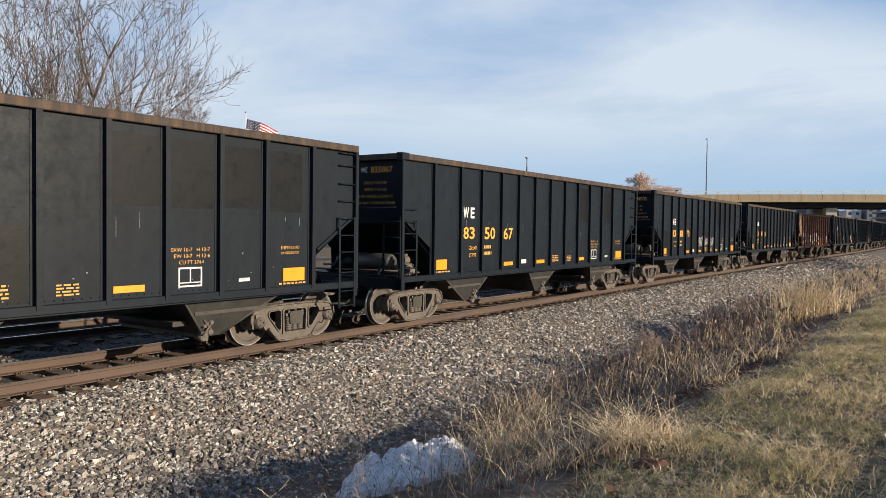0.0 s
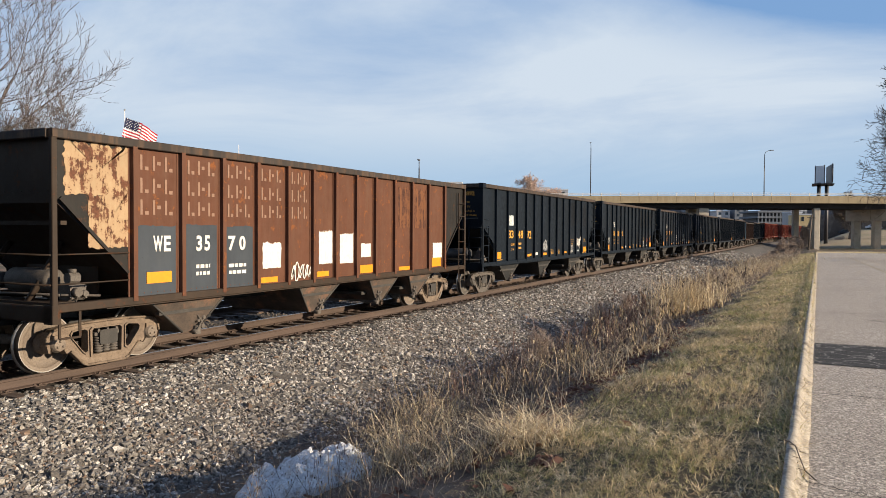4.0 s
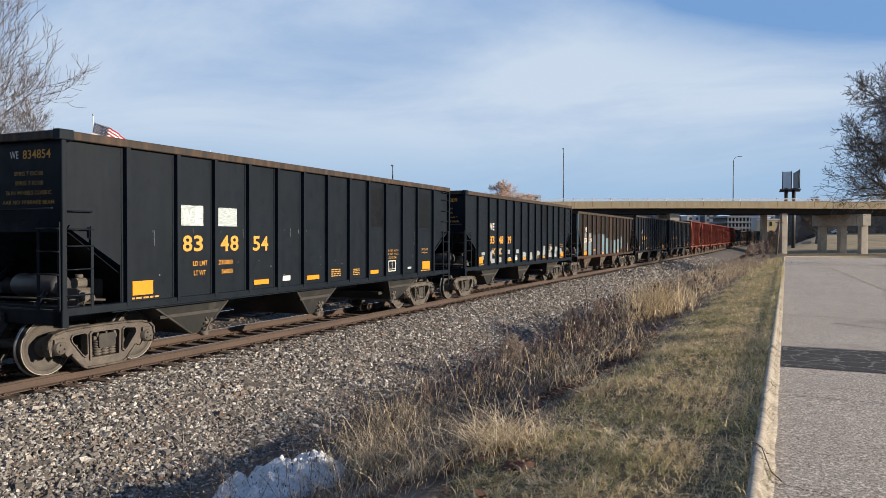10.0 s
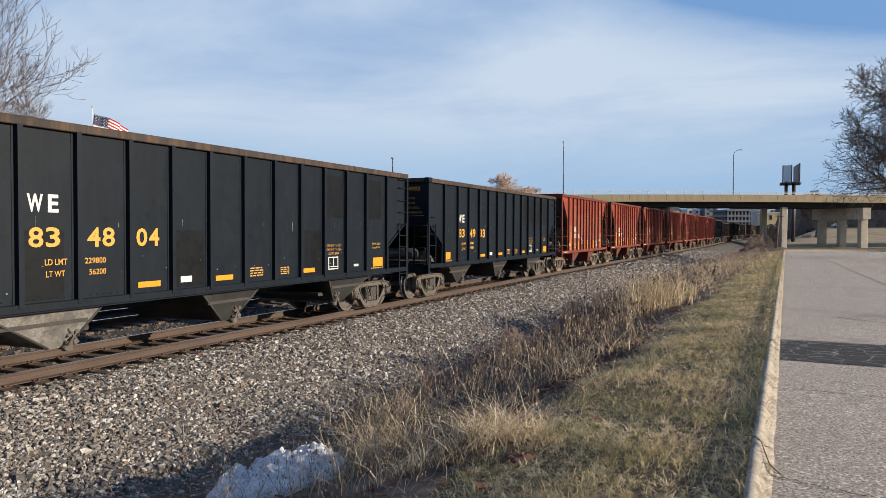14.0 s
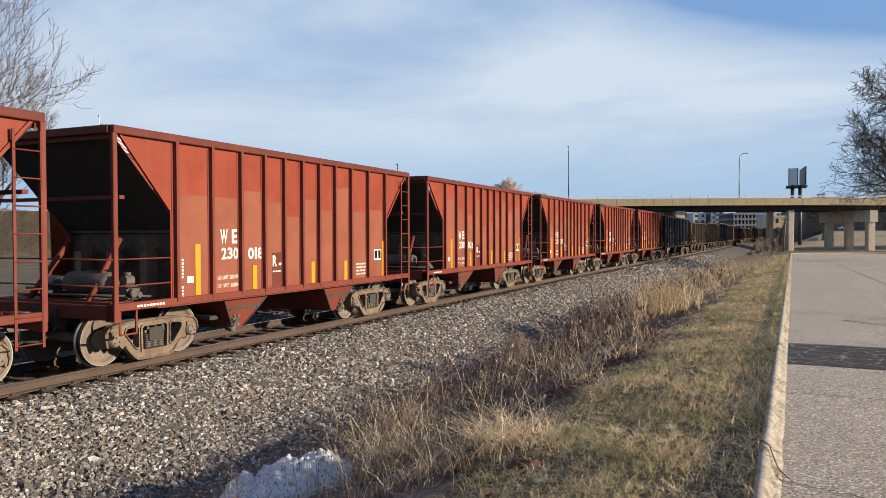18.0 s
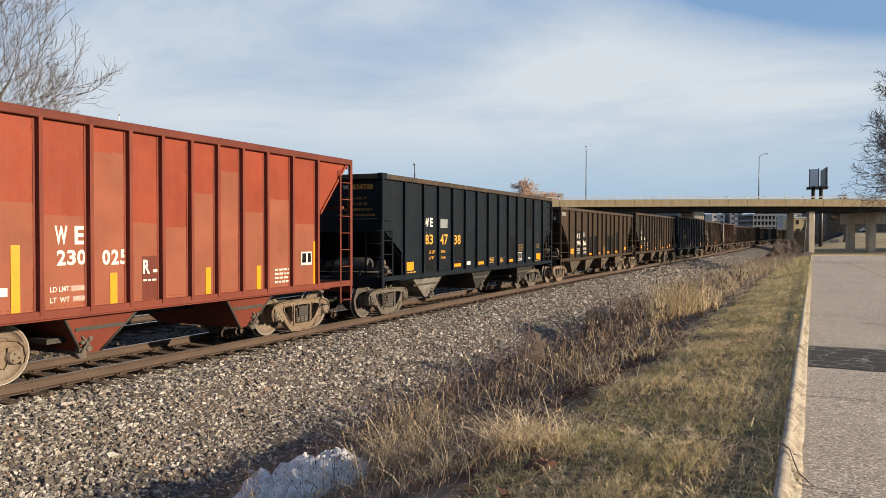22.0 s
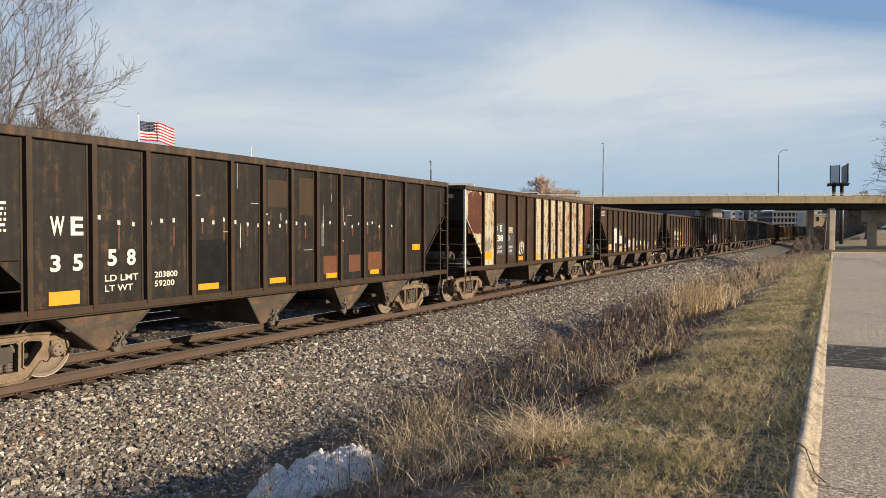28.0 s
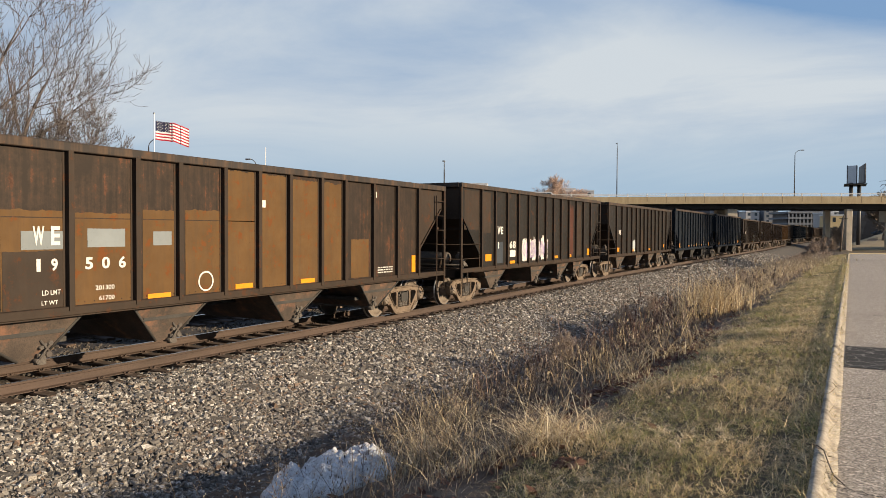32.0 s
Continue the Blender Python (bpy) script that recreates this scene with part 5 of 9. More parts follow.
for k in range(50):
    x = -62 + k * 3.5
    part("railing_post", Shape().box(x - 0.09, x + 0.09, -0.24, -0.12, DECK(x) + 0.80, DECK(x) + 1.38), M["white_rail"], bridge)
for h in (1.02, 1.28):
    part("railing_rail", deck_sweep([(-0.22, h), (-0.12, h), (-0.12, h + 0.09), (-0.22, h + 0.09)], -64, 104), M["white_rail"], bridge)


def column(x, y, w, z0, z1):
    return Shape().box(x - w / 2, x + w / 2, y - w / 2, y + w / 2, z0, z1, 0, 0.06)


part("pier_column", column(9.9, 1.2, 1.05, -1.6, 6.65), M["pier"], bridge, "square gray concrete pier column")
part("pier_column", column(9.9, 10.0, 1.05, -1.6, 6.65), M["pier"], bridge, "square gray concrete pier column")
for yy in (1.0, 5.6, 10.2):
    part("pier_column", column(25.0 - 0.33 * (yy - 1.0), yy, 1.3, -1.6, 4.5), M["pier"], bridge, "gray concrete pier column")
cap = Shape().add([(x + 0.4 + dx - 0.33 * yy, yy, z) for yy in (-0.2, 11.4) for x, dx, z in ((24.6, -0.75, 4.4), (24.6, 0.75, 4.4), (24.6, 0.75, 6.6), (24.6, -0.75, 6.6))], [(0, 1, 2, 3), (7, 6, 5, 4), (0, 4, 5, 1), (1, 5, 6, 2), (2, 6, 7, 3), (3, 7, 4, 0)])
part("pier_cap", cap, M["pier"], bridge, "concrete cap beam on columns")
part("pier_column", column(-11.0, 2.0, 1.8, -1.6, 6.6), M["pier"], bridge, "gray concrete pier column")
part("pier_column", column(-11.0, 9.0, 1.8, -1.6, 6.6), M["pier"], bridge, "gray concrete pier column")
for x in (-34, 44, 66, 90):
    for yy in (1.0, 10.2):
        part("pier_column", column(x, yy, 1.3, -1.6, 6.6), M["pier"], bridge, "gray concrete pier column")
# earth ramp carrying the road on towards the near side of town
ramp_sh = Shape()
ramp_sh.add([(-180, -8, -2), (-62, -8, -2), (-62, 20, -2), (-180, 20, -2), (-180, -0.5, 6.9), (-66, -0.5, 6.9), (-66, 11.5, 6.9), (-180, 11.5, 6.9)], [(0, 1, 5, 4), (1, 2, 6, 5), (2, 3, 7, 6), (0, 4, 7, 3), (4, 5, 6, 7)])
thing("embankment", "grassy earth embankment of the bridge approach", "embankment", kind="structure", at=br_m, shape=ramp_sh, material=M["ground"])


def street_lamp(x, y, z, h, arm, turn, label, head=True):
    lamp = thing("street_lamp", label, "street lamp", "street lamps", at=pose(x, y, z, 0, 0, turn))
    part("pole", Shape().tube((0, 0, 0), (0, 0, h - 1.0), 0.11, 8, 0, 0.075), M["dark_metal"], lamp)
    a = Shape()
    p = Vector((0, 0, h - 1.0))
    for i in range(1, 9):
        t = i / 8 * 1.5
        q = Vector((arm * (1 - math.cos(t)), 0, h - 1.0 + 1.0 * math.sin(t)))
        a.tube(p, q, 0.05, 6)
        p = q
    part("arm", a, M["dark_metal"], lamp)
    part("lamp_head", Shape().box(p.x - 0.1, p.x + 0.55, -0.15, 0.15, p.z - 0.08, p.z + 0.08, 0, 0.05), M["metal"], lamp)
    base = part("base", Shape().box(-0.2, 0.2, -0.2, 0.2, 0, 0.25, 0, 0.02), M["metal"], lamp)
    return lamp


def on_bridge(x, y, z=0.0):
    return br_m @ Vector((x, y, DECK(x) + z))


p = on_bridge(-30.7, 11.15, 0.8)
lamp = street_lamp(p.x, p.y, p.z, 11.4, 0.55, 114, "tall dark street lamp on the bridge parapet")
p = on_bridge(4.1, 11.15, 0.8)
street_lamp(p.x, p.y, p.z, 9.7, 1.3, 24, "tall dark street lamp with a curved arm on the bridge")
street_lamp(-31.0, 79.7, -1.2, 11.95, 0.15, 290, "dark street lamp with a curved arm beyond the tracks")
street_lamp(-51.6, 69.3, -1.3, 12.3, 0.9, 200, "pale street lamp with a curved arm beyond the tracks")
street_lamp(-63.2, 63.0, -1.3, 14.7, 1.2, 20, "pale street lamp with a curved arm beyond the tracks")
street_lamp(21.0, 70.2, -0.2, 10.2, 3.6, 203, "street lamp reaching out of the trees beside the road")

mast = thing("radio_mast", "slim white radio mast beyond the tracks", "mast", at=pose(-50.6, 69.8, -1.3))
part("pole", Shape().tube((0, 0, 0), (0, 0, 13.75), 0.10, 8, 0, 0.045), M["white_paint"], mast)
part("base", Shape().box(-0.25, 0.25, -0.25, 0.25, 0, 0.2, 0, 0.02), M["metal"], mast)

# ---- billboard behind the bridge ----
bb = thing("billboard", "two-sided gray billboard on steel posts above the bridge", "billboard", at=pose(14.8, 188.0, -1.5))
for px_, py_ in ((-0.7, -0.5), (0.9, 0.5)):
    part("post", Shape().tube((px_, py_, 0), (px_, py_, 14.9), 0.42, 12), M["dark_metal"], bb)
for (x0, y0), (x1, y1), mt, lab in (((-1.6, 0.7), (0.2, -0.1), M["board"], "gray poster panel"), ((1.75, -4.0), (0.85, 6.0), M["dark_metal"], "dark back of a poster panel")):
    sh = Shape()
    for z0, z1 in ((14.7, 18.75),):
        sh.add([(x0, y0, z0), (x1, y1, z0), (x1 + 0.3, y1, z0), (x0 + 0.3, y0, z0), (x0, y0, z1), (x1, y1, z1), (x1 + 0.3, y1, z1), (x0 + 0.3, y0, z1)], [(0, 1, 2, 3), (7, 6, 5, 4), (0, 4, 5, 1), (1, 5, 6, 2), (2, 6, 7, 3), (3, 7, 4, 0)])
    pan = part("panel", sh, mt, bb, lab)
    part("panel_frame", Shape().tube((x0 + 0.15, y0 - 0.05, 14.6), (x0 + 0.15, y0 - 0.05, 18.85), 0.09, 6), M["dark_metal"], pan)
    part("panel_frame", Shape().tube((x1 + 0.15, y1, 14.6), (x1 + 0.15, y1, 18.85), 0.09, 6), M["dark_metal"], pan)
part("catwalk", Shape().box(-2.1, 2.3, -4.4, 6.0, 14.4, 14.5), M["dark_metal"], bb)

# ---- flag ----
flag = thing("flagpole", "tall white flagpole beyond the tracks", "flagpole", at=pose(-55.2, 57, -1.3))
part("pole", Shape().tube((0, 0, 0), (0, 0, 16.3), 0.09, 10, 0, 0.05), M["white_paint"], flag)
part("finial", Shape().lathe([(-0.12, 0.01), (-0.06, 0.1), (0.06, 0.1), (0.12, 0.01)], 10, 0, 2, centre=(0, 0, 16.4)), M["metal"], flag)
part("base", Shape().lathe([(0, 0.3), (0.15, 0.28), (0.2, 0.12)], 12, 0, 2), M["metal"], flag)
FW, FH, FN = 3.5, 2.1, 12


def flag_ob(name, u0, u1, v0, v1, mat, lift=0.0):
    sh = Shape()
    m = 6
    rows = []
    for i in range(m + 1):
        u = u0 + (u1 - u0) * i / m
        for v in (v0, v1):
            x = 0.08 + FW * u
            w = 0.16 * math.sin(u * 8.2 + v * 0.8) * u ** 0.6
            rows.append((x, w + lift, -FH * v - 0.85 * u ** 1.35 - 0.06 * math.sin(u * 7 + 1)))
    sh.add(rows, [(2 * i, 2 * i + 1, 2 * i + 3, 2 * i + 2) for i in range(m)], 0, True)
    back = Shape()
    sh.add([(x, y + 0.015, z) for x, y, z in rows], [(2 * i, 2 * i + 2, 2 * i + 3, 2 * i + 1) for i in range(m)], 0, True)
    return sh


FLAG_SLICES = []
flag_cloth = thing("flag", "striped red and white flag with a blue canton in the wind", "flag", at=pose(-55.1, 57, 14.35, 0, 0, 50))
for k in range(4):
    u0, u1 = k / 4, (k + 1) / 4
    hinge = part("flag_fold", flag_ob("f", u0, u1, 12 / 13, 1.0, None), M["flag_red"], flag_cloth)
    FLAG_SLICES.append(hinge)
    for i in range(12):
        if k < 2 and i < 7:
            if k == 1:
                part("stripe", flag_ob("f", 0.42, u1, i / 13, (i + 1) / 13, None), M["flag_red"] if i % 2 == 0 else M["flag_white"], hinge)
            continue
        part("stripe", flag_ob("f", u0, u1, i / 13, (i + 1) / 13, None), M["flag_red"] if i % 2 == 0 else M["flag_white"], hinge)
    if k == 0:
        part("canton", flag_ob("f", 0, 0.25, 0, 7 / 13, None), M["flag_blue"], hinge)
    if k == 1:
        part("canton", flag_ob("f", 0.25, 0.42, 0, 7 / 13, None), M["flag_blue"], hinge)
    if k < 2:
        st = Shape()
        for row in range(7):
            for cc in range(5):
                u = 0.02 + (cc + 0.5) * 0.08 + (0.02 if row % 2 else -0.01)
                if u0 <= u - 0.012 and u + 0.012 <= min(u1, 0.42):
                    v = (row + 0.5) / 13
                    x, w = 0.08 + FW * u, 0.16 * math.sin(u * 8.2 + v * 0.8) * u ** 0.6
                    z = -FH * v - 0.85 * u ** 1.35 - 0.06 * math.sin(u * 7 + 1)
                    st.box(x - 0.035, x + 0.035, w - 0.012, w + 0.03, z - 0.035, z + 0.035)
        part("stars", st, M["flag_white"], hinge)


# ---- bare trees ----
def bare_tree(seed, height, spread, trunk_r, mat, levels=6, fork=3, lean=(0, 0), low=0.22, twist=0.5, name="tree", label="", at=(0, 0, 0), droop=0.0, group="bare trees", thin=0.006, rise=0.09, stems=1, kids=None):
    """Tapered stems that fork again and again down to twigs that turn up at their tips."""
    q = random.Random(seed)
    tree = thing(name, label, "tree", group, at=pose(*at))
    big, fine = Shape(), Shape()
    turn = [q.uniform(0, 6.28)]

    def limb(p, d, ln, rad, depth):
        segs = (7, 7, 6, 5, 4)[min(depth, 4)]
        for i in range(segs):
            t = (i + 1) / segs
            lift = (0.0 if depth == 0 else rise * (0.6 + 0.8 * t)) - droop * 0.16 * (depth > 0) * (t if depth == 1 else 0.4)
            d = (d + Vector((q.uniform(-1, 1), q.uniform(-1, 1), q.uniform(-1, 1))) * twist * (0.22 if depth < 1 else 0.38) + Vector((0, 0, lift))).normalized()
            e = p + d * ln / segs
            r0, r1 = max(rad * (1 - 0.90 * i / segs), thin * 0.8), max(rad * (1 - 0.90 * t), thin * 0.65)
            (big if depth < 2 else fine).tube(p, e, r0, 8 if depth == 0 else 5 if depth < 3 else 3, 0, r1)
            if depth < levels and t > (low if depth == 0 else 0.15) and i < segs - 1:
                many = (kids or (fork, fork, 1.9, 1.35))[min(depth, 3)]
                for _ in range(int(many) + (q.random() < many % 1)):
                    turn[0] += 2.4 + q.uniform(-0.5, 0.5)
                    side = d.orthogonal().normalized()
                    side = Matrix.Rotation(turn[0], 3, d) @ side
                    way = (d + side * spread * q.uniform(0.7, 1.25)).normalized()
                    limb(e, way, ln * ((0.74 - 0.40 * t) if depth else (0.70 - 0.34 * t)) * q.uniform(0.75, 1.15), max(min(r1 * 1.1, rad * 0.5) * q.uniform(0.55, 0.8), thin), depth + 1)
            p = e

    for k in range(stems):
        a = k * 2.4 + seed
        out = 0.0 if stems == 1 else q.uniform(0.12, 0.34)
        limb(Vector((0.25 * math.cos(a) * (stems > 1), 0.25 * math.sin(a) * (stems > 1), -0.3)), Vector((lean[0] + out * math.cos(a), lean[1] + out * math.sin(a), 1)).normalized(), height * 0.82 * (1 if k == 0 else q.uniform(0.75, 0.98)), trunk_r * (1 if k == 0 else 0.7), 0)
    part("trunk", big, mat, tree)
    part("crown", fine, mat, tree, "crown of bare forking branches and fine twigs")
    return tree


bare_tree(5, 19.0, 0.75, 0.30, M["bark_warm"], 4, 2, (0.03, 0.0), 0.16, 0.7, label="large bare tree with upswept gray-brown limbs behind the railway", at=(-26.4, 17.2, -1.3), thin=0.0135, rise=0.16, stems=2, kids=(2, 1.2, 1.0, 0.75))
bare_tree(8, 16.5, 0.75, 0.26, M["bark_warm"], 4, 2, (0.10, 0.06), 0.14, 0.7, label="bare many-stemmed tree with upturned twigs behind the railway", at=(-24.4, 19.4, -1.3), thin=0.0135, rise=0.16, stems=2, kids=(2, 1.2, 1.0, 0.75))
bare_tree(9, 10.5, 0.8, 0.20, M["bark_warm"], 4, 2, (0.42, 0.34), 0.16, 0.7, label="bare leaning tree with upturned twigs behind the railway", at=(-22.9, 20.9, -1.3), thin=0.0135, rise=0.17, kids=(2, 1.5, 1.1, 0.75))
bare_tree(12, 16.5, 1.15, 0.45, M["bark_dark"], 4, 2, (-0.10, -0.05), 0.16, 0.75, label="large dark bare roadside tree with low sweeping limbs", at=(22.6, 70.5, -0.2), droop=0.70, thin=0.020, rise=0.11, kids=(3, 2.4, 1.6, 1.0))
bare_tree(14, 14.0, 1.0, 0.38, M["bark_dark"], 4, 2, (-0.05, 0.0), 0.2, 0.6, label="bare roadside tree with dark limbs", at=(27.5, 80.0, -0.4), droop=0.8, thin=0.03, kids=(2, 1.6, 1.2, 0.8))
bare_tree(17, 12.0, 0.95, 0.55, M["bark"], 4, 2, (0, 0), 0.24, 0.7, label="bare dark tree on the lawn behind the bridge", at=(21.4, 205, float(land(21.4, 205))), droop=0.6, thin=0.05)
bare_tree(19, 18.0, 0.75, 0.42, M["bark"], 3, 2, (0, 0), 0.24, 0.6, label="bare dark tree standing behind the bridge", at=(40, 230, float(land(40, 230))), thin=0.05)
bare_tree(20, 18.0, 0.75, 0.42, M["bark"], 3, 2, (0, 0), 0.24, 0.6, label="bare dark tree standing behind the bridge", at=(52, 215, float(land(52, 215))), thin=0.05)
bare_tree(23, 14.5, 1.0, 0.30, M["bark_pink"], 4, 2, (0, 0), 0.12, 0.8, label="broad reddish bare tree beside the bridge approach", at=(-40.5, 145.5, -0.5), thin=0.03)
bare_tree(24, 7.0, 0.95, 0.2, M["bark_pink"], 4, 2, (0, 0), 0.12, 0.8, label="small bare tree beside the bridge approach", at=(-46.0, 142.0, 1.5), thin=0.03)
# brush along the line before and under the bridge
bq = random.Random(9)
for k, (x, y, h) in enumerate(((8.5, 118, 2.6), (8.0, 126, 3.6), (10.0, 132, 3.6), (8.4, 139, 4.6), (10.6, 146, 4.2), (7.6, 112, 2.2), (10.4, 108, 1.6), (8.6, 152, 5.0), (11.2, 158, 5.0), (12.4, 168, 5.0), (9.8, 164, 5.2), (11.6, 176, 5.5))):
    bare_tree(60 + k, h * (0.62 if x < 11 else 0.9), 1.0, 0.05, M["bark_pale"], 3, 2, (0, 0), 0.05, 1.0, "bush", "leafless tangled trackside bush near the bridge", (x, y, float(land(x, y))), group="trackside bushes", thin=0.018)
for k in (0, 1, 2, 5, 6):
    x, y = 6.2 + bq.uniform(-0.6, 1.2), 16 + k * 5.2 + bq.uniform(-1.5, 1.5)
    bare_tree(90 + k, 1.2, 1.0, 0.010, M["bark_pale"], 3, 2, (0, 0), 0.05, 1.0, "bush", "low leafless scrub in the trackside ditch", (x, y, float(land(x, y))), group="ditch scrub", thin=0.0035)

# ---- utility pole under the bridge's edge ----
up = thing("utility_pole", "leaning dark wooden utility post by the bridge", "utility pole", at=pose(12.0, 142.6, -0.95, 0, 4, 0))
part("post", Shape().tube((0, 0, 0), (0, 0, 6.2), 0.16, 8, 0, 0.12), M["bark"], up)
part("crossarm", Shape().box(-0.7, 0.7, -0.05, 0.05, 5.6, 5.72), M["bark"], up)

# ---- white van parked on the bridge approach ----
p = on_bridge(-45.5, 3.5)
van = thing("van", "white van on the bridge approach road", "van", at=Matrix.Translation(p) @ pose(0, 0, 0, 0, 0, 24.1))
body = Shape().prism([(-2.7, 0.45), (2.45, 0.45), (2.65, 0.6), (2.65, 1.05), (1.75, 1.2), (1.05, 1.95), (0.9, 2.02), (-2.6, 2.02), (-2.7, 1.9)], -0.95, 0.95, 0, 1)
part("body", body, M["white_paint"], van)
for x in (-1.75, 1.75):
    for s in (-0.9, 0.9):
        w = part("wheel", Shape().lathe([(-0.1, 0.2), (-0.1, 0.36), (0.1, 0.36), (0.1, 0.2)], 14, 0, 1, centre=(x, s, 0.36)), M["tyre"], van)
        part("rim", Shape().lathe([(-0.08, 0.02), (-0.08, 0.2), (0.08, 0.2), (0.08, 0.02)], 12, 0, 1, centre=(x, s, 0.36)), M["metal"], w)
for x0, x1 in ((-2.3, -1.2), (-1.1, 0.0), (0.1, 0.95)):
    part("window", Shape().box(x0, x1, -0.962, 0.962, 1.35, 1.85), M["glass"], van)

# ---- buildings ----


def building(x, y, z, w, d, floors, fh, turn, wall, label, win=2.6, roof_parts=True, bays=None):
    b = thing("building", label, "building", "far town", at=pose(x, y, z, 0, 0, turn))
    h = floors * fh
    part("wall", Shape().box(-w / 2, w / 2, -d / 2, d / 2, 0, h, 0, 0.05), wall, b)
    part("roof", Shape().box(-w / 2 - 0.2, w / 2 + 0.2, -d / 2 - 0.2, d / 2 + 0.2, h, h + 0.5), M["roof"], b)
    n = bays or max(2, int(w / win / 1.8))
    for fl in range(floors):
        for i in range(n):
            cx = -w / 2 + (i + 0.5) * w / n
            win_ob = part("window", Shape().box(cx - win * 0.35, cx + win * 0.35, -d / 2 - 0.06, -d / 2 + 0.1, fl * fh + fh * 0.3, fl * fh + fh * 0.8), M["glass"], b)
    if roof_parts:
        part("roof_plant", Shape().box(-w * 0.2, w * 0.15, -d * 0.2, d * 0.2, h + 0.5, h + 2.2, 0, 0.05), M["wall_gray"], b)
    return b


def garage(x, y, z, w, d, floors, turn, label):
    b = thing("parking_garage", label, "building", "far town", at=pose(x, y, z, 0, 0, turn))
    for fl in range(floors + 1):
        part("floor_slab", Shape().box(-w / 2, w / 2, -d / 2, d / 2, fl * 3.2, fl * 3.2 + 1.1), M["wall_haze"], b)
    for i in range(12):
        cx = -w / 2 + 0.6 + i * (w - 1.2) / 11
        part("column", Shape().box(cx - 0.35, cx + 0.35, -d / 2 + 0.3, -d / 2 + 1.0, 1.1, floors * 3.2), M["wall_haze"], b)
    part("core", Shape().box(-w / 2 + 2, w / 2 - 2, -d / 2 + 7, d / 2 - 1, 1.1, floors * 3.2), M["dark_metal"], b)
    return b


garage(-8.0, 478, -6, 24, 30, 6, 24, "pale concrete parking garage of several decks in the far town")
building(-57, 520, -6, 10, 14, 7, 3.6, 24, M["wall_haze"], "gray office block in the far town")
building(-42, 548, -6, 9, 14, 6, 3.7, 24, M["wall_white"], "pale office block in the far town")
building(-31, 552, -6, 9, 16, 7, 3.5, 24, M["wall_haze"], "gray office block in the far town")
building(-20, 560, -6, 8, 14, 5, 3.7, 24, M["wall_white"], "pale low block in the far town")
building(10.2, 362, -6, 7.4, 12, 4, 3.9, 20, M["wall_tan"], "tan sunlit block in the far town", 1.6, False)
building(6.0, 372, -6, 4.5, 12, 4, 4.2, 20, M["wall_white"], "white block in the far town", 1.6, False)
building(5.5, 560, -6, 9, 14, 6, 3.7, 24, M["wall_haze"], "gray office block in the far town")
building(60, 330, float(land(60, 330)), 40, 16, 2, 3.4, 10, M["wall_white"], "long low white building beyond the lawn")
building(-38.5, 100, -1.3, 7, 8, 3, 3.35, 24, M["roof"], "flat-roofed white building beyond the tracks", 1.4, False)
p = br_m @ Vector((-9, 330, -2))
building(p.x, p.y, -2, 30, 16, 6, 4.9, 24, M["wall_gray"], "dark flat-topped block on the far ridge", 3)


# wooded ridge far behind the town
def ridge(name, dist, a0, a1, h0, h1, seed, mat, label):
    q = np.random.default_rng(seed)
    n = 2600
    a = np.radians(q.uniform(a0, a1, n))
    d = dist * q.uniform(0.96, 1.06, n)
    x, y = 11.4 - d * np.sin(a), d * np.cos(a)
    top = h0 + (h1 - h0) * (0.5 + 0.3 * np.sin(a * 23 + seed) + 0.2 * np.sin(a * 61)) * q.uniform(0.8, 1.08, n)
    w = dist * 0.010 * q.uniform(0.6, 1.4, n)
    px = np.cos(a)
    py = np.sin(a)
    v = np.stack([np.stack([x + px * sx * w, y + py * sx * w, np.full(n, -14.0) + (top + 14) * sz], -1) for sx, sz in ((-0.9, 0), (0.9, 0), (1.0, 0.72), (0.35, 0.97), (-0.3, 1.0), (-1.0, 0.7))], 1)
    ob = new(name, raw_mesh(name, v.reshape(-1, 3), np.arange(n * 6).reshape(-1, 6), mat))
    return tagged(ob, label, "woods", kind="stuff")


# distance haze is painted into the ridge's blue-gray tones
M["far_woods"] = blade_mat("haze_tinted_winter_woods", [(0.0, (0.13, 0.14, 0.17)), (0.5, (0.17, 0.175, 0.20)), (1.0, (0.21, 0.20, 0.21))])
M["mid_woods"] = blade_mat("brown_winter_woods", [(0.0, (0.15, 0.12, 0.10)), (0.5, (0.21, 0.17, 0.14)), (1.0, (0.29, 0.235, 0.19))])
ridge("far_woods", 900, -60, 80, 22, 34, 3, M["far_woods"], "wooded ridge beyond the town, tinted blue-gray for haze")
ridge("lawn_woods", 285, -60, -0.6, 8, 15, 5, M["mid_woods"], "brown leafless woods beyond the lawn")
ridge("left_woods", 330, 12, 90, 1, 7, 6, M["mid_woods"], "brown leafless woods beyond the tracks")


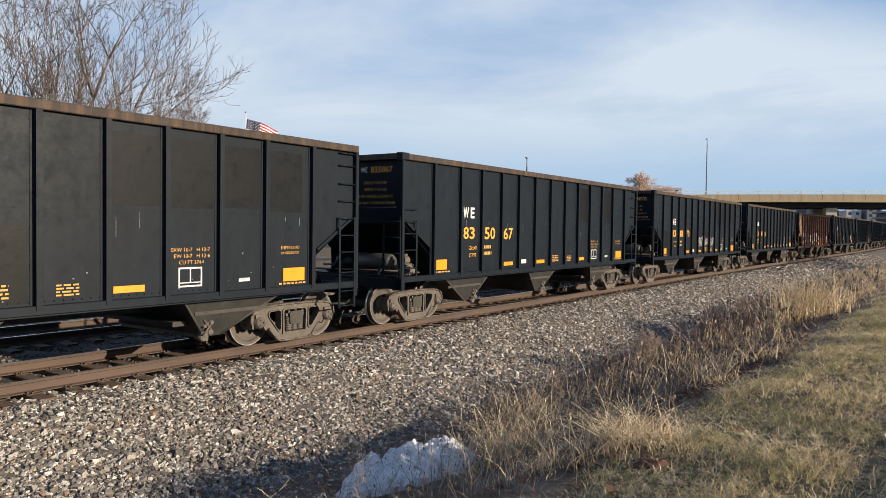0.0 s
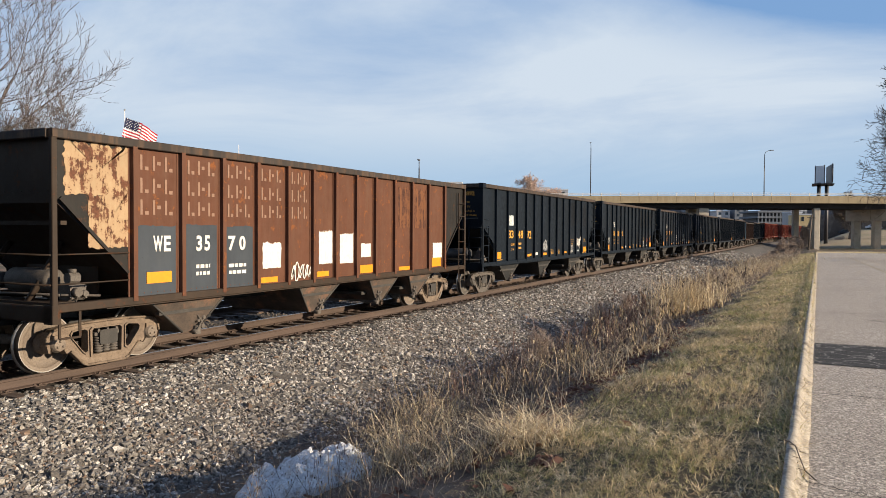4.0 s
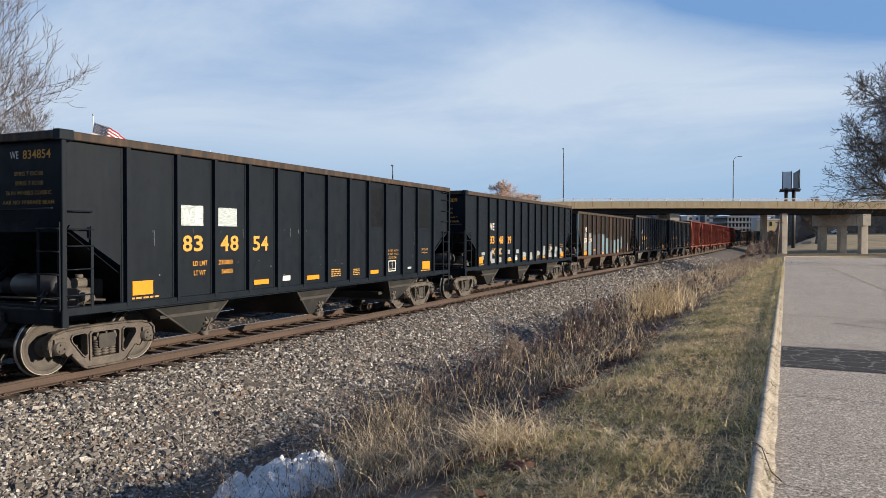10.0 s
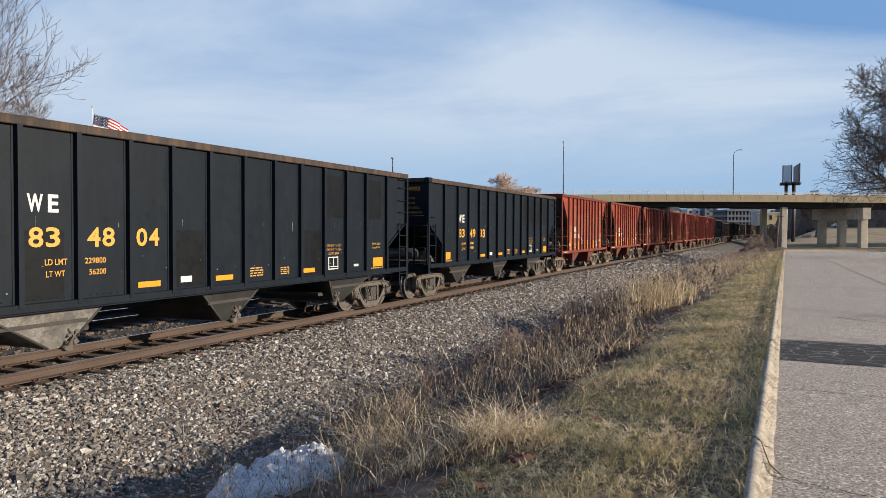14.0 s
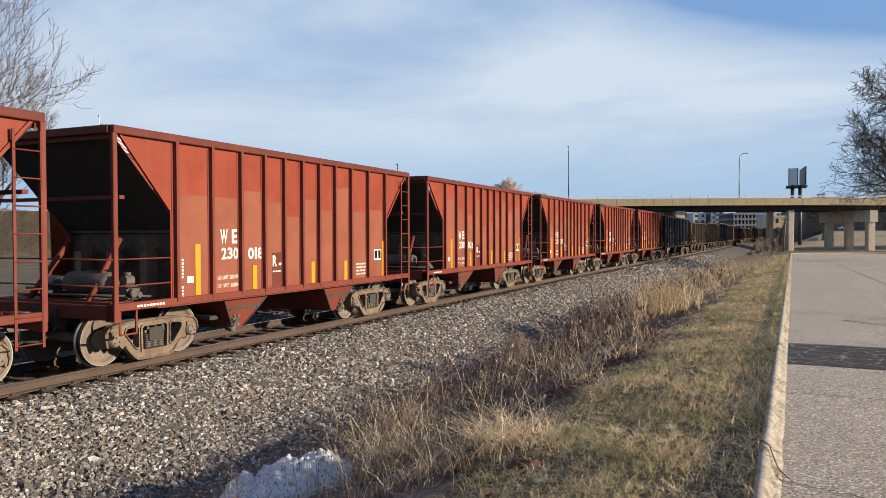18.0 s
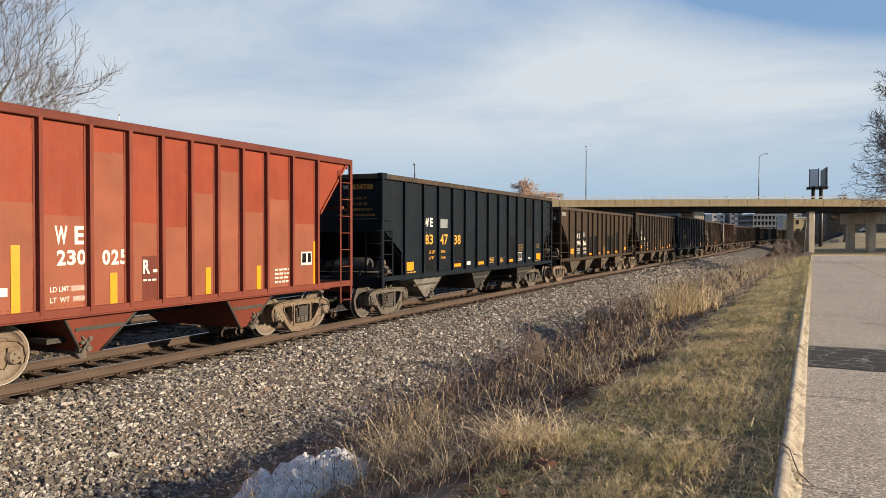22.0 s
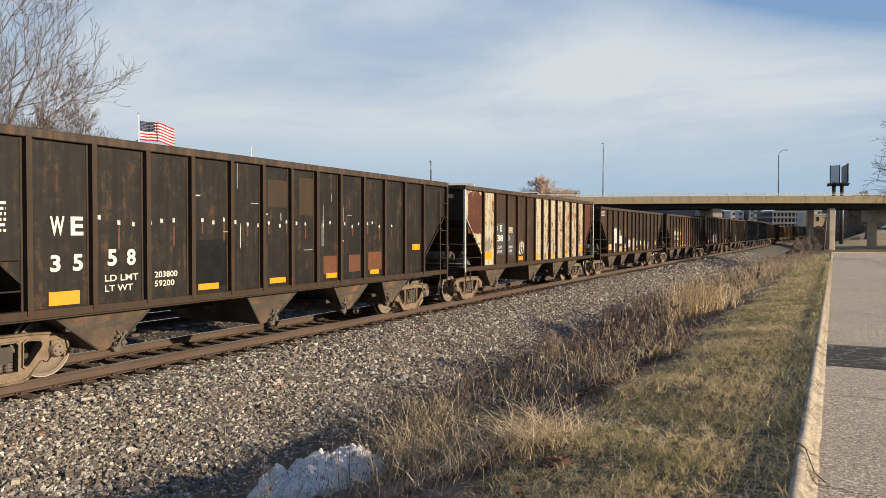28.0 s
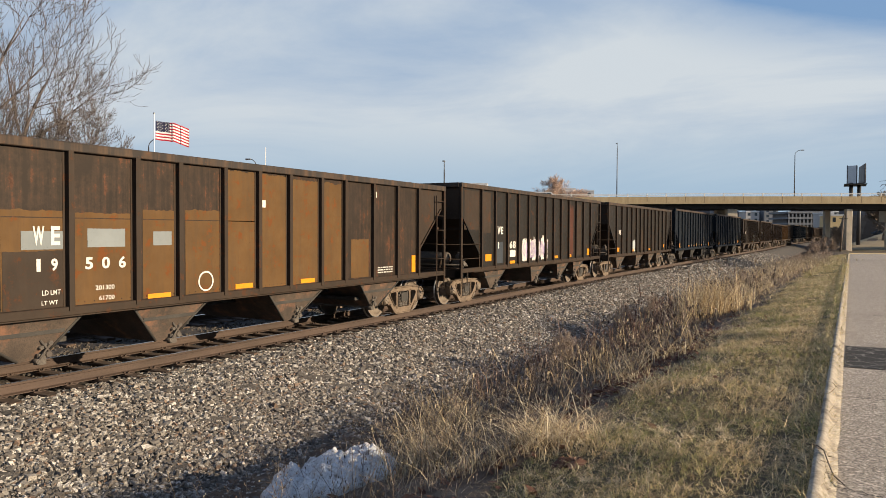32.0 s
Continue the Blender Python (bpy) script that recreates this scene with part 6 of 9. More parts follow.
def parked_car(x, y, z, turn, mat, label):
    """A small saloon car, far off on the lawn's drive."""
    c = thing("parked_car", label, "car", "parked cars", at=pose(x, y, z, 0, 0, turn))
    part("body", Shape().prism([(-2.2, 0.35), (2.2, 0.35), (2.25, 0.75), (1.3, 0.92), (0.75, 1.42), (-0.95, 1.45), (-1.6, 0.98), (-2.2, 0.9)], -0.88, 0.88, 0, 1), mat, c)
    part("windows", Shape().prism([(-1.45, 0.98), (1.15, 0.95), (0.68, 1.36), (-0.9, 1.38)], -0.885, 0.885, 0, 1), M["glass"], c)
    for wx_ in (-1.35, 1.4):
        for s in (-0.8, 0.8):
            part("wheel", Shape().lathe([(-0.1, 0.1), (-0.1, 0.32), (0.1, 0.32), (0.1, 0.1)], 12, 0, 1, centre=(wx_, s, 0.32)), M["tyre"], c)
    return c


parked_car(23.4, 268, float(land(23.4, 268)), 15, M["slate"], "small dark gray car parked beyond the lawn")
parked_car(31.0, 270, float(land(31.0, 270)), 10, M["white_paint"], "small white car parked beyond the lawn")


# ---- the train: hopper cars that roll towards the viewer ----
WHEEL_R, WHEELBASE = 0.457, 1.778
FACE = 1.530                                   # outer face of the side sheets


FRAME_HALF = [(0.0, 0.755), (0.45, 0.750), (0.78, 0.730), (0.97, 0.690), (1.065, 0.600), (1.085, 0.470), (1.055, 0.345), (1.000, 0.325), (0.990, 0.565), (0.790, 0.565), (0.785, 0.345), (0.735, 0.285), (0.655, 0.330), (0.440, 0.105), (0.360, 0.070), (0.0, 0.065)]
FRAME_EYE = [(0.365, 0.290), (0.405, 0.262), (0.450, 0.290), (0.640, 0.520), (0.655, 0.575), (0.625, 0.620), (0.420, 0.640), (0.370, 0.610)]


def side_frame(x):
    """Cast truck side frame: one plate with an arched back, two three-cornered eyes, a spring window and jaws over the bearings."""
    sg = 1 if x > 0 else -1
    outer = FRAME_HALF + [(-a, b) for a, b in FRAME_HALF[-2:0:-1]]
    loops = [outer, FRAME_EYE, [(-a, b) for a, b in FRAME_EYE], [(-0.275, 0.215), (0.275, 0.215), (0.285, 0.60), (0.25, 0.635), (-0.25, 0.635), (-0.285, 0.60)]]
    sh = Shape()
    # the web, front and back, with its windows left open
    bm = bmesh.new()
    edges = []
    for loop in loops:
        vs = [bm.verts.new((0, a, b)) for a, b in loop]
        edges += [bm.edges.new((vs[i], vs[(i + 1) % len(vs)])) for i in range(len(vs))]
    bmesh.ops.triangle_fill(bm, use_beauty=True, use_dissolve=False, edges=edges)
    bm.verts.index_update()
    flat, tri = [tuple(v.co) for v in bm.verts], [tuple(v.index for v in f.verts) for f in bm.faces]
    bm.free()
    for e in (-0.055, 0.055):
        sh.add([(sg * (abs(x) + e), a, b) for _, a, b in flat], tri)
    for loop in loops:
        n = len(loop)
        ca, cb = sum(p[0] for p in loop) / n, sum(p[1] for p in loop) / n
        inner = [(ca + (a - ca) * 1.14, cb + (b - cb) * 1.14) for a, b in loop]
        lo, hi = sg * (abs(x) - 0.075), sg * (abs(x) + 0.082)
        v = [(hi, a, b) for a, b in loop] + [(lo, a, b) for a, b in loop]
        sh.add(v, [(i, (i + 1) % n, (i + 1) % n + n, i + n) for i in range(n)])
        if loop is not outer:
            v = [(hi, a, b) for a, b in loop] + [(hi, a, b) for a, b in inner] + [(sg * (abs(x) + 0.056), a, b) for a, b in inner]
            sh.add(v, [(i, (i + 1) % n, (i + 1) % n + n, i + n) for i in range(n)] + [(i + n, (i + 1) % n + n, (i + 1) % n + 2 * n, i + 2 * n) for i in range(n)])
    # lip along the arched back and the tension member, bearing adapters
    for path in (FRAME_HALF[:6], FRAME_HALF[12:]):
        for s in (-1, 1):
            for (a0, b0), (a1, b1) in zip(path, path[1:]):
                sh.tube((sg * (abs(x) + 0.066), s * a0, b0 - 0.012), (sg * (abs(x) + 0.066), s * a1, b1 - 0.012), 0.022, 5)
    for s in (-1, 1):
        sh.box(sg * abs(x) - 0.09, sg * abs(x) + 0.09, s * 0.889 - 0.095, s * 0.889 + 0.095, 0.535, 0.60)
    return sh


def suspension_shape(x):
    sh = Shape()
    for k, dy in enumerate((-0.145, 0.0, 0.145)):
        prof = []
        for i in range(6):
            z = 0.235 + i * 0.043
            prof += [(z, 0.050), (z + 0.010, 0.076), (z + 0.030, 0.076), (z + 0.040, 0.050)]
        sh.lathe(prof, 9, 0, 2, centre=(x + (0.03 if x > 0 else -0.03), dy, 0))
    sh.box(x - 0.11, x + 0.07, -0.235, 0.235, 0.505, 0.56)
    sh.box(x - 0.06, x + 0.10, -0.20, 0.20, 0.575, 0.60)
    for dy in (-0.17, 0.0, 0.17):
        sh.box(x - 0.05, x + 0.095, dy - 0.018, dy + 0.018, 0.555, 0.62)
    return sh


def wheelset_shape():
    sh = Shape()
    for s in (-1, 1):
        #  inner hub, plate, rim, tread, flange
        face = [(0.60, 0.10), (0.68, 0.14), (0.735, 0.17), (0.745, 0.30), (0.775, 0.375), (0.800, 0.385)]
        sh.lathe([(s * a, r) for a, r in face], 32, 0)
        sh.lathe([(s * 0.800, 0.385), (s * 0.806, 0.437)], 32, 0)
        sh.lathe([(s * 0.806, 0.437), (s * 0.8065, 0.45)], 32, 1)
        sh.lathe([(s * 0.806, 0.45), (s * 0.800, 0.457), (s * 0.715, 0.462)], 32, 2)
        sh.lathe([(s * 0.715, 0.462), (s * 0.700, 0.485), (s * 0.680, 0.485), (s * 0.672, 0.46)], 32, 1)
        sh.lathe([(s * 0.672, 0.46), (s * 0.672, 0.38), (s * 0.70, 0.30), (s * 0.69, 0.16), (s * 0.60, 0.10)], 32, 0)
        sh.lathe([(s * 0.735, 0.17), (s * 0.86, 0.15), (s * 0.88, 0.10), (s * 0.90, 0.12), (s * 1.09, 0.125), (s * 1.10, 0.105), (s * 1.145, 0.10), (s * 1.150, 0.09), (s * 1.150, 0.002)], 16, 0)
        for i in range(3):
            a = i * 2.0944
            sh.lathe([(s * 1.15, 0.018), (s * 1.172, 0.018), (s * 1.172, 0.001)], 6, 0, centre=(0, 0.055 * math.cos(a), 0.055 * math.sin(a)))
    sh.lathe([(-0.6, 0.10), (-0.3, 0.085), (0.3, 0.085), (0.6, 0.10)], 12, 0)
    return sh


FRAME_MESH = {t: {s: side_frame(s * 1.02).mesh("side_frame", [M[t]]) for s in (-1, 1)} for t in ("truck", "truck_tan")}
SPRING_MESH = {s: suspension_shape(s * 1.02).mesh("suspension", [M["truck"]]) for s in (-1, 1)}
BOLSTER = Shape().box(-1.14, 1.14, -0.17, 0.17, 0.36, 0.60, 0, 0.03).box(-0.45, 0.45, -0.22, 0.22, 0.60, 0.72, 0, 0.03)
for s in (-1, 1):
    for dy in (-0.52, 0.52):
        BOLSTER.box(s * 0.74 - 0.05, s * 0.74 + 0.05, dy - 0.06, dy + 0.06, 0.30, 0.62)
    BOLSTER.box(-0.95, 0.95, s * 0.48 - 0.05, s * 0.48 + 0.05, 0.36, 0.44)
BOLSTER = BOLSTER.mesh("truck", [M["under"]])
WHEEL_MESH = {"truck_tan": wheelset_shape().mesh("wheelset", [M["wheel"], M["rim"], M["tread"]]), "truck": wheelset_shape().mesh("wheelset", [M["wheel_dark"], M["rim"], M["tread"]])}
WHEELSETS = []


def add_truck(car, y, steel):
    t = part("truck", BOLSTER, None, car, "cast steel freight truck with exposed springs", pose(0, y, 0))
    for s in (-1, 1):
        part("side_frame", FRAME_MESH[steel][s], None, t)
        part("suspension", SPRING_MESH[s], None, t)
    for dy in (-WHEELBASE / 2, WHEELBASE / 2):
        w = part("wheelset", WHEEL_MESH[steel], None, t, "two grimy steel wheels with bright rims on an axle")
        w.matrix_parent_inverse = Matrix.Translation((0, dy, WHEEL_R))


def rivets(sh, y, z, r=0.013, k=0, x=None):
    x = FACE if x is None else x
    sh.add([(x, y - r, z - r), (x, y + r, z - r), (x, y + r, z + r), (x, y - r, z + r), (x + 0.010, y, z)], [(0, 1, 4), (1, 2, 4), (2, 3, 4), (3, 0, 4)], k)


class CarKind:
    def __init__(self, name, length, top, half_ribs, cut, chutes, trucks, overhang):
        self.name, self.L, self.top, self.cut, self.chutes, self.trucks, self.over = name, length, top, cut, chutes, trucks, overhang
        self.ribs = [length / 2 - a for a in reversed(half_ribs)] + [length / 2] + [length / 2 + a for a in half_ribs]


KINDS = {
    "modern": CarKind("modern", 14.56, 3.84, (1.0, 1.97, 2.93, 3.94, 4.92, 6.06), ((0.10, 2.36), (1.06, 1.76)), ((1.9, 3.93, 3.36), (6.2, 7.95, 7.28), (14.56 - 3.93, 14.56 - 1.9, 14.56 - 3.36)), 1.19, 0.8),
    "red": CarKind("red", 10.40, 4.05, (0.67, 1.35, 2.09, 2.93, 3.84), ((0.13, 3.90), (1.20, 2.70)), ((2.75, 4.15, 3.25), (10.4 - 4.15, 10.4 - 2.75, 10.4 - 3.25)), 1.29, 0.64),
    "old": CarKind("old", 14.40, 3.70, (0.88, 1.77, 2.74, 3.71, 4.72, 5.76), ((0.11, 2.68), (1.32, 1.52)), ((1.9, 3.7, 3.1), (6.0, 7.6, 6.9), (8.9, 10.4, 9.6), (11.0, 12.4, 11.6)), 1.30, 0.75),
    "low": CarKind("low", 15.15, 3.52, (0.91, 1.95, 2.82, 3.98, 5.08, 6.14), ((0.13, 2.84), (1.32, 1.76)), ((2.0, 3.9, 3.3), (4.8, 6.4, 5.7), (8.0, 9.8, 9.0), (11.2, 13.0, 12.0)), 1.41, 0.5),
    "patched": CarKind("patched", 15.90, 3.62, (1.15, 2.25, 3.42, 4.52, 5.66, 6.72), ((0.15, 2.78), (1.17, 1.22)), ((2.0, 3.9, 3.3), (6.2, 7.9, 7.1), (9.6, 11.4, 10.5)), 1.35, 0.45),
}
PAINTS = {"modern": ("black", "black", "under", "truck"), "red": ("red", "red_mid", "under", "truck_tan"), "old": ("soot", "brown", "brown", "truck_tan"), "low": ("brown", "brown", "brown", "truck_tan"), "patched": ("soot_dark", "soot", "under", "truck")}


def build_kind(kd):
    """One bare car of its kind, without lettering."""
    paint, rib_paint, under = [M[p] for p in PAINTS[kd.name][:3]]
    steel = PAINTS[kd.name][3]
    L, h, top = kd.L, kd.L / 2, kd.top
    car = thing("hopper_car", "open-top steel hopper car", "train car", "cars of the coal train")
    (c0y, c0z), (c1y, c1z) = kd.cut
    zs, zt = 1.10, top - 0.12
    ribs_y = kd.ribs
    # side sheets, bay by bay
    for ra, rb in zip(ribs_y, ribs_y[1:]):
        bay, w = Shape(), rb - ra
        bay.box(FACE - 0.012, FACE, -w / 2, w / 2, zs, zt)
        if kd.name != "red":
            bay.box(FACE, FACE + 0.004, -w / 2 + 0.05, w / 2 - 0.05, 2.415, 2.43)
        for i in range(4):
            rivets(bay, -w / 2 + 0.085, zs + 0.15 + i * 0.09)
            rivets(bay, -w / 2 + 0.085, 2.30 + i * 0.08)
        for i in range(11):
            rivets(bay, w / 2 - 0.085, zs + 0.1 + i * (zt - zs - 0.25) / 10)
        for i in range(7):
            rivets(bay, w / 2 - 0.085, zs + 0.15 + i * (zt - zs - 0.3) / 6)
            rivets(bay, -w / 2 + 0.1 + i * (w - 0.2) / 6, zs + 0.08)
        part("panel", bay, [paint], car, at=pose(0, (ra + rb) / 2 - h, 0))
    for sg, name in ((1, "front"), (-1, "rear")):
        f = ribs_y[0] if sg > 0 else L - ribs_y[-1]
        poly = [(0.02, zt), (f, zt), (f, zs), (c1y + 0.05, zs), (c1y + 0.05, c1z), (c1y, c1z), (c0y, c0z), (0.02, c0z)]
        poly = [(min(a, f), b) for a, b in poly]
        e = Shape().prism([(sg * (a - h), b) for a, b in poly], FACE - 0.012, FACE)
        lip = Vector((c1y - c0y, c1z - c0z)).normalized()
        nx, nz = -lip.y * 0.05, lip.x * 0.05
        e.prism([(sg * (c0y - h), c0z), (sg * (c1y - h), c1z), (sg * (c1y + nx - h), c1z + nz), (sg * (c0y + nx - h), c0z + nz)], FACE + 0.001, FACE + 0.035)
        for i in range(9):
            rivets(e, sg * (0.07 - h), c0z + 0.1 + i * (zt - c0z - 0.2) / 8, 0.016)
            rivets(e, sg * (f - 0.09 - h), zs + 0.1 + i * (zt - zs - 0.2) / 8)
        part("end_panel", e, [paint], car)
    far = Shape()
    far.prism([(-h + a if a < h else a - h, b) for a, b in [(0.02, zt), (0.02, c0z), (c0y, c0z), (c1y, c1z), (c1y + 0.05, zs), (L - c1y - 0.05, zs), (L - c1y, c1z), (L - c0y, c0z), (L - 0.02, c0z), (L - 0.02, zt)]], -FACE, -FACE + 0.012)
    part("side_wall", far, [paint], car)
    rw = 0.055 if kd.name != "red" else 0.045
    rib = Shape().prism([(-0.042, -rw - 0.035), (-0.034, -rw - 0.035), (-0.034, -rw), (0.041, -rw + 0.012), (0.041, rw - 0.012), (-0.034, rw), (-0.034, rw + 0.035), (-0.042, rw + 0.035)], zs - 0.03, zt, 0, 2)
    rib_mesh = rib.mesh("rib", [rib_paint])
    for yy in ribs_y:
        part("rib", rib_mesh, None, car, at=pose(FACE + 0.042, yy - h, 0))
        part("rib", rib_mesh, None, car, at=pose(-FACE - 0.042, yy - h, 0, 0, 0, 180))
    ch = Shape()
    cw = 0.16 if kd.name == "modern" else 0.11
    for s in (-1, 1):
        ch.box(s * 1.613 if s < 0 else 1.613 - cw, -1.613 + cw if s < 0 else 1.613, -h - 0.03, h + 0.03, top - 0.135, top, 0, 0.012)
        ch.box(-1.613 + cw, 1.613 - cw, s * h - 0.07, s * h + 0.07, top - 0.132, top + 0.003, 0, 0.012)
    part("top_chord", ch, {"modern": M["rim_dust"], "old": M["rim_dust"], "low": M["rim_dust"], "red": M["red_dark"], "patched": M["rim_dust"]}[kd.name], car, "heavy rim along the top of the car")
    for s in (-1, 1):
        part("side_sill", Shape().box(min(s * 1.46, s * 1.60), max(s * 1.46, s * 1.60), -h, h, 1.005, 1.135, 0, 0.01).box(min(s * 1.46, s * 1.58), max(s * 1.46, s * 1.58), -h + 0.9, h - 0.9, 0.985, 1.002), rib_paint, car)
        for e in (-1, 1):
            post = Shape().box(min(s * 1.535, s * 1.610), max(s * 1.535, s * 1.610), e * h - 0.045, e * h + 0.045, 0.98, top - 0.13, 0, 0.01)
            part("corner_post", post, rib_paint, car)
    for e in (-1, 1):
        sheet = Shape().box(-1.50, 1.50, e * (h - 0.06) - 0.008, e * (h - 0.06) + 0.008, c0z - 0.02, zt)
        sheet.box(-1.50, 1.50, e * (h - 0.03) - 0.02, e * (h - 0.03) + 0.02, c0z - 0.06, c0z + 0.05)
        for i in range(15):
            xx = -1.4 + i * 0.2
            sheet.add([(xx - 0.014, e * (h - 0.048), c0z + 0.10), (xx + 0.014, e * (h - 0.048), c0z + 0.10), (xx, e * (h - 0.03), c0z + 0.114), (xx, e * (h - 0.048), c0z + 0.13)], [(0, 1, 2), (1, 3, 2), (3, 0, 2)])
        part("end_sheet", sheet, rib_paint if kd.name != "modern" else paint, car)
        y0, y1 = e * (h - 0.05), e * (h - kd.chutes[0][0] - 0.1)
        sl = Shape().add([(-1.49, y0, c0z), (1.49, y0, c0z), (1.49, y1, 1.0), (-1.49, y1, 1.0), (-1.49, y0, c0z + 0.012), (1.49, y0, c0z + 0.012), (1.49, y1, 1.012), (-1.49, y1, 1.012)], [(0, 1, 2, 3), (7, 6, 5, 4), (0, 4, 5, 1), (1, 5, 6, 2), (2, 6, 7, 3), (3, 7, 4, 0)])
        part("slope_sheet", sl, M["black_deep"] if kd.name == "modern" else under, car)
        es = Shape().box(-1.58, 1.58, e * h - 0.05, e * h + 0.05, 0.86, 1.10, 0, 0.015)
        es.box(1.40, 1.608, e * h - 0.05, e * (h - 0.02) + 0.05, 0.84, 1.12, 0, 0.01)
        part("end_sill", es, rib_paint, car)
        # coupler and its shank
        cp = Shape().box(-0.09, 0.09, min(e * (h - 0.1), e * (h + kd.over - 0.16)), max(e * (h - 0.1), e * (h + kd.over - 0.16)), 0.76, 0.94, 0, 0.02)
        cp.box(-0.16, 0.14, min(e * (h + kd.over - 0.22), e * (h + kd.over + 0.02)), max(e * (h + kd.over - 0.22), e * (h + kd.over + 0.02)), 0.70, 1.0, 0, 0.04)
        part("coupler", cp, M["truck"], car)
        for s in (-1, 1):
            br = Shape().tube((s * 0.75, e * (h - 0.12), 1.05), (s * 0.62, e * (h - 0.95), min(c0z - 0.45, 2.2)), 0.055, 4)
            part("brace", br, rib_paint, car)
        # crossbar under the end sheet
        part("end_girt", Shape().box(-1.5, 1.5, e * (h - 0.22) - 0.05, e * (h - 0.22) + 0.05, 2.30 if kd.name != "red" else 2.86, 2.36 if kd.name != "red" else 2.92), rib_paint, car)
        hose = Shape()
        pts = [(0.35, e * (h + 0.05), 0.85), (0.36, e * (h + 0.22), 0.62), (0.30, e * (h + 0.42), 0.50), (0.2, e * (h + kd.over), 0.52)]
        for a, b in zip(pts, pts[1:]):
            hose.tube(a, b, 0.025, 6)
        part("air_hose", hose, M["tyre"], car)
    part("centre_sill", Shape().box(-0.30, 0.30, -h - 0.1, h + 0.1, 0.74, 1.03, 0, 0.01), M["under"], car)
    part("tub_floor", Shape().box(-1.48, 1.48, -h + kd.chutes[0][0], h - kd.chutes[0][0], 1.03, 1.07), M["under"], car)
    # air tank, brake cylinder and pipes on the front platform
    if kd.name == "red":
        for e in (-1, 1):
            wall = Shape().box(-1.46, 1.46, e * (h - 1.62) - 0.01, e * (h - 1.62) + 0.01, 1.06, 2.36)
            wall.box(-1.46, 1.46, e * (h - 1.58) - 0.03, e * (h - 1.58) + 0.03, 2.30, 2.38)
            part("bulkhead", wall, M["chute_brown"], car, "dull brown steel bulkhead behind the end platform")
            for xx in (-0.85, 0.0, 0.85):
                part("stanchion", Shape().prism([(e * (h - 1.60), 1.08), (e * (h - 1.60), 2.05), (e * (h - 1.28), 1.95), (e * (h - 1.28), 1.08)], xx - 0.02, xx + 0.02).box(xx - 0.09, xx + 0.09, e * (h - 1.28) - 0.012, e * (h - 1.28) + 0.012, 1.08, 1.95), M["truck_tan"], car)
    part("air_reservoir", Shape().lathe([(-0.55, 0.02), (-0.53, 0.16), (-0.46, 0.2), (0.46, 0.2), (0.53, 0.16), (0.55, 0.02)], 14, 0, 0, centre=(0.35, -h + 0.55, 1.42)), M["dark_metal"] if kd.name == "modern" else M["truck"], car)
    part("brake_cylinder", Shape().lathe([(-0.3, 0.02), (-0.3, 0.14), (0.1, 0.14), (0.14, 0.05), (0.5, 0.04), (0.5, 0.01)], 12, 0, 0, centre=(-0.6, -h + 0.7, 1.38)), M["dark_metal"], car)
    plat = Shape().box(-1.4, 1.4, -h + 0.06, -h + 0.5, 1.10, 1.14)
    part("platform", plat, rib_paint, car)
    vb = Shape().box(1.08, 1.34, -h + 0.44, -h + 0.72, 1.14, 1.40, 0, 0.04).box(1.14, 1.30, -h + 0.48, -h + 0.66, 1.40, 1.56, 0, 0.04).box(1.02, 1.10, -h + 0.48, -h + 0.62, 1.20, 1.34, 0, 0.02)
    vb.tube((1.34, -h + 0.52, 1.27), (1.44, -h + 0.52, 1.27), 0.07, 10).tube((1.34, -h + 0.66, 1.24), (1.42, -h + 0.66, 1.24), 0.05, 8).tube((1.22, -h + 0.57, 1.55), (1.22, -h + 0.57, 1.62), 0.06, 10)
    for bz in (1.18, 1.36):
        for by in (0.46, 0.70):
            vb.tube((1.33, -h + by, bz), (1.37, -h + by, bz), 0.016, 6)
    part("control_valve", vb, M["truck"], car)
    part("release_rod", Shape().tube((1.3, -h + 0.6, 1.22), (1.55, -h + 0.35, 1.02), 0.012, 5), M["truck"], car)
    pipes = Shape()
    for a, b in (((-1.3, -h + 0.3, 1.2), (1.3, -h + 0.3, 1.24)), ((0.9, -h + 0.3, 1.2), (1.2, -h + 0.6, 1.3)), ((1.3, -h + 0.3, 1.24), (1.3, -h + 1.0, 1.18)), ((-1.2, -h + 0.45, 1.3), (-0.2, -h + 0.9, 1.3))):
        pipes.tube(a, b, 0.022, 5)
    part("brake_pipe", pipes, M["truck"], car)
    part("back_plate", Shape().box(-0.9, 0.9, -h + 1.28, -h + 1.31, 1.08, 1.62), M["brown"] if kd.name != "modern" else under, car)
    # ladders and grab irons
    if kd.name == "modern":
        ld = Shape()
        for yy in (0.50,):
            ld.box(1.585, 1.605, -h + yy - 0.025, -h + yy + 0.025, 1.1, c0z + 0.03)
        for z in (1.32, 1.72, 2.08, 2.34):
            ld.tube((1.60, -h + 0.02, z), (1.60, -h + 0.52, z), 0.014, 5)
        part("ladder", ld, rib_paint, car)
        el = Shape()
        for xx in (1.10, 1.55):
            el.box(xx - 0.025, xx + 0.025, -h - 0.07, -h - 0.05, 1.1, 2.45)
        for z in (1.30, 1.65, 2.0, 2.35):
            el.tube((1.08, -h - 0.075, z), (1.57, -h - 0.075, z), 0.014, 5)
        part("ladder", el, rib_paint, car)
        for z in (2.62,):
            part("grab_iron", Shape().tube((1.58, -h + 0.05, z), (1.58, -h + 0.52, z), 0.014, 5).tube((1.51, -h + 0.52, z), (1.585, -h + 0.52, z), 0.014, 5), rib_paint, car)
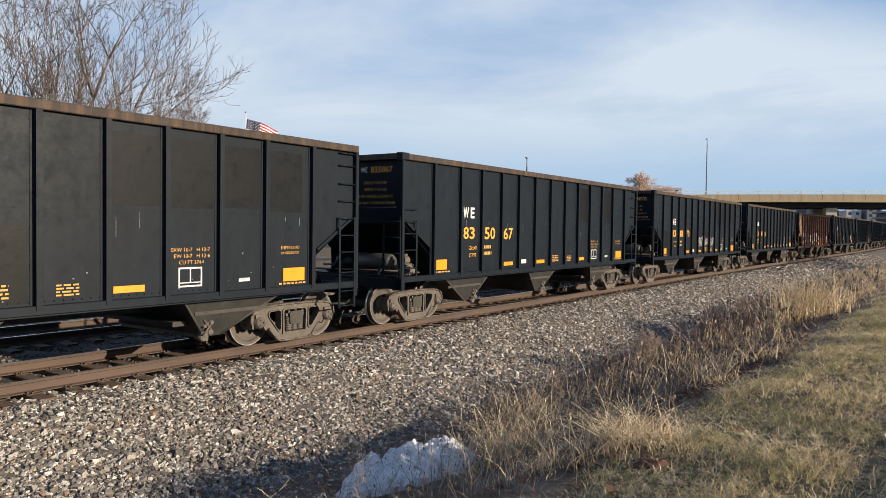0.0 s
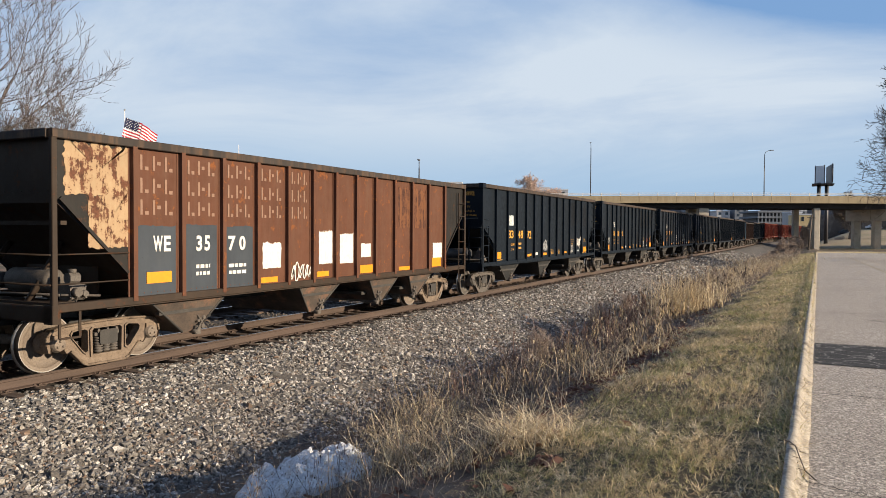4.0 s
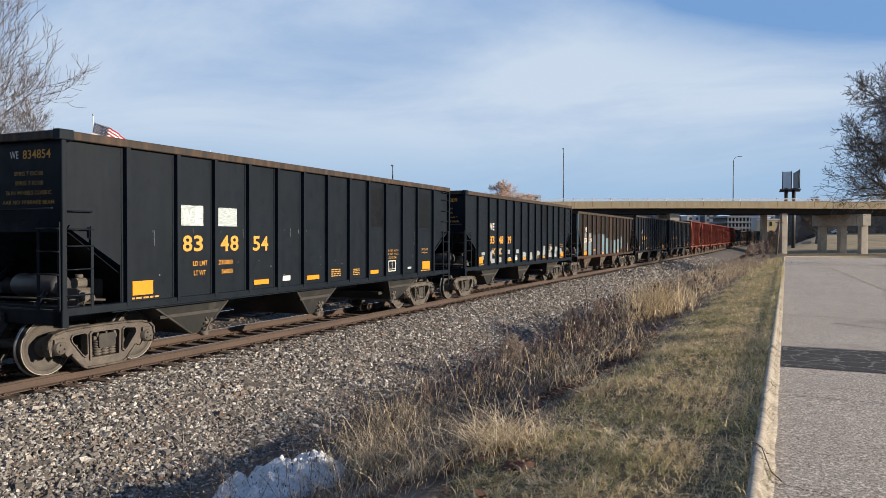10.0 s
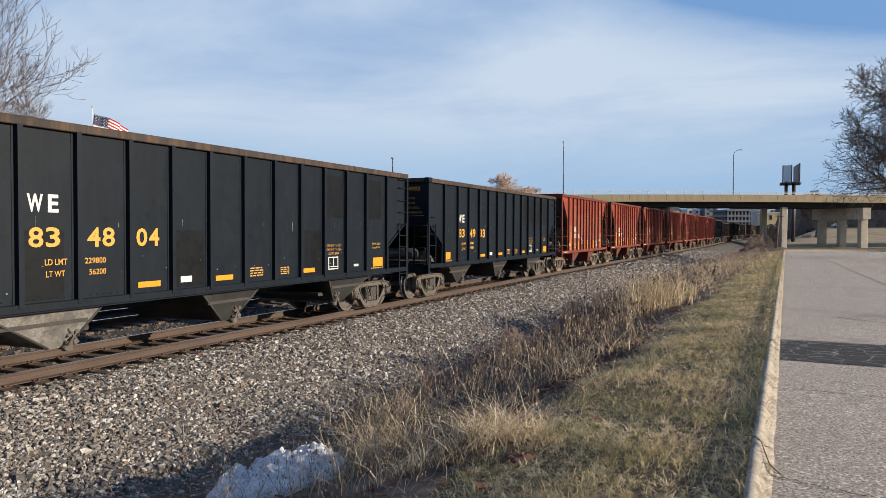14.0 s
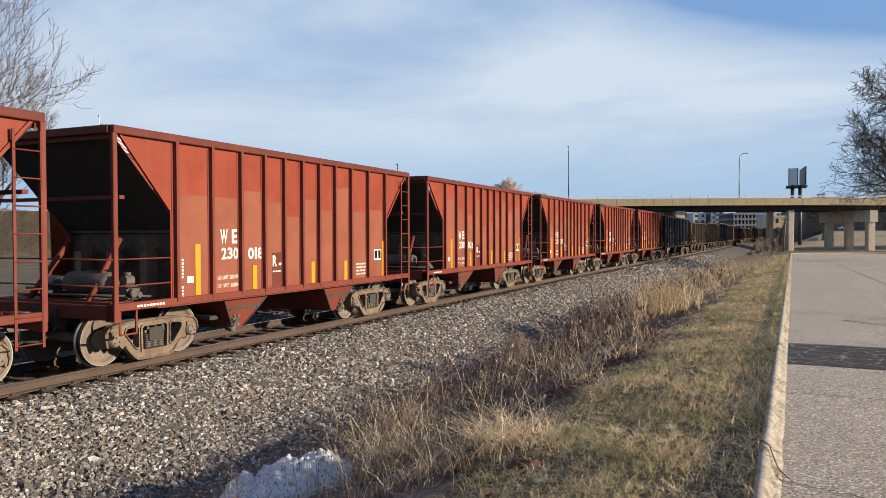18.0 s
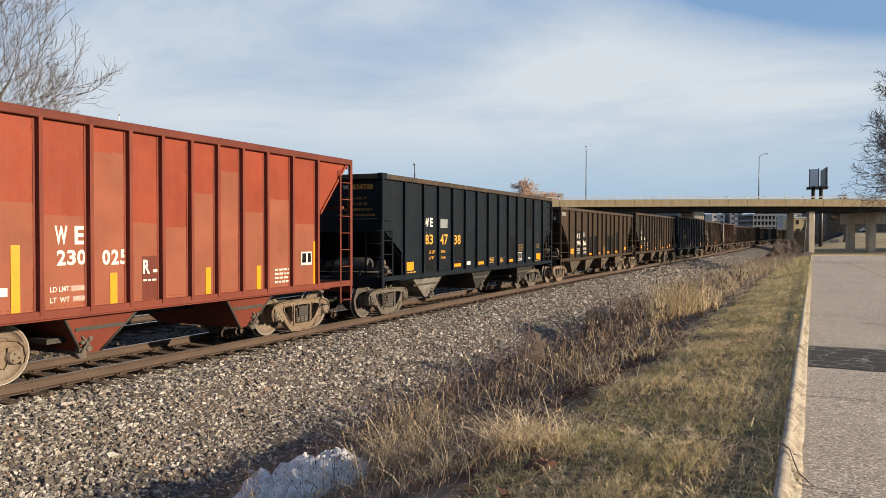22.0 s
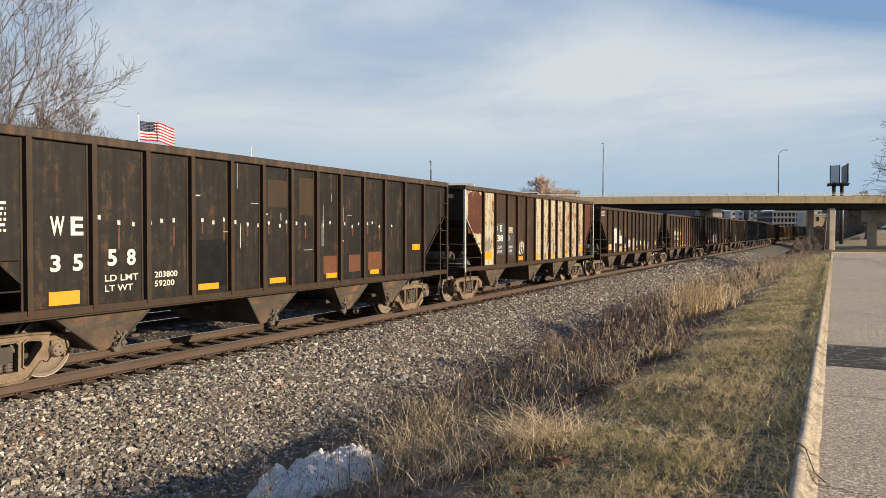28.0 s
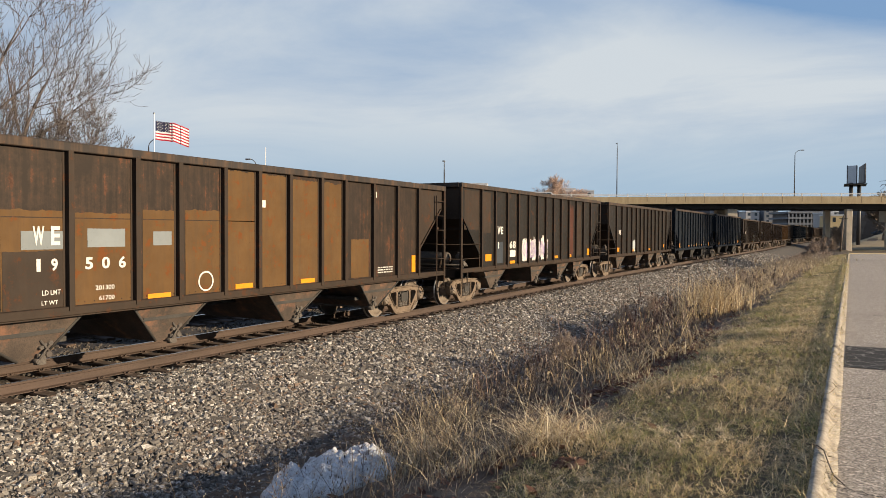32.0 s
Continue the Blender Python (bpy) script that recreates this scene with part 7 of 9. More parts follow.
        part("grab_iron", Shape().tube((-1.2, -h - 0.09, 2.60), (1.45, -h - 0.09, 2.66), 0.014, 5), rib_paint, car)
        rl = Shape()
        for yy in (0.06, 0.50):
            rl.box(1.585, 1.605, h - yy - 0.025, h - yy + 0.025, 0.62, c0z + 0.05)
        for z in (0.66, 0.95, 1.32, 1.72, 2.05, 2.38):
            rl.tube((1.60, h - 0.52, z), (1.60, h - 0.04, z), 0.014, 5)
        part("ladder", rl, rib_paint, car)
        for z in (2.72, 3.06, 3.42, 3.66):
            part("grab_iron", Shape().tube((1.58, h - 0.05, z), (1.58, h - 0.48, z), 0.014, 5).tube((1.51, h - 0.48, z), (1.585, h - 0.48, z), 0.014, 5), rib_paint, car)
        for s in (-1, 1):
            part("corner_casting", Shape().box(s * 1.55 - 0.075, s * 1.55 + 0.075, -h - 0.09, -h + 0.16, top - 0.15, top + 0.015, 0, 0.015), rib_paint, car)
    else:
        za, zb = (1.86, 1.42)
        for z in (za, zb):
            part("grab_iron", Shape().tube((1.58, -h, z), (1.58, -h + c1y, z), 0.014, 5), rib_paint, car)
            part("grab_iron", Shape().tube((-1.3, -h - 0.06, z), (1.58, -h - 0.06, z), 0.014, 5), rib_paint, car)
        rl = Shape()
        for yy in (0.03, 0.46):
            rl.box(1.585, 1.605, h - yy - 0.022, h - yy + 0.022, 0.62, top - 0.28)
        z = 0.68
        while z < top - 0.3:
            rl.tube((1.60, h - 0.47, z), (1.60, h - 0.03, z), 0.013, 5)
            z += 0.40
        part("ladder", rl, rib_paint, car)
        step = Shape()
        for yy in (0.08, 0.42):
            step.box(1.57, 1.59, -h + yy - 0.02, -h + yy + 0.02, 0.62, 1.0)
        step.box(1.56, 1.60, -h + 0.08, -h + 0.42, 0.60, 0.63)
        part("step", step, rib_paint, car)
    # discharge chutes
    for a, b, low in kd.chutes:
        flip = -1 if low > (a + b) / 2 else 1
        d0, d1 = (low - 0.30, low + 0.05) if flip < 0 else (low - 0.05, low + 0.30)
        ct = Shape().add([(-1.42, a - h, 1.0), (1.42, a - h, 1.0), (1.42, b - h, 1.0), (-1.42, b - h, 1.0), (-1.0, d0 - h, 0.36), (1.22, d0 - h, 0.36), (1.22, d1 - h, 0.36), (-1.0, d1 - h, 0.36)], [(0, 1, 2, 3), (7, 6, 5, 4), (0, 4, 5, 1), (1, 5, 6, 2), (2, 6, 7, 3), (3, 7, 4, 0)])
        cc = part("hopper_chute", ct, {"modern": M["chute"], "red": M["red_mid"], "old": M["chute_brown"], "low": M["chute_brown"], "patched": M["chute_brown"]}[kd.name], car, "dusty sloping discharge chute")
        for aa, dd in ((a, d0), (b, d1)):
            part("edge_flange", Shape().tube((1.42, aa - h, 1.0), (1.225, dd - h, 0.37), 0.024, 4), M["under"], cc)
        part("stiffener", Shape().box(1.26, 1.36, min(a, b) + 0.25 - h, max(a, b) - 0.25 - h, 0.74, 0.80), M["under"], cc)
        gy = d1 - h if flip < 0 else d0 - h
        gate = Shape().box(-1.1, 1.26, gy - 0.03, gy + 0.03, 0.34, 0.62).box(1.18, 1.31, gy - 0.09, gy + 0.05, 0.30, 0.46, 0, 0.02).tube((1.25, gy - 0.06, 0.4), (1.25, gy + 0.16, 0.62), 0.03, 6).box(1.1, 1.3, gy - 0.02, gy + 0.10, 0.52, 0.60, 0, 0.015)
        for dz, dy, rr in ((0.36, -0.10, 0.035), (0.44, 0.07, 0.045), (0.55, -0.04, 0.03), (0.60, 0.10, 0.035)):
            gate.tube((1.16, gy + dy, dz), (1.335, gy + dy, dz), rr, 8)
        gate.tube((1.32, gy - 0.12, 0.34), (1.32, gy + 0.12, 0.62), 0.018, 5).tube((1.31, gy + 0.13, 0.42), (1.31, gy - 0.06, 0.66), 0.02, 5)
        part("gate", gate, M["truck"], cc)
        part("door_beam", Shape().box(-1.1, 1.1, min(gy, gy - flip * 0.5), max(gy, gy - flip * 0.5), 0.56, 0.64, 0, 0.01), M["under"], cc)
    add_truck(car, -h + kd.trucks, steel)
    add_truck(car, h - kd.trucks, steel)
    return car


# ---- lettering and plates ----
TEXT_MESH = {}


def text_mesh(word, mat, fat):
    """The built-in font's letters as a mesh one unit wide and high."""
    key = (word, mat.name)
    if key not in TEXT_MESH:
        cu = bpy.data.curves.new("letters", "FONT")
        cu.body, cu.size, cu.offset, cu.resolution_u = word, 1.0, fat, 3
        ob = bpy.data.objects.new("letters", cu)
        me = bpy.data.meshes.new_from_object(ob)
        bpy.data.objects.remove(ob)
        n = len(me.vertices)
        co = np.empty(n * 3, np.float32)
        me.vertices.foreach_get("co", co)
        co = co.reshape(-1, 3)
        lo, hi = co.min(0), co.max(0)
        co = (co - lo) / np.maximum(hi - lo, 1e-6)
        co[:, 2] = 0
        me.vertices.foreach_set("co", co.ravel())
        me.materials.clear()
        me.materials.append(mat)
        me.name = "lettering"
        TEXT_MESH[key] = me
    return TEXT_MESH[key]


ON_SIDE = Matrix(((0, 0, 1, 0), (1, 0, 0, 0), (0, 1, 0, 0), (0, 0, 0, 1)))
ON_END = Matrix(((1, 0, 0, 0), (0, 0, -1, 0), (0, 1, 0, 0), (0, 0, 0, 1)))


def letter_side(car, h, word, s0, s1, z0, z1, mat, fat=0.012, lift=0.006, label=""):
    """Large characters one by one; a line of small print as one mesh."""
    lab = label or ("white lettering" if mat is M["white"] else "yellow lettering")
    big = z1 - z0 > 0.15
    width = [{"1": 0.36, "W": 1.35}.get(c, 1.0) for c in word] if big else [1.0]
    unit, at = (s1 - s0) / (sum(width) + 0.16 * (len(width) - 1)), s0
    for c, w in zip(word if big else [word], width):
        m = Matrix.Translation((FACE + lift, at - h, z0)) @ ON_SIDE @ Matrix.Diagonal((w * unit, z1 - z0, 1, 1))
        ob = part("letter" if big else "lettering", text_mesh(c, mat, fat), None, car, lab, m)
        if not big:
            tagged(ob, kind="stuff")
        at += (w + 0.16) * unit


def letter_end(car, h, word, x0, x1, z0, z1, mat):
    m = Matrix.Translation((x0, -h + 0.048, z0)) @ ON_END @ Matrix.Diagonal((x1 - x0, z1 - z0, 1, 1))
    return tagged(part("lettering", text_mesh(word, mat, 0.01), None, car, "", m), kind="stuff")


def bars_side(car, h, rows, mat, lift=0.006):
    sh = Shape()
    for s0, s1, z0, z1 in rows:
        sh.box(FACE + lift - 0.003, FACE + lift, s0 - h, s1 - h, z0, z1)
    return tagged(part("stencil_marks", sh, mat, car, "small stencilled marks"), kind="stuff")


def plate_side(car, h, name, s0, s1, z0, z1, mat, label="", lift=0.011):
    return part(name, Shape().box(FACE + 0.0005, FACE + lift, s0 - h, s1 - h, z0, z1), mat, car, label)


def daub(car, h, s0, s1, z0, z1, mat, seed, lift=0.004, label="", name="paint_patch", rag=0.06):
    """A patch of paint with a ragged edge."""
    q = random.Random(seed)
    n = 14 if rag > 0.2 else 40
    pts = []
    slow = [q.uniform(-1, 1) for _ in range(9)]
    for side in range(4):
        for i in range(n // 2):
            t = i / (n // 2)
            w = slow[(side * 2 + int(t * 2)) % 9] * (1 - abs(2 * (t * 2 % 1) - 1)) * 0.7
            j, g = (w + q.uniform(-0.5, 0.5)) * rag * (s1 - s0), (w + q.uniform(-0.5, 0.5)) * rag * (z1 - z0)
            if side == 0:
                pts.append((s0 + (s1 - s0) * t, z0 + g * 0.3))
            elif side == 1:
                pts.append((s1 + j * 0.3, z0 + (z1 - z0) * t))
            elif side == 2:
                pts.append((s1 - (s1 - s0) * t, z1 + g))
            else:
                pts.append((s0 + j * 0.3, z1 - (z1 - z0) * t))
    sh = Shape()
    c = len(pts)
    v = [(FACE + lift, a - h, b) for a, b in pts] + [(FACE + lift, (s0 + s1) / 2 - h, (z0 + z1) / 2)]
    sh.add(v, [(i, (i + 1) % c, c) for i in range(c)])
    me = sh.mesh(name, [mat], False)
    return part(name, me, None, car, label)


def scrawl(car, h, s0, s1, z0, z1, mat, seed, strokes=5, wid=0.028, label="sprayed white scrawl"):
    """Loose looping spray strokes that spell nothing."""
    q = random.Random(seed)
    sh = Shape()
    for k in range(strokes):
        cs, w = s0 + (k + 0.5) * (s1 - s0) / strokes, (s1 - s0) / strokes
        a, ph, turns = q.uniform(0.5, 1.0), q.uniform(0, 6.28), q.uniform(0.7, 1.4)
        pts = []
        for i in range(22):
            t = i / 21
            ang = ph + turns * 6.28 * t
            pts.append((cs + w * (0.55 * math.cos(ang) * (1 - 0.4 * t) + 0.35 * (t - 0.5)), (z0 + z1) / 2 + (z1 - z0) * (0.42 * a * math.sin(ang * 1.13) + 0.12 * (0.5 - t))))
        v = []
        for i, (x, y) in enumerate(pts):
            p0, p1 = pts[max(0, i - 1)], pts[min(21, i + 1)]
            d = Vector((p1[0] - p0[0], p1[1] - p0[1]))
            d = d.normalized() if d.length > 1e-6 else Vector((1, 0))
            ww = wid * q.uniform(0.4, 0.6)
            v += [(FACE + 0.012 + 0.0004 * k, x - d.y * ww - h, y + d.x * ww), (FACE + 0.012 + 0.0004 * k, x + d.y * ww - h, y - d.x * ww)]
        sh.add(v, [(2 * i, 2 * i + 2, 2 * i + 3, 2 * i + 1) for i in range(21)])
    return part("graffiti", sh.mesh("graffiti", [mat], False), None, car, label)


def small_print(car, h, s, z, w, rows, mat, step=0.045, seed=0):
    q = random.Random(seed)
    out = []
    for i in range(rows):
        x = s
        while x < s + w:
            e = min(s + w, x + q.uniform(0.05, 0.14))
            out.append((x, e, z - i * step, z - i * step + step * 0.5))
            x = e + 0.03
    return bars_side(car, h, out, mat)


def repaint(car, names, mat):
    for o in car.children:
        if o.name.split(".")[0] in names:
            o.material_slots[0].link = "OBJECT"
            o.material_slots[0].material = mat


Y, WH = M["yellow"], M["white"]
FINE = {k: surface(k + "_fine_stencil", (0.50, 0.27, 0.04) if k == "yellow" else (0.5, 0.5, 0.47), (0.34, 0.19, 0.03) if k == "yellow" else (0.3, 0.3, 0.28), 30, 0.6, 0, 100, 0.3, 0.0005) for k in ("yellow", "white")}
EXTRA = {}   # what sets one modern car apart: filled in below


def dress_modern(car, groups, ld, lt, seed):
    h = KINDS["modern"].L / 2 - 0.085
    q = random.Random(seed)
    R = M["reflector"]
    plate_side(car, h, "reflector", 1.27, 1.72, 1.23, 1.47, R, "orange-yellow reflector")
    for s in (4.46, 6.38, 9.27):
        plate_side(car, h, "reflector", s, s + 0.50, 1.22, 1.32, R, "orange-yellow reflector strip")
    plate_side(car, h, "reflector", 12.55, 13.08, 1.22, 1.46, R, "orange-yellow reflector")
    plate_side(car, h, "data_plate", 5.45, 5.73, 1.25, 1.36, WH, "small white plate")
    plate_side(car, h, "data_plate", 11.54, 11.78, 1.27, 1.33, M["chalk"], "small white plate")
    small_print(car, h, 1.26, 1.165, 0.62, 1, FINE["yellow"], 0.06, 1)
    small_print(car, h, 7.42, 1.40, 0.42, 4, FINE["yellow"], 0.052, 2)
    small_print(car, h, 8.45, 1.37, 0.32, 4, FINE["yellow"], 0.045, 3)
    small_print(car, h, 12.45, 1.165, 0.66, 1, FINE["yellow"], 0.06, 4)
    letter_side(car, h, "EXW 10-7   H 12-7", 10.22, 10.95, 1.80, 1.86, FINE["yellow"], 0.0)
    letter_side(car, h, "EW 10-7   H 12-6", 10.28, 10.95, 1.70, 1.76, FINE["yellow"], 0.0)
    letter_side(car, h, "CU FT 3744", 10.37, 10.83, 1.60, 1.66, FINE["yellow"], 0.0)
    letter_side(car, h, "EMPTY LOAD", 12.50, 12.95, 1.80, 1.86, FINE["yellow"], 0.0)
    letter_side(car, h, "1/4 ADJ BLOCK", 12.50, 12.95, 1.70, 1.76, FINE["yellow"], 0.0)
    bx = Shape()
    for s0, s1, z0, z1 in ((10.36, 10.80, 1.24, 1.265), (10.36, 10.80, 1.525, 1.55), (10.36, 10.385, 1.265, 1.525), (10.775, 10.80, 1.265, 1.525), (10.57, 10.59, 1.31, 1.525), (10.385, 10.775, 1.30, 1.315)):
        bx.box(FACE + 0.001, FACE + 0.006, s0 - h, s1 - h, z0, z1)
    part("data_box", bx, WH, car, "white outlined data box")
    # pale runs below the seam
    drips = Shape()
    for i in range(16):
        s, z = q.uniform(1.4, 13.0), 2.43 - q.uniform(0, 0.12)
        drips.box(FACE + 0.001, FACE + 0.0035, s - h, s - h + q.uniform(0.003, 0.007), z - q.uniform(0.03, 0.42) * q.random(), z)
    for i in range(30):
        s, z = q.uniform(1.4, 13.0), q.uniform(1.2, 1.75)
        drips.box(FACE + 0.001, FACE + 0.0035, s - h, s - h + q.uniform(0.008, 0.03), z, z + q.uniform(0.006, 0.02))
    tagged(part("paint_run", drips, M["gray_patch"], car, "thin pale runs and scratches"), kind="stuff")
    # darker resprayed rectangles in the last bays
    for i, s in enumerate((9.33, 10.30, 11.31, 12.29)):
        if groups is None or q.random() < 0.75:
            daub(car, h, s - 0.06, s + 0.72, 2.47 + q.uniform(0, 0.05), 3.55, M["black_deep"], seed * 9 + i, 0.003, "darker resprayed rectangle", rag=0.01)
    if groups is None or q.random() < 0.6:
        for i in range(3):
            s = 1.30 + (i * 3 + q.randint(0, 2)) * 1.01
            daub(car, h, s, s + 0.72, 1.16, 2.2, M["black_deep"], seed * 5 + i, 0.0025, "darker resprayed rectangle", rag=0.01)
    if not groups:
        return
    a, b, c = groups
    letter_side(car, h, a, 2.44, 2.96, 1.95, 2.25, Y, 0.02)
    letter_side(car, h, b, 3.45, 3.98, 1.94, 2.25, Y, 0.02)
    letter_side(car, h, c, 4.43, 4.94, 1.93, 2.24, Y, 0.02)
    if groups == ("83", "48", "46"):     # a smaller stencil, set higher
        letter_side(car, h, "W", 2.62, 2.85, 2.57, 2.82, WH, 0.05)
        letter_side(car, h, "E", 2.88, 3.04, 2.57, 2.82, WH, 0.05)
    else:
        letter_side(car, h, "W", 2.42, 2.68, 2.47, 2.74, WH, 0.03)
        letter_side(car, h, "E", 2.76, 2.94, 2.47, 2.74, WH, 0.03)
    letter_side(car, h, "LD LMT", 2.70, 3.08, 1.68, 1.77, Y, 0.005)
    letter_side(car, h, "LT WT", 2.72, 3.04, 1.50, 1.59, Y, 0.005)
    if ld:
        letter_side(car, h, ld, 3.40, 3.80, 1.68, 1.77, Y, 0.005)
        letter_side(car, h, lt, 3.48, 3.80, 1.50, 1.59, Y, 0.005)
    else:
        small_print(car, h, 3.40, 1.70, 0.4, 2, FINE["yellow"], 0.16, seed)
    letter_end(car, h + 0.085, "WE", 0.32, 0.52, 3.45, 3.57, WH)
    letter_end(car, h + 0.085, a + b + c, 0.62, 1.25, 3.44, 3.58, Y)
    for i, (wd, x0, x1) in enumerate((("SPRG 7 OC 05", 0.42, 1.08), ("SPRG 7 IC 05", 0.44, 1.08), ("36 IN WHEELS CLASS C", 0.22, 1.26), ("AAR NO 19 BRAKE BEAM", 0.14, 1.32))):
        letter_end(car, h + 0.085, wd, x0, x1, 3.18 - i * 0.15, 3.245 - i * 0.15, FINE["yellow"])


def dress_red(car, last, ld, lt):
    h = KINDS["red"].L / 2
    R = M["reflector"]
    for s, z0, z1 in ((1.85, 1.14, 2.09), (3.49, 1.14, 1.63), (5.58, 1.14, 1.63), (7.00, 1.13, 1.61), (8.93, 1.11, 2.09)):
        plate_side(car, h, "reflector", s, s + 0.135, z0, z1, R, "upright yellow reflector strip")
    plate_side(car, h, "data_plate", 1.64, 1.80, 1.38, 1.50, WH, "small white plate")
    letter_side(car, h, "W", 2.53, 2.74, 2.09, 2.37, WH, 0.03)
    letter_side(car, h, "E", 2.86, 3.02, 2.09, 2.37, WH, 0.03)
    letter_side(car, h, "230", 2.56, 3.05, 1.78, 2.01, WH, 0.03)
    letter_side(car, h, last, 3.35, 3.83, 1.76, 2.00, WH, 0.03)
    daub(car, h, 4.13, 4.55, 1.14, 1.88, M["red_dark"], 3, 0.003, "dark red resprayed square", rag=0.02)
    letter_side(car, h, "R", 4.15, 4.29, 1.58, 1.82, WH, 0.03)
    bars_side(car, h, [(4.36, 4.46, 1.60, 1.65)], WH)
    small_print(car, h, 4.15, 1.46, 0.34, 1, WH, 0.06, 4)
    letter_side(car, h, "LD LMT " + ld, 2.45, 3.07, 1.39, 1.47, WH, 0.01)
    letter_side(car, h, "LT  WT  " + lt, 2.45, 3.07, 1.23, 1.31, WH, 0.01)
    small_print(car, h, 7.58, 1.48, 0.48, 4, FINE["white"], 0.085, 5)
    bb_ = part("data_box", Shape().box(FACE + 0.001, FACE + 0.005, 8.49 - h, 8.87 - h, 1.57, 1.86), WH, car, "white data box")
    for s0, s1 in ((8.52, 8.66), (8.72, 8.84)):
        part("data_box_field", Shape().box(FACE + 0.005, FACE + 0.009, s0 - h, s1 - h, 1.62, 1.83), M["black_deep"], bb_)
    col = Shape()
    for i in range(12):
        if i not in (4, 5):
            col.box(FACE + 0.001, FACE + 0.005, 1.51 - h, 1.56 - h, 1.10 + i * 0.062, 1.14 + i * 0.062)
    tagged(part("stencil_marks", col, WH, car, "small upright stencilled marks"), kind="stuff")
    sill = Shape()
    for i in range(9):
        sill.box(1.600, 1.604, -h + 0.42 + i * 0.07, -h + 0.47 + i * 0.07, 1.045, 1.085)
    tagged(part("stencil_marks", sill, WH, car, "small stencilled marks"), kind="stuff")


def stepped_fade(car, seed):
    """Red cars: the lower sheets are bleached, with a ragged line where fresh paint ends."""
    kd = KINDS["red"]
    q = random.Random(seed)
    h = kd.L / 2
    for i, (a, b) in enumerate(zip(kd.ribs, kd.ribs[1:])):
        daub(car, h, a + 0.06, b - 0.06, 1.12, q.choice((2.45, 2.75, 3.0, 3.25, 3.45)) + q.uniform(-0.1, 0.1), M["red_faded"], seed * 31 + i, 0.0015, "bleached pinkish red paint", rag=0.012)


def dress_old(car, kind, rows, ref, patches=(), seed=0, ahead=None):
    """rows: (word, s0, s1, z0, z1); ref: (s, z) of reflectors; patches: (s0, s1, z0, z1, paint)."""
    h = KINDS[kind].L / 2
    if ahead is not None:      # sizes read off at the ribs' faces: carry them back to the sheets
        fix = lambda s: s * 1.0085 + ahead
        rows = [(w, fix(a), fix(b), z0, z1) for w, a, b, z0, z1 in rows]
        ref = [(fix(s), z, w, t) for s, z, w, t in ref]
        patches = [(fix(a), fix(b), z0, z1, p) for a, b, z0, z1, p in patches]
    for i, (s0, s1, z0, z1, p) in enumerate(patches):
        daub(car, h, s0, s1, z0, z1, M[p], seed * 17 + i, 0.002 + 0.0005 * i, p.replace("_", " ") + " paint on the side", rag=0.13 if p in ("maroon", "flaking", "orange_rust") else 0.09 if p in ("white", "chalk") else 0.018)
    for wd, s0, s1, z0, z1 in rows:
        letter_side(car, h, wd, s0, s1, z0, z1, WH, 0.03 if z1 - z0 > 0.15 else 0.01, 0.0105)
    for s, z, w, t in ref:
        plate_side(car, h, "reflector", s, s + w, z, z + t, M["reflector"], "orange-yellow reflector")


# ---- make-up of the train, front to back: front-corner distance at the start ----
LINE = [(0, "modern", -3.32), (1, "modern", 12.77), (2, "modern", 29.41), (3, "modern", 45.58), (4, "old", 61.46), (5, "modern", 77.40), (6, "modern", 93.46), (7, "modern", 109.56), (8, "modern", 125.65), (9, "modern", 141.75), (10, "modern", 157.80), (11, "patched", 173.75),
        (12, "modern", 190.68), (13, "modern", 206.78), (14, "red", 222.55), (15, "red", 234.22), (16, "red", 245.90), (17, "red", 257.59), (18, "red", 269.32), (19, "red", 281.03), (20, "red", 292.73), (21, "modern", 304.65), (22, "low", 320.60), (23, "old", 336.75), (24, "modern", 352.60), (25, "old", 368.38),
        (26, "old", 384.05), (27, "low", 399.80), (28, "low", 416.34), (29, "old", 432.60), (30, "old", 448.5), (31, "modern", 464.2), (32, "modern", 480.3), (33, "old", 496.5), (34, "old", 512.4), (35, "low", 528.3), (36, "low", 544.5), (37, "old", 560.6), (38, "modern", 576.5), (39, "modern", 592.7), (40, "old", 608.9), (41, "low", 624.8), (42, "old", 641.0), (43, "modern", 657.0)]
MODERN = {0: (None, "", ""), 1: (("83", "50", "67"), "", ""), 2: (("83", "48", "70"), "", ""), 3: (("83", "48", "46"), "229900", "56100"), 5: (("83", "48", "92"), "", ""), 6: (("83", "48", "00"), "229900", "56100"), 7: (("83", "47", "69"), "", ""), 8: (("83", "49", "95"), "229900", "56100"), 9: (("83", "48", "54"), "230000", "56000"),
          10: (("83", "48", "09"), "229700", "56300"), 12: (("83", "48", "04"), "229800", "56200"), 13: (("83", "49", "93"), "", ""), 21: (("83", "47", "38"), "229900", "56100"), 24: (("83", "49", "71"), "", "")}
RED = {14: ("021", "203200", "59800"), 15: ("019", "203300", "59700"), 16: ("018", "203000", "60000"), 17: ("026", "203300", "59700"), 18: ("017", "203500", "59500"), 19: ("020", "203400", "59600"), 20: ("025", "203500", "59500")}
LABELS = {"modern": "black open-top hopper car with yellow numbers and steel ribs", "red": "faded red open-top hopper car with white lettering", "old": "weathered sooty black hopper car with rust streaks", "low": "weathered brown-black hopper car with white lettering", "patched": "rusty black hopper car with pale blue paint patches"}
masters = {k: build_kind(v) for k, v in KINDS.items()}
used = set()
CARS = []
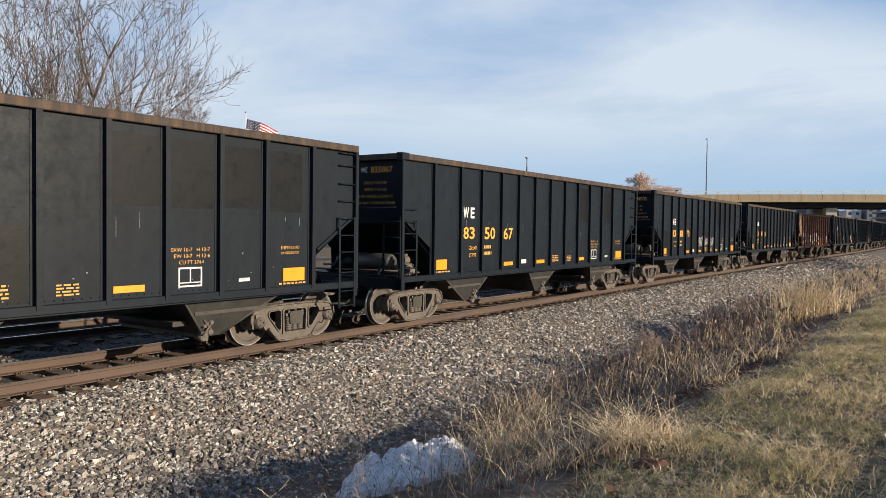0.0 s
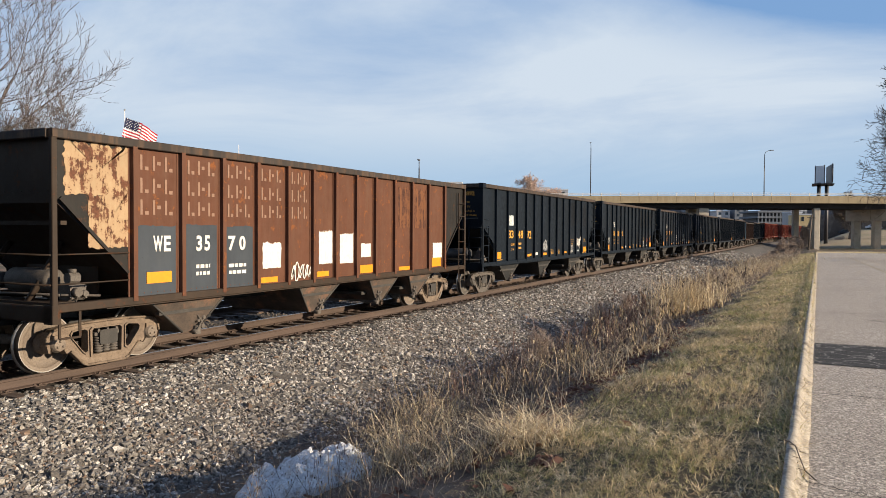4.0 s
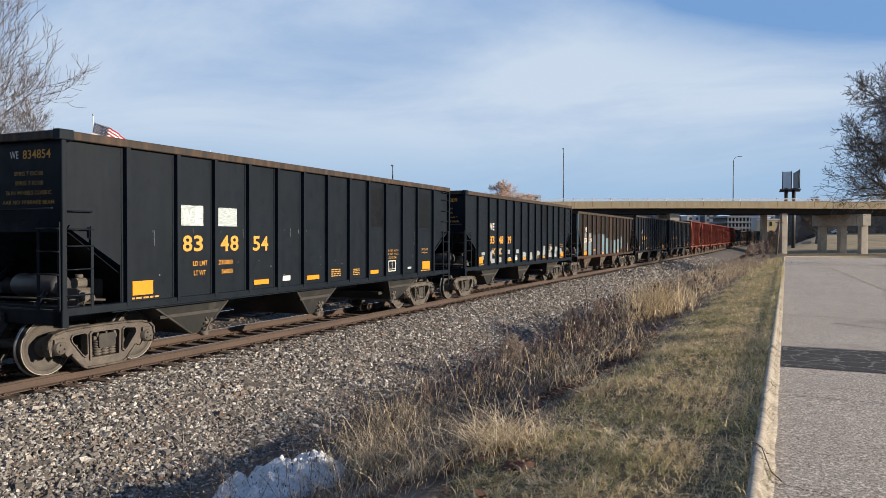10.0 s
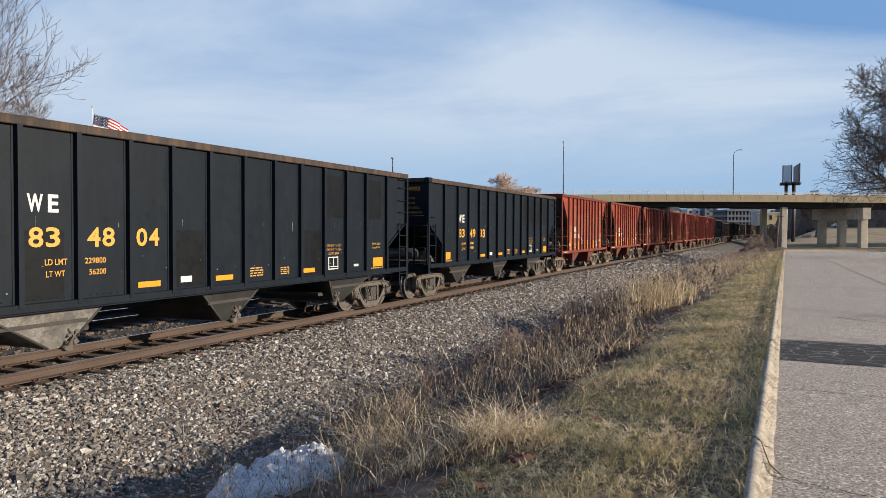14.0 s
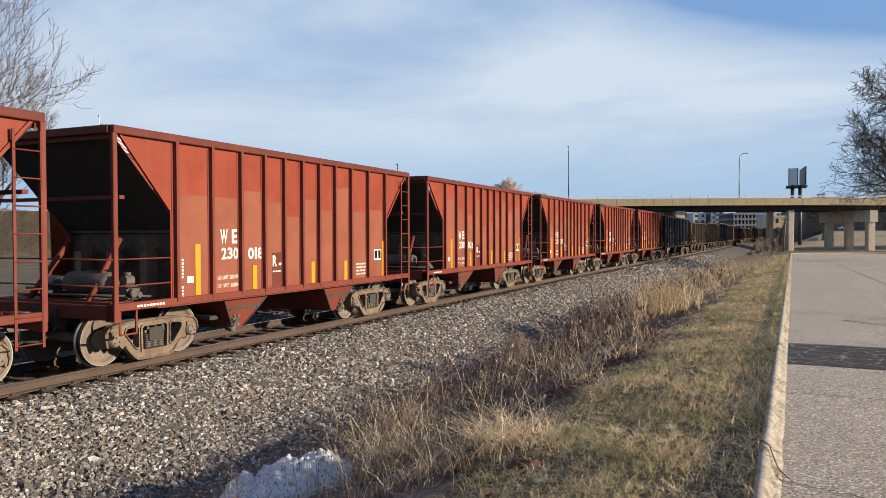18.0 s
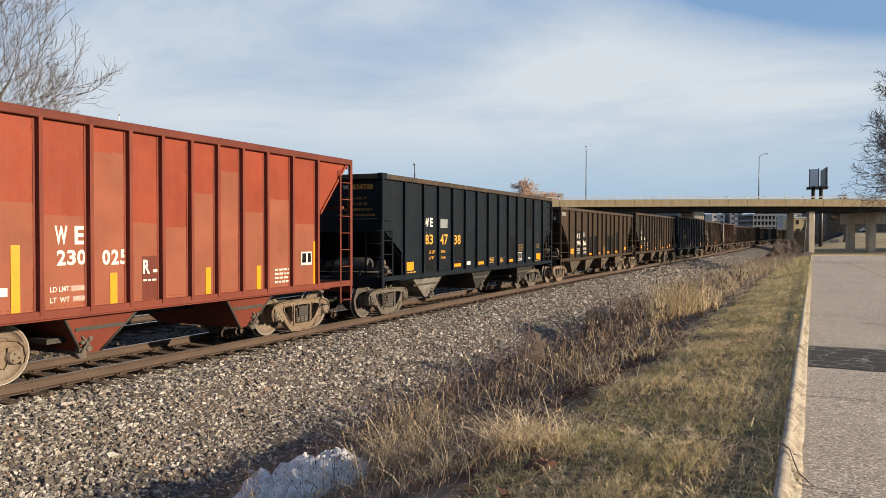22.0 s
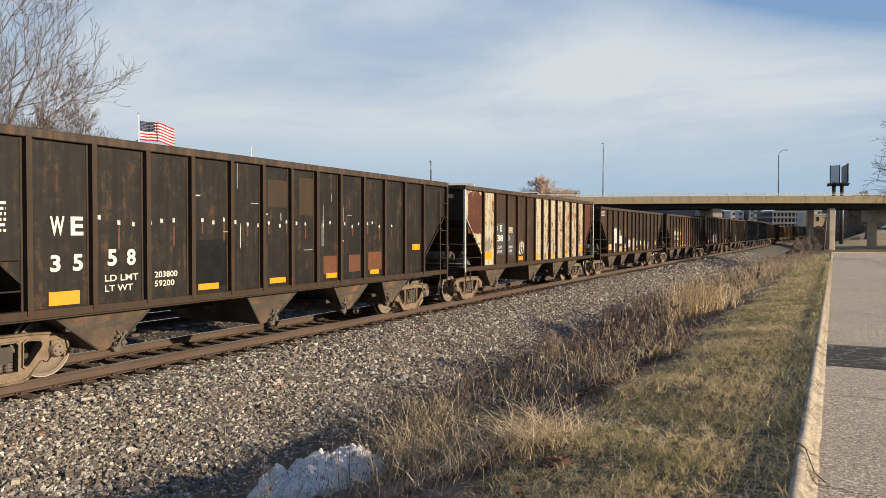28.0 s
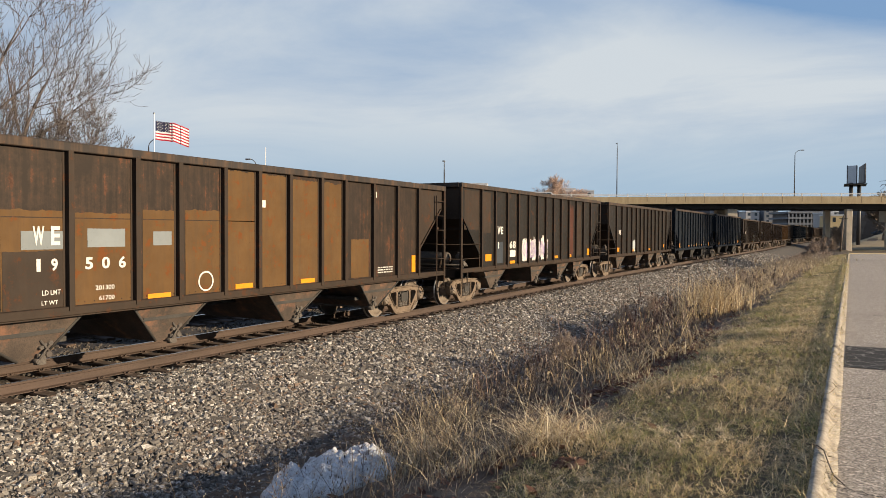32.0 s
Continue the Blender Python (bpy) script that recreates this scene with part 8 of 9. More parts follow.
for idx, kind, s in LINE:
    if kind in used:
        car = copy_thing(masters[kind], Matrix.Identity(4))
    else:
        car = masters[kind]
        used.add(kind)
    CARS.append((car, kind, s, idx))
for car, kind, s, idx in CARS:
    h = KINDS[kind].L / 2
    tagged(car, label=LABELS[kind])
    if kind == "modern":
        g, ld, lt = MODERN.get(idx, (None, "", ""))
        dress_modern(car, g, ld, lt, idx + 3)
    elif kind == "red":
        stepped_fade(car, idx)
        dress_red(car, *RED[idx])

BY = {i: c for c, k, s, i in CARS}
HM, HO, HL = KINDS["modern"].L / 2, KINDS["old"].L / 2, KINDS["low"].L / 2


def mark(i, text):
    tagged(BY[i], label=text)


# modern cars with sprayed marks
for k, (a0, a1, z0, z1) in enumerate(((6.42, 7.15, 1.50, 2.02), (6.42, 7.10, 1.45, 1.80), (7.42, 8.10, 1.48, 1.98), (7.45, 8.05, 1.50, 1.80), (8.42, 9.10, 1.52, 1.98), (8.45, 9.05, 1.46, 1.78))):
    scrawl(BY[2], HM, a0, a1, z0, z1, M["spray"], 5 + k, 5, 0.020, "thin gray-white sprayed tag")
mark(2, "black hopper car with white sprayed scrawls low on its side")
scrawl(BY[5], HM, 6.4, 7.0, 1.4, 1.9, M["spray"], 15, 6, 0.024)
scrawl(BY[5], HM, 6.35, 7.05, 1.35, 1.7, M["spray"], 115, 6, 0.024)
scrawl(BY[5], HM, 11.5, 12.2, 1.45, 1.95, WH, 16, 5)
daub(BY[5], HM, 2.36, 3.05, 2.43, 2.80, M["chalk"], 91, 0.003, "brushed white patch")
scrawl(BY[5], HM, 11.45, 12.15, 1.38, 1.98, WH, 17, 4, 0.035)
mark(5, "black hopper car with a looping white tag near its end")
scrawl(BY[6], HM, 1.25, 1.9, 1.5, 2.0, FINE["white"], 18, 4, 0.02)
scrawl(BY[6], HM, 11.4, 13.0, 1.5, 1.75, M["red_faded"], 19, 7, 0.03, "faint red sprayed scrawl")
mark(6, "black hopper car with faint red scrawl near its end")
PALE = M["pale_blue"]
for s0, z0, k in ((6.42, 1.40, 21), (9.45, 1.42, 22)):
    scrawl(BY[7], HM, s0, s0 + 0.72, z0 + 0.26, z0 + 0.60, M["chalk"], k, 7, 0.018, "pale blue-white sprayed tag")
    scrawl(BY[7], HM, s0, s0 + 0.65, z0, z0 + 0.28, M["chalk"], k + 5, 6, 0.018, "pale blue-white sprayed tag")
mark(7, "black hopper car with two pale sprayed tags low on its side")
daub(BY[9], HM, 2.36, 3.06, 2.43, 2.81, M["chalk"], 31, 0.003, "brushed white patch behind the letters", rag=0.03)
daub(BY[9], HM, 3.36, 4.02, 2.43, 2.79, M["chalk"], 32, 0.003, "brushed white patch", rag=0.03)
mark(9, "black hopper car with two brushed white patches by its number")
cq = random.Random(10)
for s0, n in ((1.35, 2), (2.3, 5), (3.35, 4), (4.35, 4), (5.4, 3), (6.4, 4), (7.4, 4), (8.4, 3), (9.3, 4), (10.4, 4), (11.4, 5), (12.4, 5)):
    for i in range(n):
        a, z = s0 + cq.uniform(0, 0.4), 1.18 + cq.uniform(0, 0.42)
        daub(BY[10], HM, a, a + cq.uniform(0.18, 0.4), z, z + cq.uniform(0.10, 0.22), M["daub_gray"], 400 + i + int(s0 * 10), 0.0095 + 0.0005 * i, "brushed pale gray daub", rag=0.07)
mark(10, "black hopper car with pale gray paint daubs along its bottom")
daub(BY[21], HM, 3.45, 4.05, 2.45, 2.72, M["gray_patch"], 41, 0.003, "gray touch-up patch")
for i in (21, 12):
    for o in BY[i].children:
        if o.name.startswith("hopper_chute") and o.data.vertices[0].co.y < -3:
            o.material_slots[0].link = "OBJECT"
            o.material_slots[0].material = M["chute_pale"]

# old cars
dress_old(BY[4], "old", (("WE", 1.86, 2.24, 1.86, 2.13), ("3", 2.84, 2.98, 1.85, 2.13), ("5", 3.04, 3.18, 1.85, 2.13), ("7", 3.66, 3.86, 1.84, 2.12), ("0", 3.96, 4.14, 1.84, 2.12)), ((1.72, 1.33, 0.54, 0.19), (4.6, 1.16, 0.52, 0.11), (6.5, 1.18, 0.46, 0.12), (8.3, 1.17, 0.58, 0.20), (10.25, 1.15, 0.58, 0.10), (12.2, 1.17, 0.58, 0.26)),
          ((1.52, 2.36, 1.12, 2.30, "slate"), (2.50, 3.36, 1.12, 2.32, "slate"), (3.50, 4.36, 1.12, 2.30, "slate"), (4.66, 5.24, 1.45, 1.96, "white"), (6.58, 7.14, 1.47, 2.22, "white"), (7.42, 8.04, 1.45, 2.15, "white"), (8.34, 8.8, 1.57, 1.9, "white"), (12.26, 12.86, 1.42, 1.86, "white"), (10.2, 10.9, 2.3, 3.4, "orange_rust"), (11.0, 11.85, 2.3, 3.4, "orange_rust"), (0.22, 1.38, 2.75, 3.55, "flaking"), (0.62, 1.38, 1.95, 2.8, "flaking")), 4)
scrawl(BY[4], HO, 5.55, 6.3, 1.1, 1.56, WH, 44, 5, 0.03)
small_print(BY[4], HO, 2.84, 1.54, 0.34, 2, WH, 0.13, 45)
small_print(BY[4], HO, 3.68, 1.52, 0.48, 2, WH, 0.13, 46)
for i, z in enumerate((3.22, 2.84, 2.48)):     # a faded company name: plain bars
    for j, (a, b) in enumerate(zip(KINDS["old"].ribs, KINDS["old"].ribs[1:6])):
        for k in range(3):
            w = (b - a - 0.26) / 3
            bars_side(BY[4], HO, [(a + 0.13 + k * w + 0.03, a + 0.13 + k * w + 0.075, z, z + 0.25), (a + 0.13 + k * w + 0.12, a + 0.13 + (k + 1) * w - 0.06, z + 0.10 * (k % 2), z + 0.06 + 0.10 * (k % 2))], M["ghost"])
repaint(BY[4], ("panel", "rib"), M["rust"])
mark(4, "rust-brown hopper car with a cream corner panel")
dress_old(BY[11], "patched", (("W", 1.72, 1.94, 2.48, 2.77), ("E", 2.08, 2.25, 2.48, 2.77), ("358", 1.62, 2.25, 1.88, 2.16), ("283", 2.66, 3.36, 1.88, 2.14)), ((1.60, 1.17, 0.60, 0.21), (3.88, 1.38, 0.45, 0.10), (5.92, 1.13, 0.56, 0.12), (10.42, 1.18, 0.48, 0.13), (13.6, 1.26, 0.5, 0.25)),
          ((1.62, 2.25, 1.40, 1.86, "gray_patch"), (1.74, 2.22, 2.19, 2.44, "gray_patch"), (2.66, 3.42, 1.14, 1.86, "pale_blue"), (2.80, 3.30, 2.17, 2.42, "gray_patch"), (3.76, 4.52, 1.14, 2.34, "slate"), (4.72, 5.60, 1.14, 2.4, "slate"), (5.84, 6.76, 1.14, 2.36, "pale_blue"), (6.94, 7.84, 1.14, 2.12, "pale_blue"), (8.06, 8.96, 1.14, 1.98, "slate"), (9.14, 10.04, 1.14, 2.00, "pale_blue"), (10.26, 11.10, 1.14, 2.06, "pale_blue"), (8.06, 8.96, 2.0, 3.48, "brown"), (11.44, 12.1, 1.39, 2.22, "pale_blue"), (13.55, 14.2, 1.2, 1.75, "pale_blue")), 11)
for o in BY[11].children:
    if o.name.startswith("corner_post") and o.data.vertices[0].co.x > 0:
        o.material_slots[0].link = "OBJECT"
        o.material_slots[0].material = M["pale_blue"] if o.data.vertices[0].co.y < 0 else M["brown"]
repaint(BY[11], ("panel", "end_panel"), M["black_flaked"])
repaint(BY[11], ("rib", "side_sill"), M["rust_rib"])
blk = "black_deep"
dress_old(BY[22], "low", (("W", 2.64, 2.86, 2.06, 2.30), ("E", 3.02, 3.18, 2.06, 2.30), ("194", 2.62, 3.32, 1.70, 1.95), ("56", 3.72, 4.28, 1.70, 1.95), ("LD LMT", 2.70, 3.20, 1.46, 1.58), ("LT WT", 2.74, 3.16, 1.28, 1.40), ("200700", 3.76, 4.36, 1.48, 1.60), ("62300", 3.86, 4.32, 1.30, 1.42)), ((1.66, 1.33, 0.50, 0.24), (4.85, 1.2, 0.6, 0.1), (6.7, 1.2, 0.5, 0.1), (8.65, 1.2, 0.5, 0.1), (10.6, 1.2, 0.5, 0.1), (12.85, 1.3, 0.5, 0.2)),
          ((2.55, 3.42, 1.14, 2.42, blk), (3.58, 4.42, 1.14, 2.10, blk), (3.70, 4.10, 2.12, 2.35, "gray_patch"), (4.62, 5.4, 1.14, 2.12, blk), (5.65, 6.45, 1.14, 2.2, blk), (6.65, 7.45, 1.3, 3.2, "brown"), (7.68, 8.35, 1.14, 1.6, "ochre"), (8.7, 9.5, 1.3, 2.2, blk), (9.75, 10.4, 1.2, 2.2, blk), (10.8, 11.5, 1.3, 2.4, blk)), 22, 0.062)
mark(22, "brown-black hopper car with black resprayed patches and white lettering")
dress_old(BY[23], "old", (("W", 1.56, 1.76, 2.30, 2.54), ("E", 1.92, 2.08, 2.30, 2.54), ("10", 1.60, 2.06, 1.90, 2.16), ("76", 2.54, 3.06, 1.88, 2.14), ("LD LMT", 2.52, 2.96, 1.60, 1.71), ("LT WT", 2.54, 2.92, 1.43, 1.54), ("209100", 3.50, 3.98, 1.60, 1.71), ("57900", 3.52, 3.92, 1.43, 1.54)), ((1.55, 1.33, 0.50, 0.2), (3.48, 1.2, 0.5, 0.11), (6.3, 1.2, 0.5, 0.11), (9.1, 1.2, 0.5, 0.11), (11.1, 1.2, 0.45, 0.11), (12.05, 1.3, 0.45, 0.2)),
          ((7.2, 7.95, 1.2, 3.4, "brown"), (8.2, 8.9, 1.2, 1.9, "ochre"), (10.1, 10.8, 1.2, 3.3, "brown"), (11.0, 11.8, 1.2, 3.3, "brown"), (3.45, 4.2, 1.4, 1.8, blk), (5.4, 6.1, 1.2, 3.2, "brown")), 23, 0.094)
for b in range(6):
    z = 2.1
    while z < 3.4:
        a = 1.55 + b * 0.963 + random.Random(b * 7 + int(z * 10)).uniform(0, 0.2)
        daub(BY[23], HO, a, a + random.Random(int(z * 31) + b).uniform(0.15, 0.45), z, z + 0.03, M["gray_patch"], 700 + b, 0.0035, "pale rubbed streak", rag=0.3)
        z += random.Random(b * 3 + int(z * 17)).uniform(0.12, 0.3)
repaint(BY[23], ("panel", "end_panel"), M["black_flaked"])
mark(23, "sooty hopper car with rubbed streaks and ochre rusty panels")
dress_old(BY[25], "old", (("W", 1.79, 2.02, 2.19, 2.47), ("E", 2.12, 2.33, 2.19, 2.47), ("3", 1.79, 1.95, 1.66, 1.91), ("5", 2.15, 2.32, 1.66, 1.91), ("5", 2.75, 2.92, 1.71, 1.97), ("8", 3.11, 3.28, 1.71, 1.97), ("LD LMT", 2.70, 3.33, 1.47, 1.57), ("LT WT", 2.70, 3.22, 1.31, 1.41), ("203800", 3.66, 4.15, 1.48, 1.58), ("59200", 3.66, 4.08, 1.33, 1.43)), ((1.76, 1.17, 0.50, 0.2), (4.63, 1.2, 0.5, 0.11), (6.55, 1.2, 0.5, 0.11), (8.47, 1.2, 0.4, 0.11), (10.28, 1.2, 0.4, 0.11), (12.4, 1.75, 0.4, 0.16)), ((4.58, 5.34, 1.25, 2.1, "black_deep"), (8.37, 9.07, 1.3, 1.7, "rust"), (9.37, 9.98, 1.3, 1.7, "rust"), (6.5, 7.2, 2.75, 3.3, "brown"), (7.5, 8.1, 2.6, 3.4, "brown"), (10.2, 10.9, 1.3, 1.75, "rust")), 25)
sq = random.Random(25)
for k in range(30):          # burnt holes with rust runs, in a row
    a, z = 2.6 + k * 0.30 + sq.uniform(-0.06, 0.06), 2.38 + sq.uniform(-0.05, 0.06)
    daub(BY[25], HO, a, a + 0.055, z, z + 0.07, M["chalk"], 800 + k, 0.0046, "pale burnt hole", rag=0.2)
    if k % 2:
        daub(BY[25], HO, a + 0.01, a + 0.045, z - sq.uniform(0.15, 0.45), z, M["rust"], 840 + k, 0.0042, "rust run", rag=0.4)
for k in range(16):          # weld scars
    a, z = 3.5 + sq.uniform(0, 6.0), sq.uniform(1.5, 3.1)
    w, t = (sq.uniform(0.015, 0.03), sq.uniform(0.15, 0.6)) if k % 2 else (sq.uniform(0.15, 0.4), 0.02)
    daub(BY[25], HO, a, a + w, z, z + t, M["gray_patch"] if k % 3 else M["chalk"], 880 + k, 0.0050 + 0.0003 * k, "pale weld scar", rag=0.3)
small_print(BY[25], HO, 0.75, 2.62, 0.4, 6, WH, 0.075, 25)
repaint(BY[25], ("panel", "end_panel"), M["black_flaked"])
mark(25, "sooty black hopper car with pale scars and white lettering")
dress_old(BY[26], "old", (("W", 2.44, 2.66, 2.26, 2.48), ("E", 2.82, 3.00, 2.26, 2.48), ("138", 2.46, 3.08, 1.92, 2.14), ("0", 3.52, 3.68, 1.92, 2.14), ("LD LMT", 2.58, 3.02, 1.66, 1.75), ("LT WT", 2.60, 3.00, 1.52, 1.61), ("203900", 3.46, 3.98, 1.66, 1.75), ("59100", 3.50, 3.92, 1.52, 1.61)), ((1.50, 1.33, 0.66, 0.24), (4.4, 1.2, 0.6, 0.14), (6.3, 1.2, 0.5, 0.13), (8.2, 1.2, 0.5, 0.13), (10.0, 1.2, 0.5, 0.13), (12.15, 1.35, 0.5, 0.2)), ((2.42, 3.28, 1.45, 2.55, "slate"), (3.42, 4.12, 1.42, 2.18, "slate"), (3.44, 4.0, 2.2, 2.42, "cream"), (0.26, 1.26, 2.2, 3.48, "maroon")), 26, 0.070)
repaint(BY[26], ("end_panel",), M["cream"])
for o in BY[26].children:
    if o.name.startswith("end_panel") and o.data.vertices[0].co.y > 0:
        o.material_slots[0].material = M["maroon"]
panels = [o for o in BY[26].children if o.name.split(".")[0] == "panel"]
for i, o in enumerate(panels):
    o.material_slots[0].link = "OBJECT"
    o.material_slots[0].material = M["cream"] if i in (0, 5, 6, 7, 8) else M["cream_rusted"] if i in (9, 10, 11) else M["brown_flaked"]
for o in BY[26].children:
    if o.name.split(".")[0] == "rib":
        o.material_slots[0].link = "OBJECT"
        o.material_slots[0].material = M["rust_rib"]
for o in BY[26].children:
    if o.name.startswith("corner_post") and o.data.vertices[0].co.x > 0:
        o.material_slots[0].link = "OBJECT"
        o.material_slots[0].material = M["chalk"]
scrawl(BY[26], HO, 4.7, 5.2, 1.3, 2.0, WH, 61, 3)
scrawl(BY[26], HO, 7.1, 9.2, 1.4, 2.0, M["chalk"], 62, 6, 0.02)
scrawl(BY[26], HO, 1.5, 2.2, 1.5, 2.1, M["dark_metal"], 63, 4, 0.02, "dark sprayed scrawl")
mark(26, "hopper car of rust-stained cream and brown panels with white letters")
dress_old(BY[27], "low", (), ((1.62, 1.35, 0.50, 0.19), (4.85, 1.16, 0.49, 0.11), (7.60, 1.17, 0.55, 0.11), (9.52, 1.18, 0.55, 0.11), (12.84, 1.42, 0.5, 0.25)), ((1.50, 2.30, 1.30, 1.59, "chalk"), (2.50, 3.42, 1.63, 2.44, "chalk"), (2.53, 3.0, 1.16, 1.60, "chalk"), (3.04, 3.40, 1.2, 1.5, "maroon"), (3.66, 4.50, 1.60, 2.02, "chalk"), (3.66, 4.50, 1.17, 1.46, "cream"), (3.72, 4.16, 2.05, 2.35, "gray_patch"), (4.82, 5.38, 1.34, 1.97, blk), (4.82, 5.38, 2.0, 2.62, "ochre"), (4.82, 5.38, 2.64, 3.36, "maroon"), (4.88, 5.32, 1.33, 1.55, "chalk"), (6.76, 7.38, 1.16, 1.87, "cream"), (7.70, 8.10, 1.43, 1.73, "white"), (8.53, 9.1, 1.48, 1.71, "white"), (9.52, 10.1, 1.30, 1.74, "cream")), 27)
for k in range(3):
    scrawl(BY[27], HL, 5.74, 6.40, 1.28, 1.86, WH, 270 + k, 3, 0.06)
small_print(BY[27], HL, 10.5, 1.54, 0.7, 6, FINE["white"], 0.065, 27)
small_print(BY[27], HL, 0.35, 3.28, 0.6, 4, FINE["white"], 0.07, 28)
repaint(BY[27], ("panel",), M["brown_flaked"])
mark(27, "brown-black hopper car with whitewashed patches along its bottom")
dress_old(BY[28], "low", (("W", 3.05, 3.22, 2.03, 2.30), ("E", 3.32, 3.46, 2.03, 2.30), ("1", 3.10, 3.16, 1.66, 1.84), ("9", 3.32, 3.42, 1.66, 1.84), ("5", 3.86, 3.99, 1.66, 1.84), ("0", 4.14, 4.28, 1.66, 1.84), ("6", 4.44, 4.57, 1.66, 1.84), ("LD LMT", 3.18, 3.46, 1.32, 1.39), ("LT WT", 3.17, 3.42, 1.18, 1.24), ("201300", 4.03, 4.36, 1.34, 1.41), ("61700", 4.09, 4.36, 1.18, 1.25)), ((1.68, 1.2, 0.20, 0.45), (4.99, 1.12, 0.47, 0.09), (6.97, 1.16, 0.46, 0.09), (8.87, 1.15, 0.46, 0.09), (13.42, 1.17, 0.19, 0.44)),
          ((2.60, 3.52, 1.14, 2.52, "ochre"), (3.70, 4.70, 1.14, 2.5, "ochre"), (4.90, 5.55, 1.14, 2.58, "ochre"), (5.78, 6.60, 1.14, 2.6, "ochre"), (6.78, 7.5, 1.14, 3.35, "ochre"), (7.68, 8.4, 1.14, 3.35, "ochre"), (8.60, 9.45, 1.14, 3.3, "ochre"), (9.62, 10.3, 1.14, 3.3, "ochre"), (10.68, 11.4, 1.16, 2.06, "ochre"), (2.88, 3.56, 1.97, 2.23, "gray_patch"), (3.90, 4.56, 1.99, 2.27, "gray_patch"), (5.1, 5.48, 2.0, 2.23, "gray_patch"), (2.62, 3.5, 1.14, 1.95, "brown")), 28)
small_print(BY[28], HL, 11.8, 1.34, 0.7, 3, FINE["white"], 0.06, 29)
for a, z in ((7.55, 2.70), (11.5, 3.06)):
    plate_side(BY[28], HL, "data_plate", a, a + 0.24, z, z + 0.14, WH, "small white plate")
ring = Shape()
for i in range(24):
    a, b = i * 0.2618, (i + 1) * 0.2618
    ring.add([(FACE + 0.0115, 6.24 - HL + rr * math.cos(t), 1.35 + rr * math.sin(t)) for t in (a, b) for rr in (0.15, 0.18)], [(0, 1, 3, 2)])
part("stencil_marks", ring, WH, BY[28], "white painted ring")
repaint(BY[28], ("panel",), M["brown_flaked"])
letter_end(BY[22], HL, "WE", 0.95, 1.22, 3.14, 3.30, WH)
letter_end(BY[22], HL, "19456", 0.84, 1.34, 2.92, 3.08, WH)
small_print(BY[22], HL, 0.38, 3.26, 0.52, 4, M["spray"], 0.042, 122)
letter_end(BY[23], HO, "WE", 0.95, 1.22, 3.30, 3.44, WH)
letter_end(BY[23], HO, "1076", 0.88, 1.28, 3.10, 3.24, WH)
letter_end(BY[26], HO, "WE 1380", 0.42, 1.16, 3.30, 3.44, WH)
mark(28, "ochre-brown rusty hopper car with white lettering")
dress_old(BY[29], "old", (("WE", 2.75, 3.2, 2.16, 2.41), ("1", 2.80, 2.86, 1.69, 1.91), ("68", 3.76, 4.3, 1.67, 1.92)), ((1.80, 1.3, 0.46, 0.22), (3.8, 1.15, 0.45, 0.1), (8.3, 1.2, 0.4, 0.1), (10.0, 1.2, 0.4, 0.1), (12.6, 1.22, 0.4, 0.28)), ((0.3, 1.3, 2.3, 3.5, "brown"), (2.6, 3.2, 1.2, 1.9, "slate"), (3.8, 4.3, 1.38, 1.61, "white"), (9.85, 10.65, 1.3, 3.3, "maroon"), (10.95, 11.7, 1.25, 3.4, "brown"), (1.55, 2.2, 2.2, 3.5, "brown")), 29)
for b in range(3):
    daub(BY[29], HO, 4.95 + b * 0.93, 5.65 + b * 0.93, 1.2, 1.98, WH, 290 + b, 0.004, "white graffiti ground", rag=0.2)
for k in range(3):
    scrawl(BY[29], HO, 4.9 + k * 0.1, 7.5, 1.2, 2.0, WH if k < 1 else M["violet"], 90 + k, 9, 0.07, "broad white and violet graffiti")
mark(29, "dark hopper car with broad white and violet graffiti")
vq = random.Random(77)
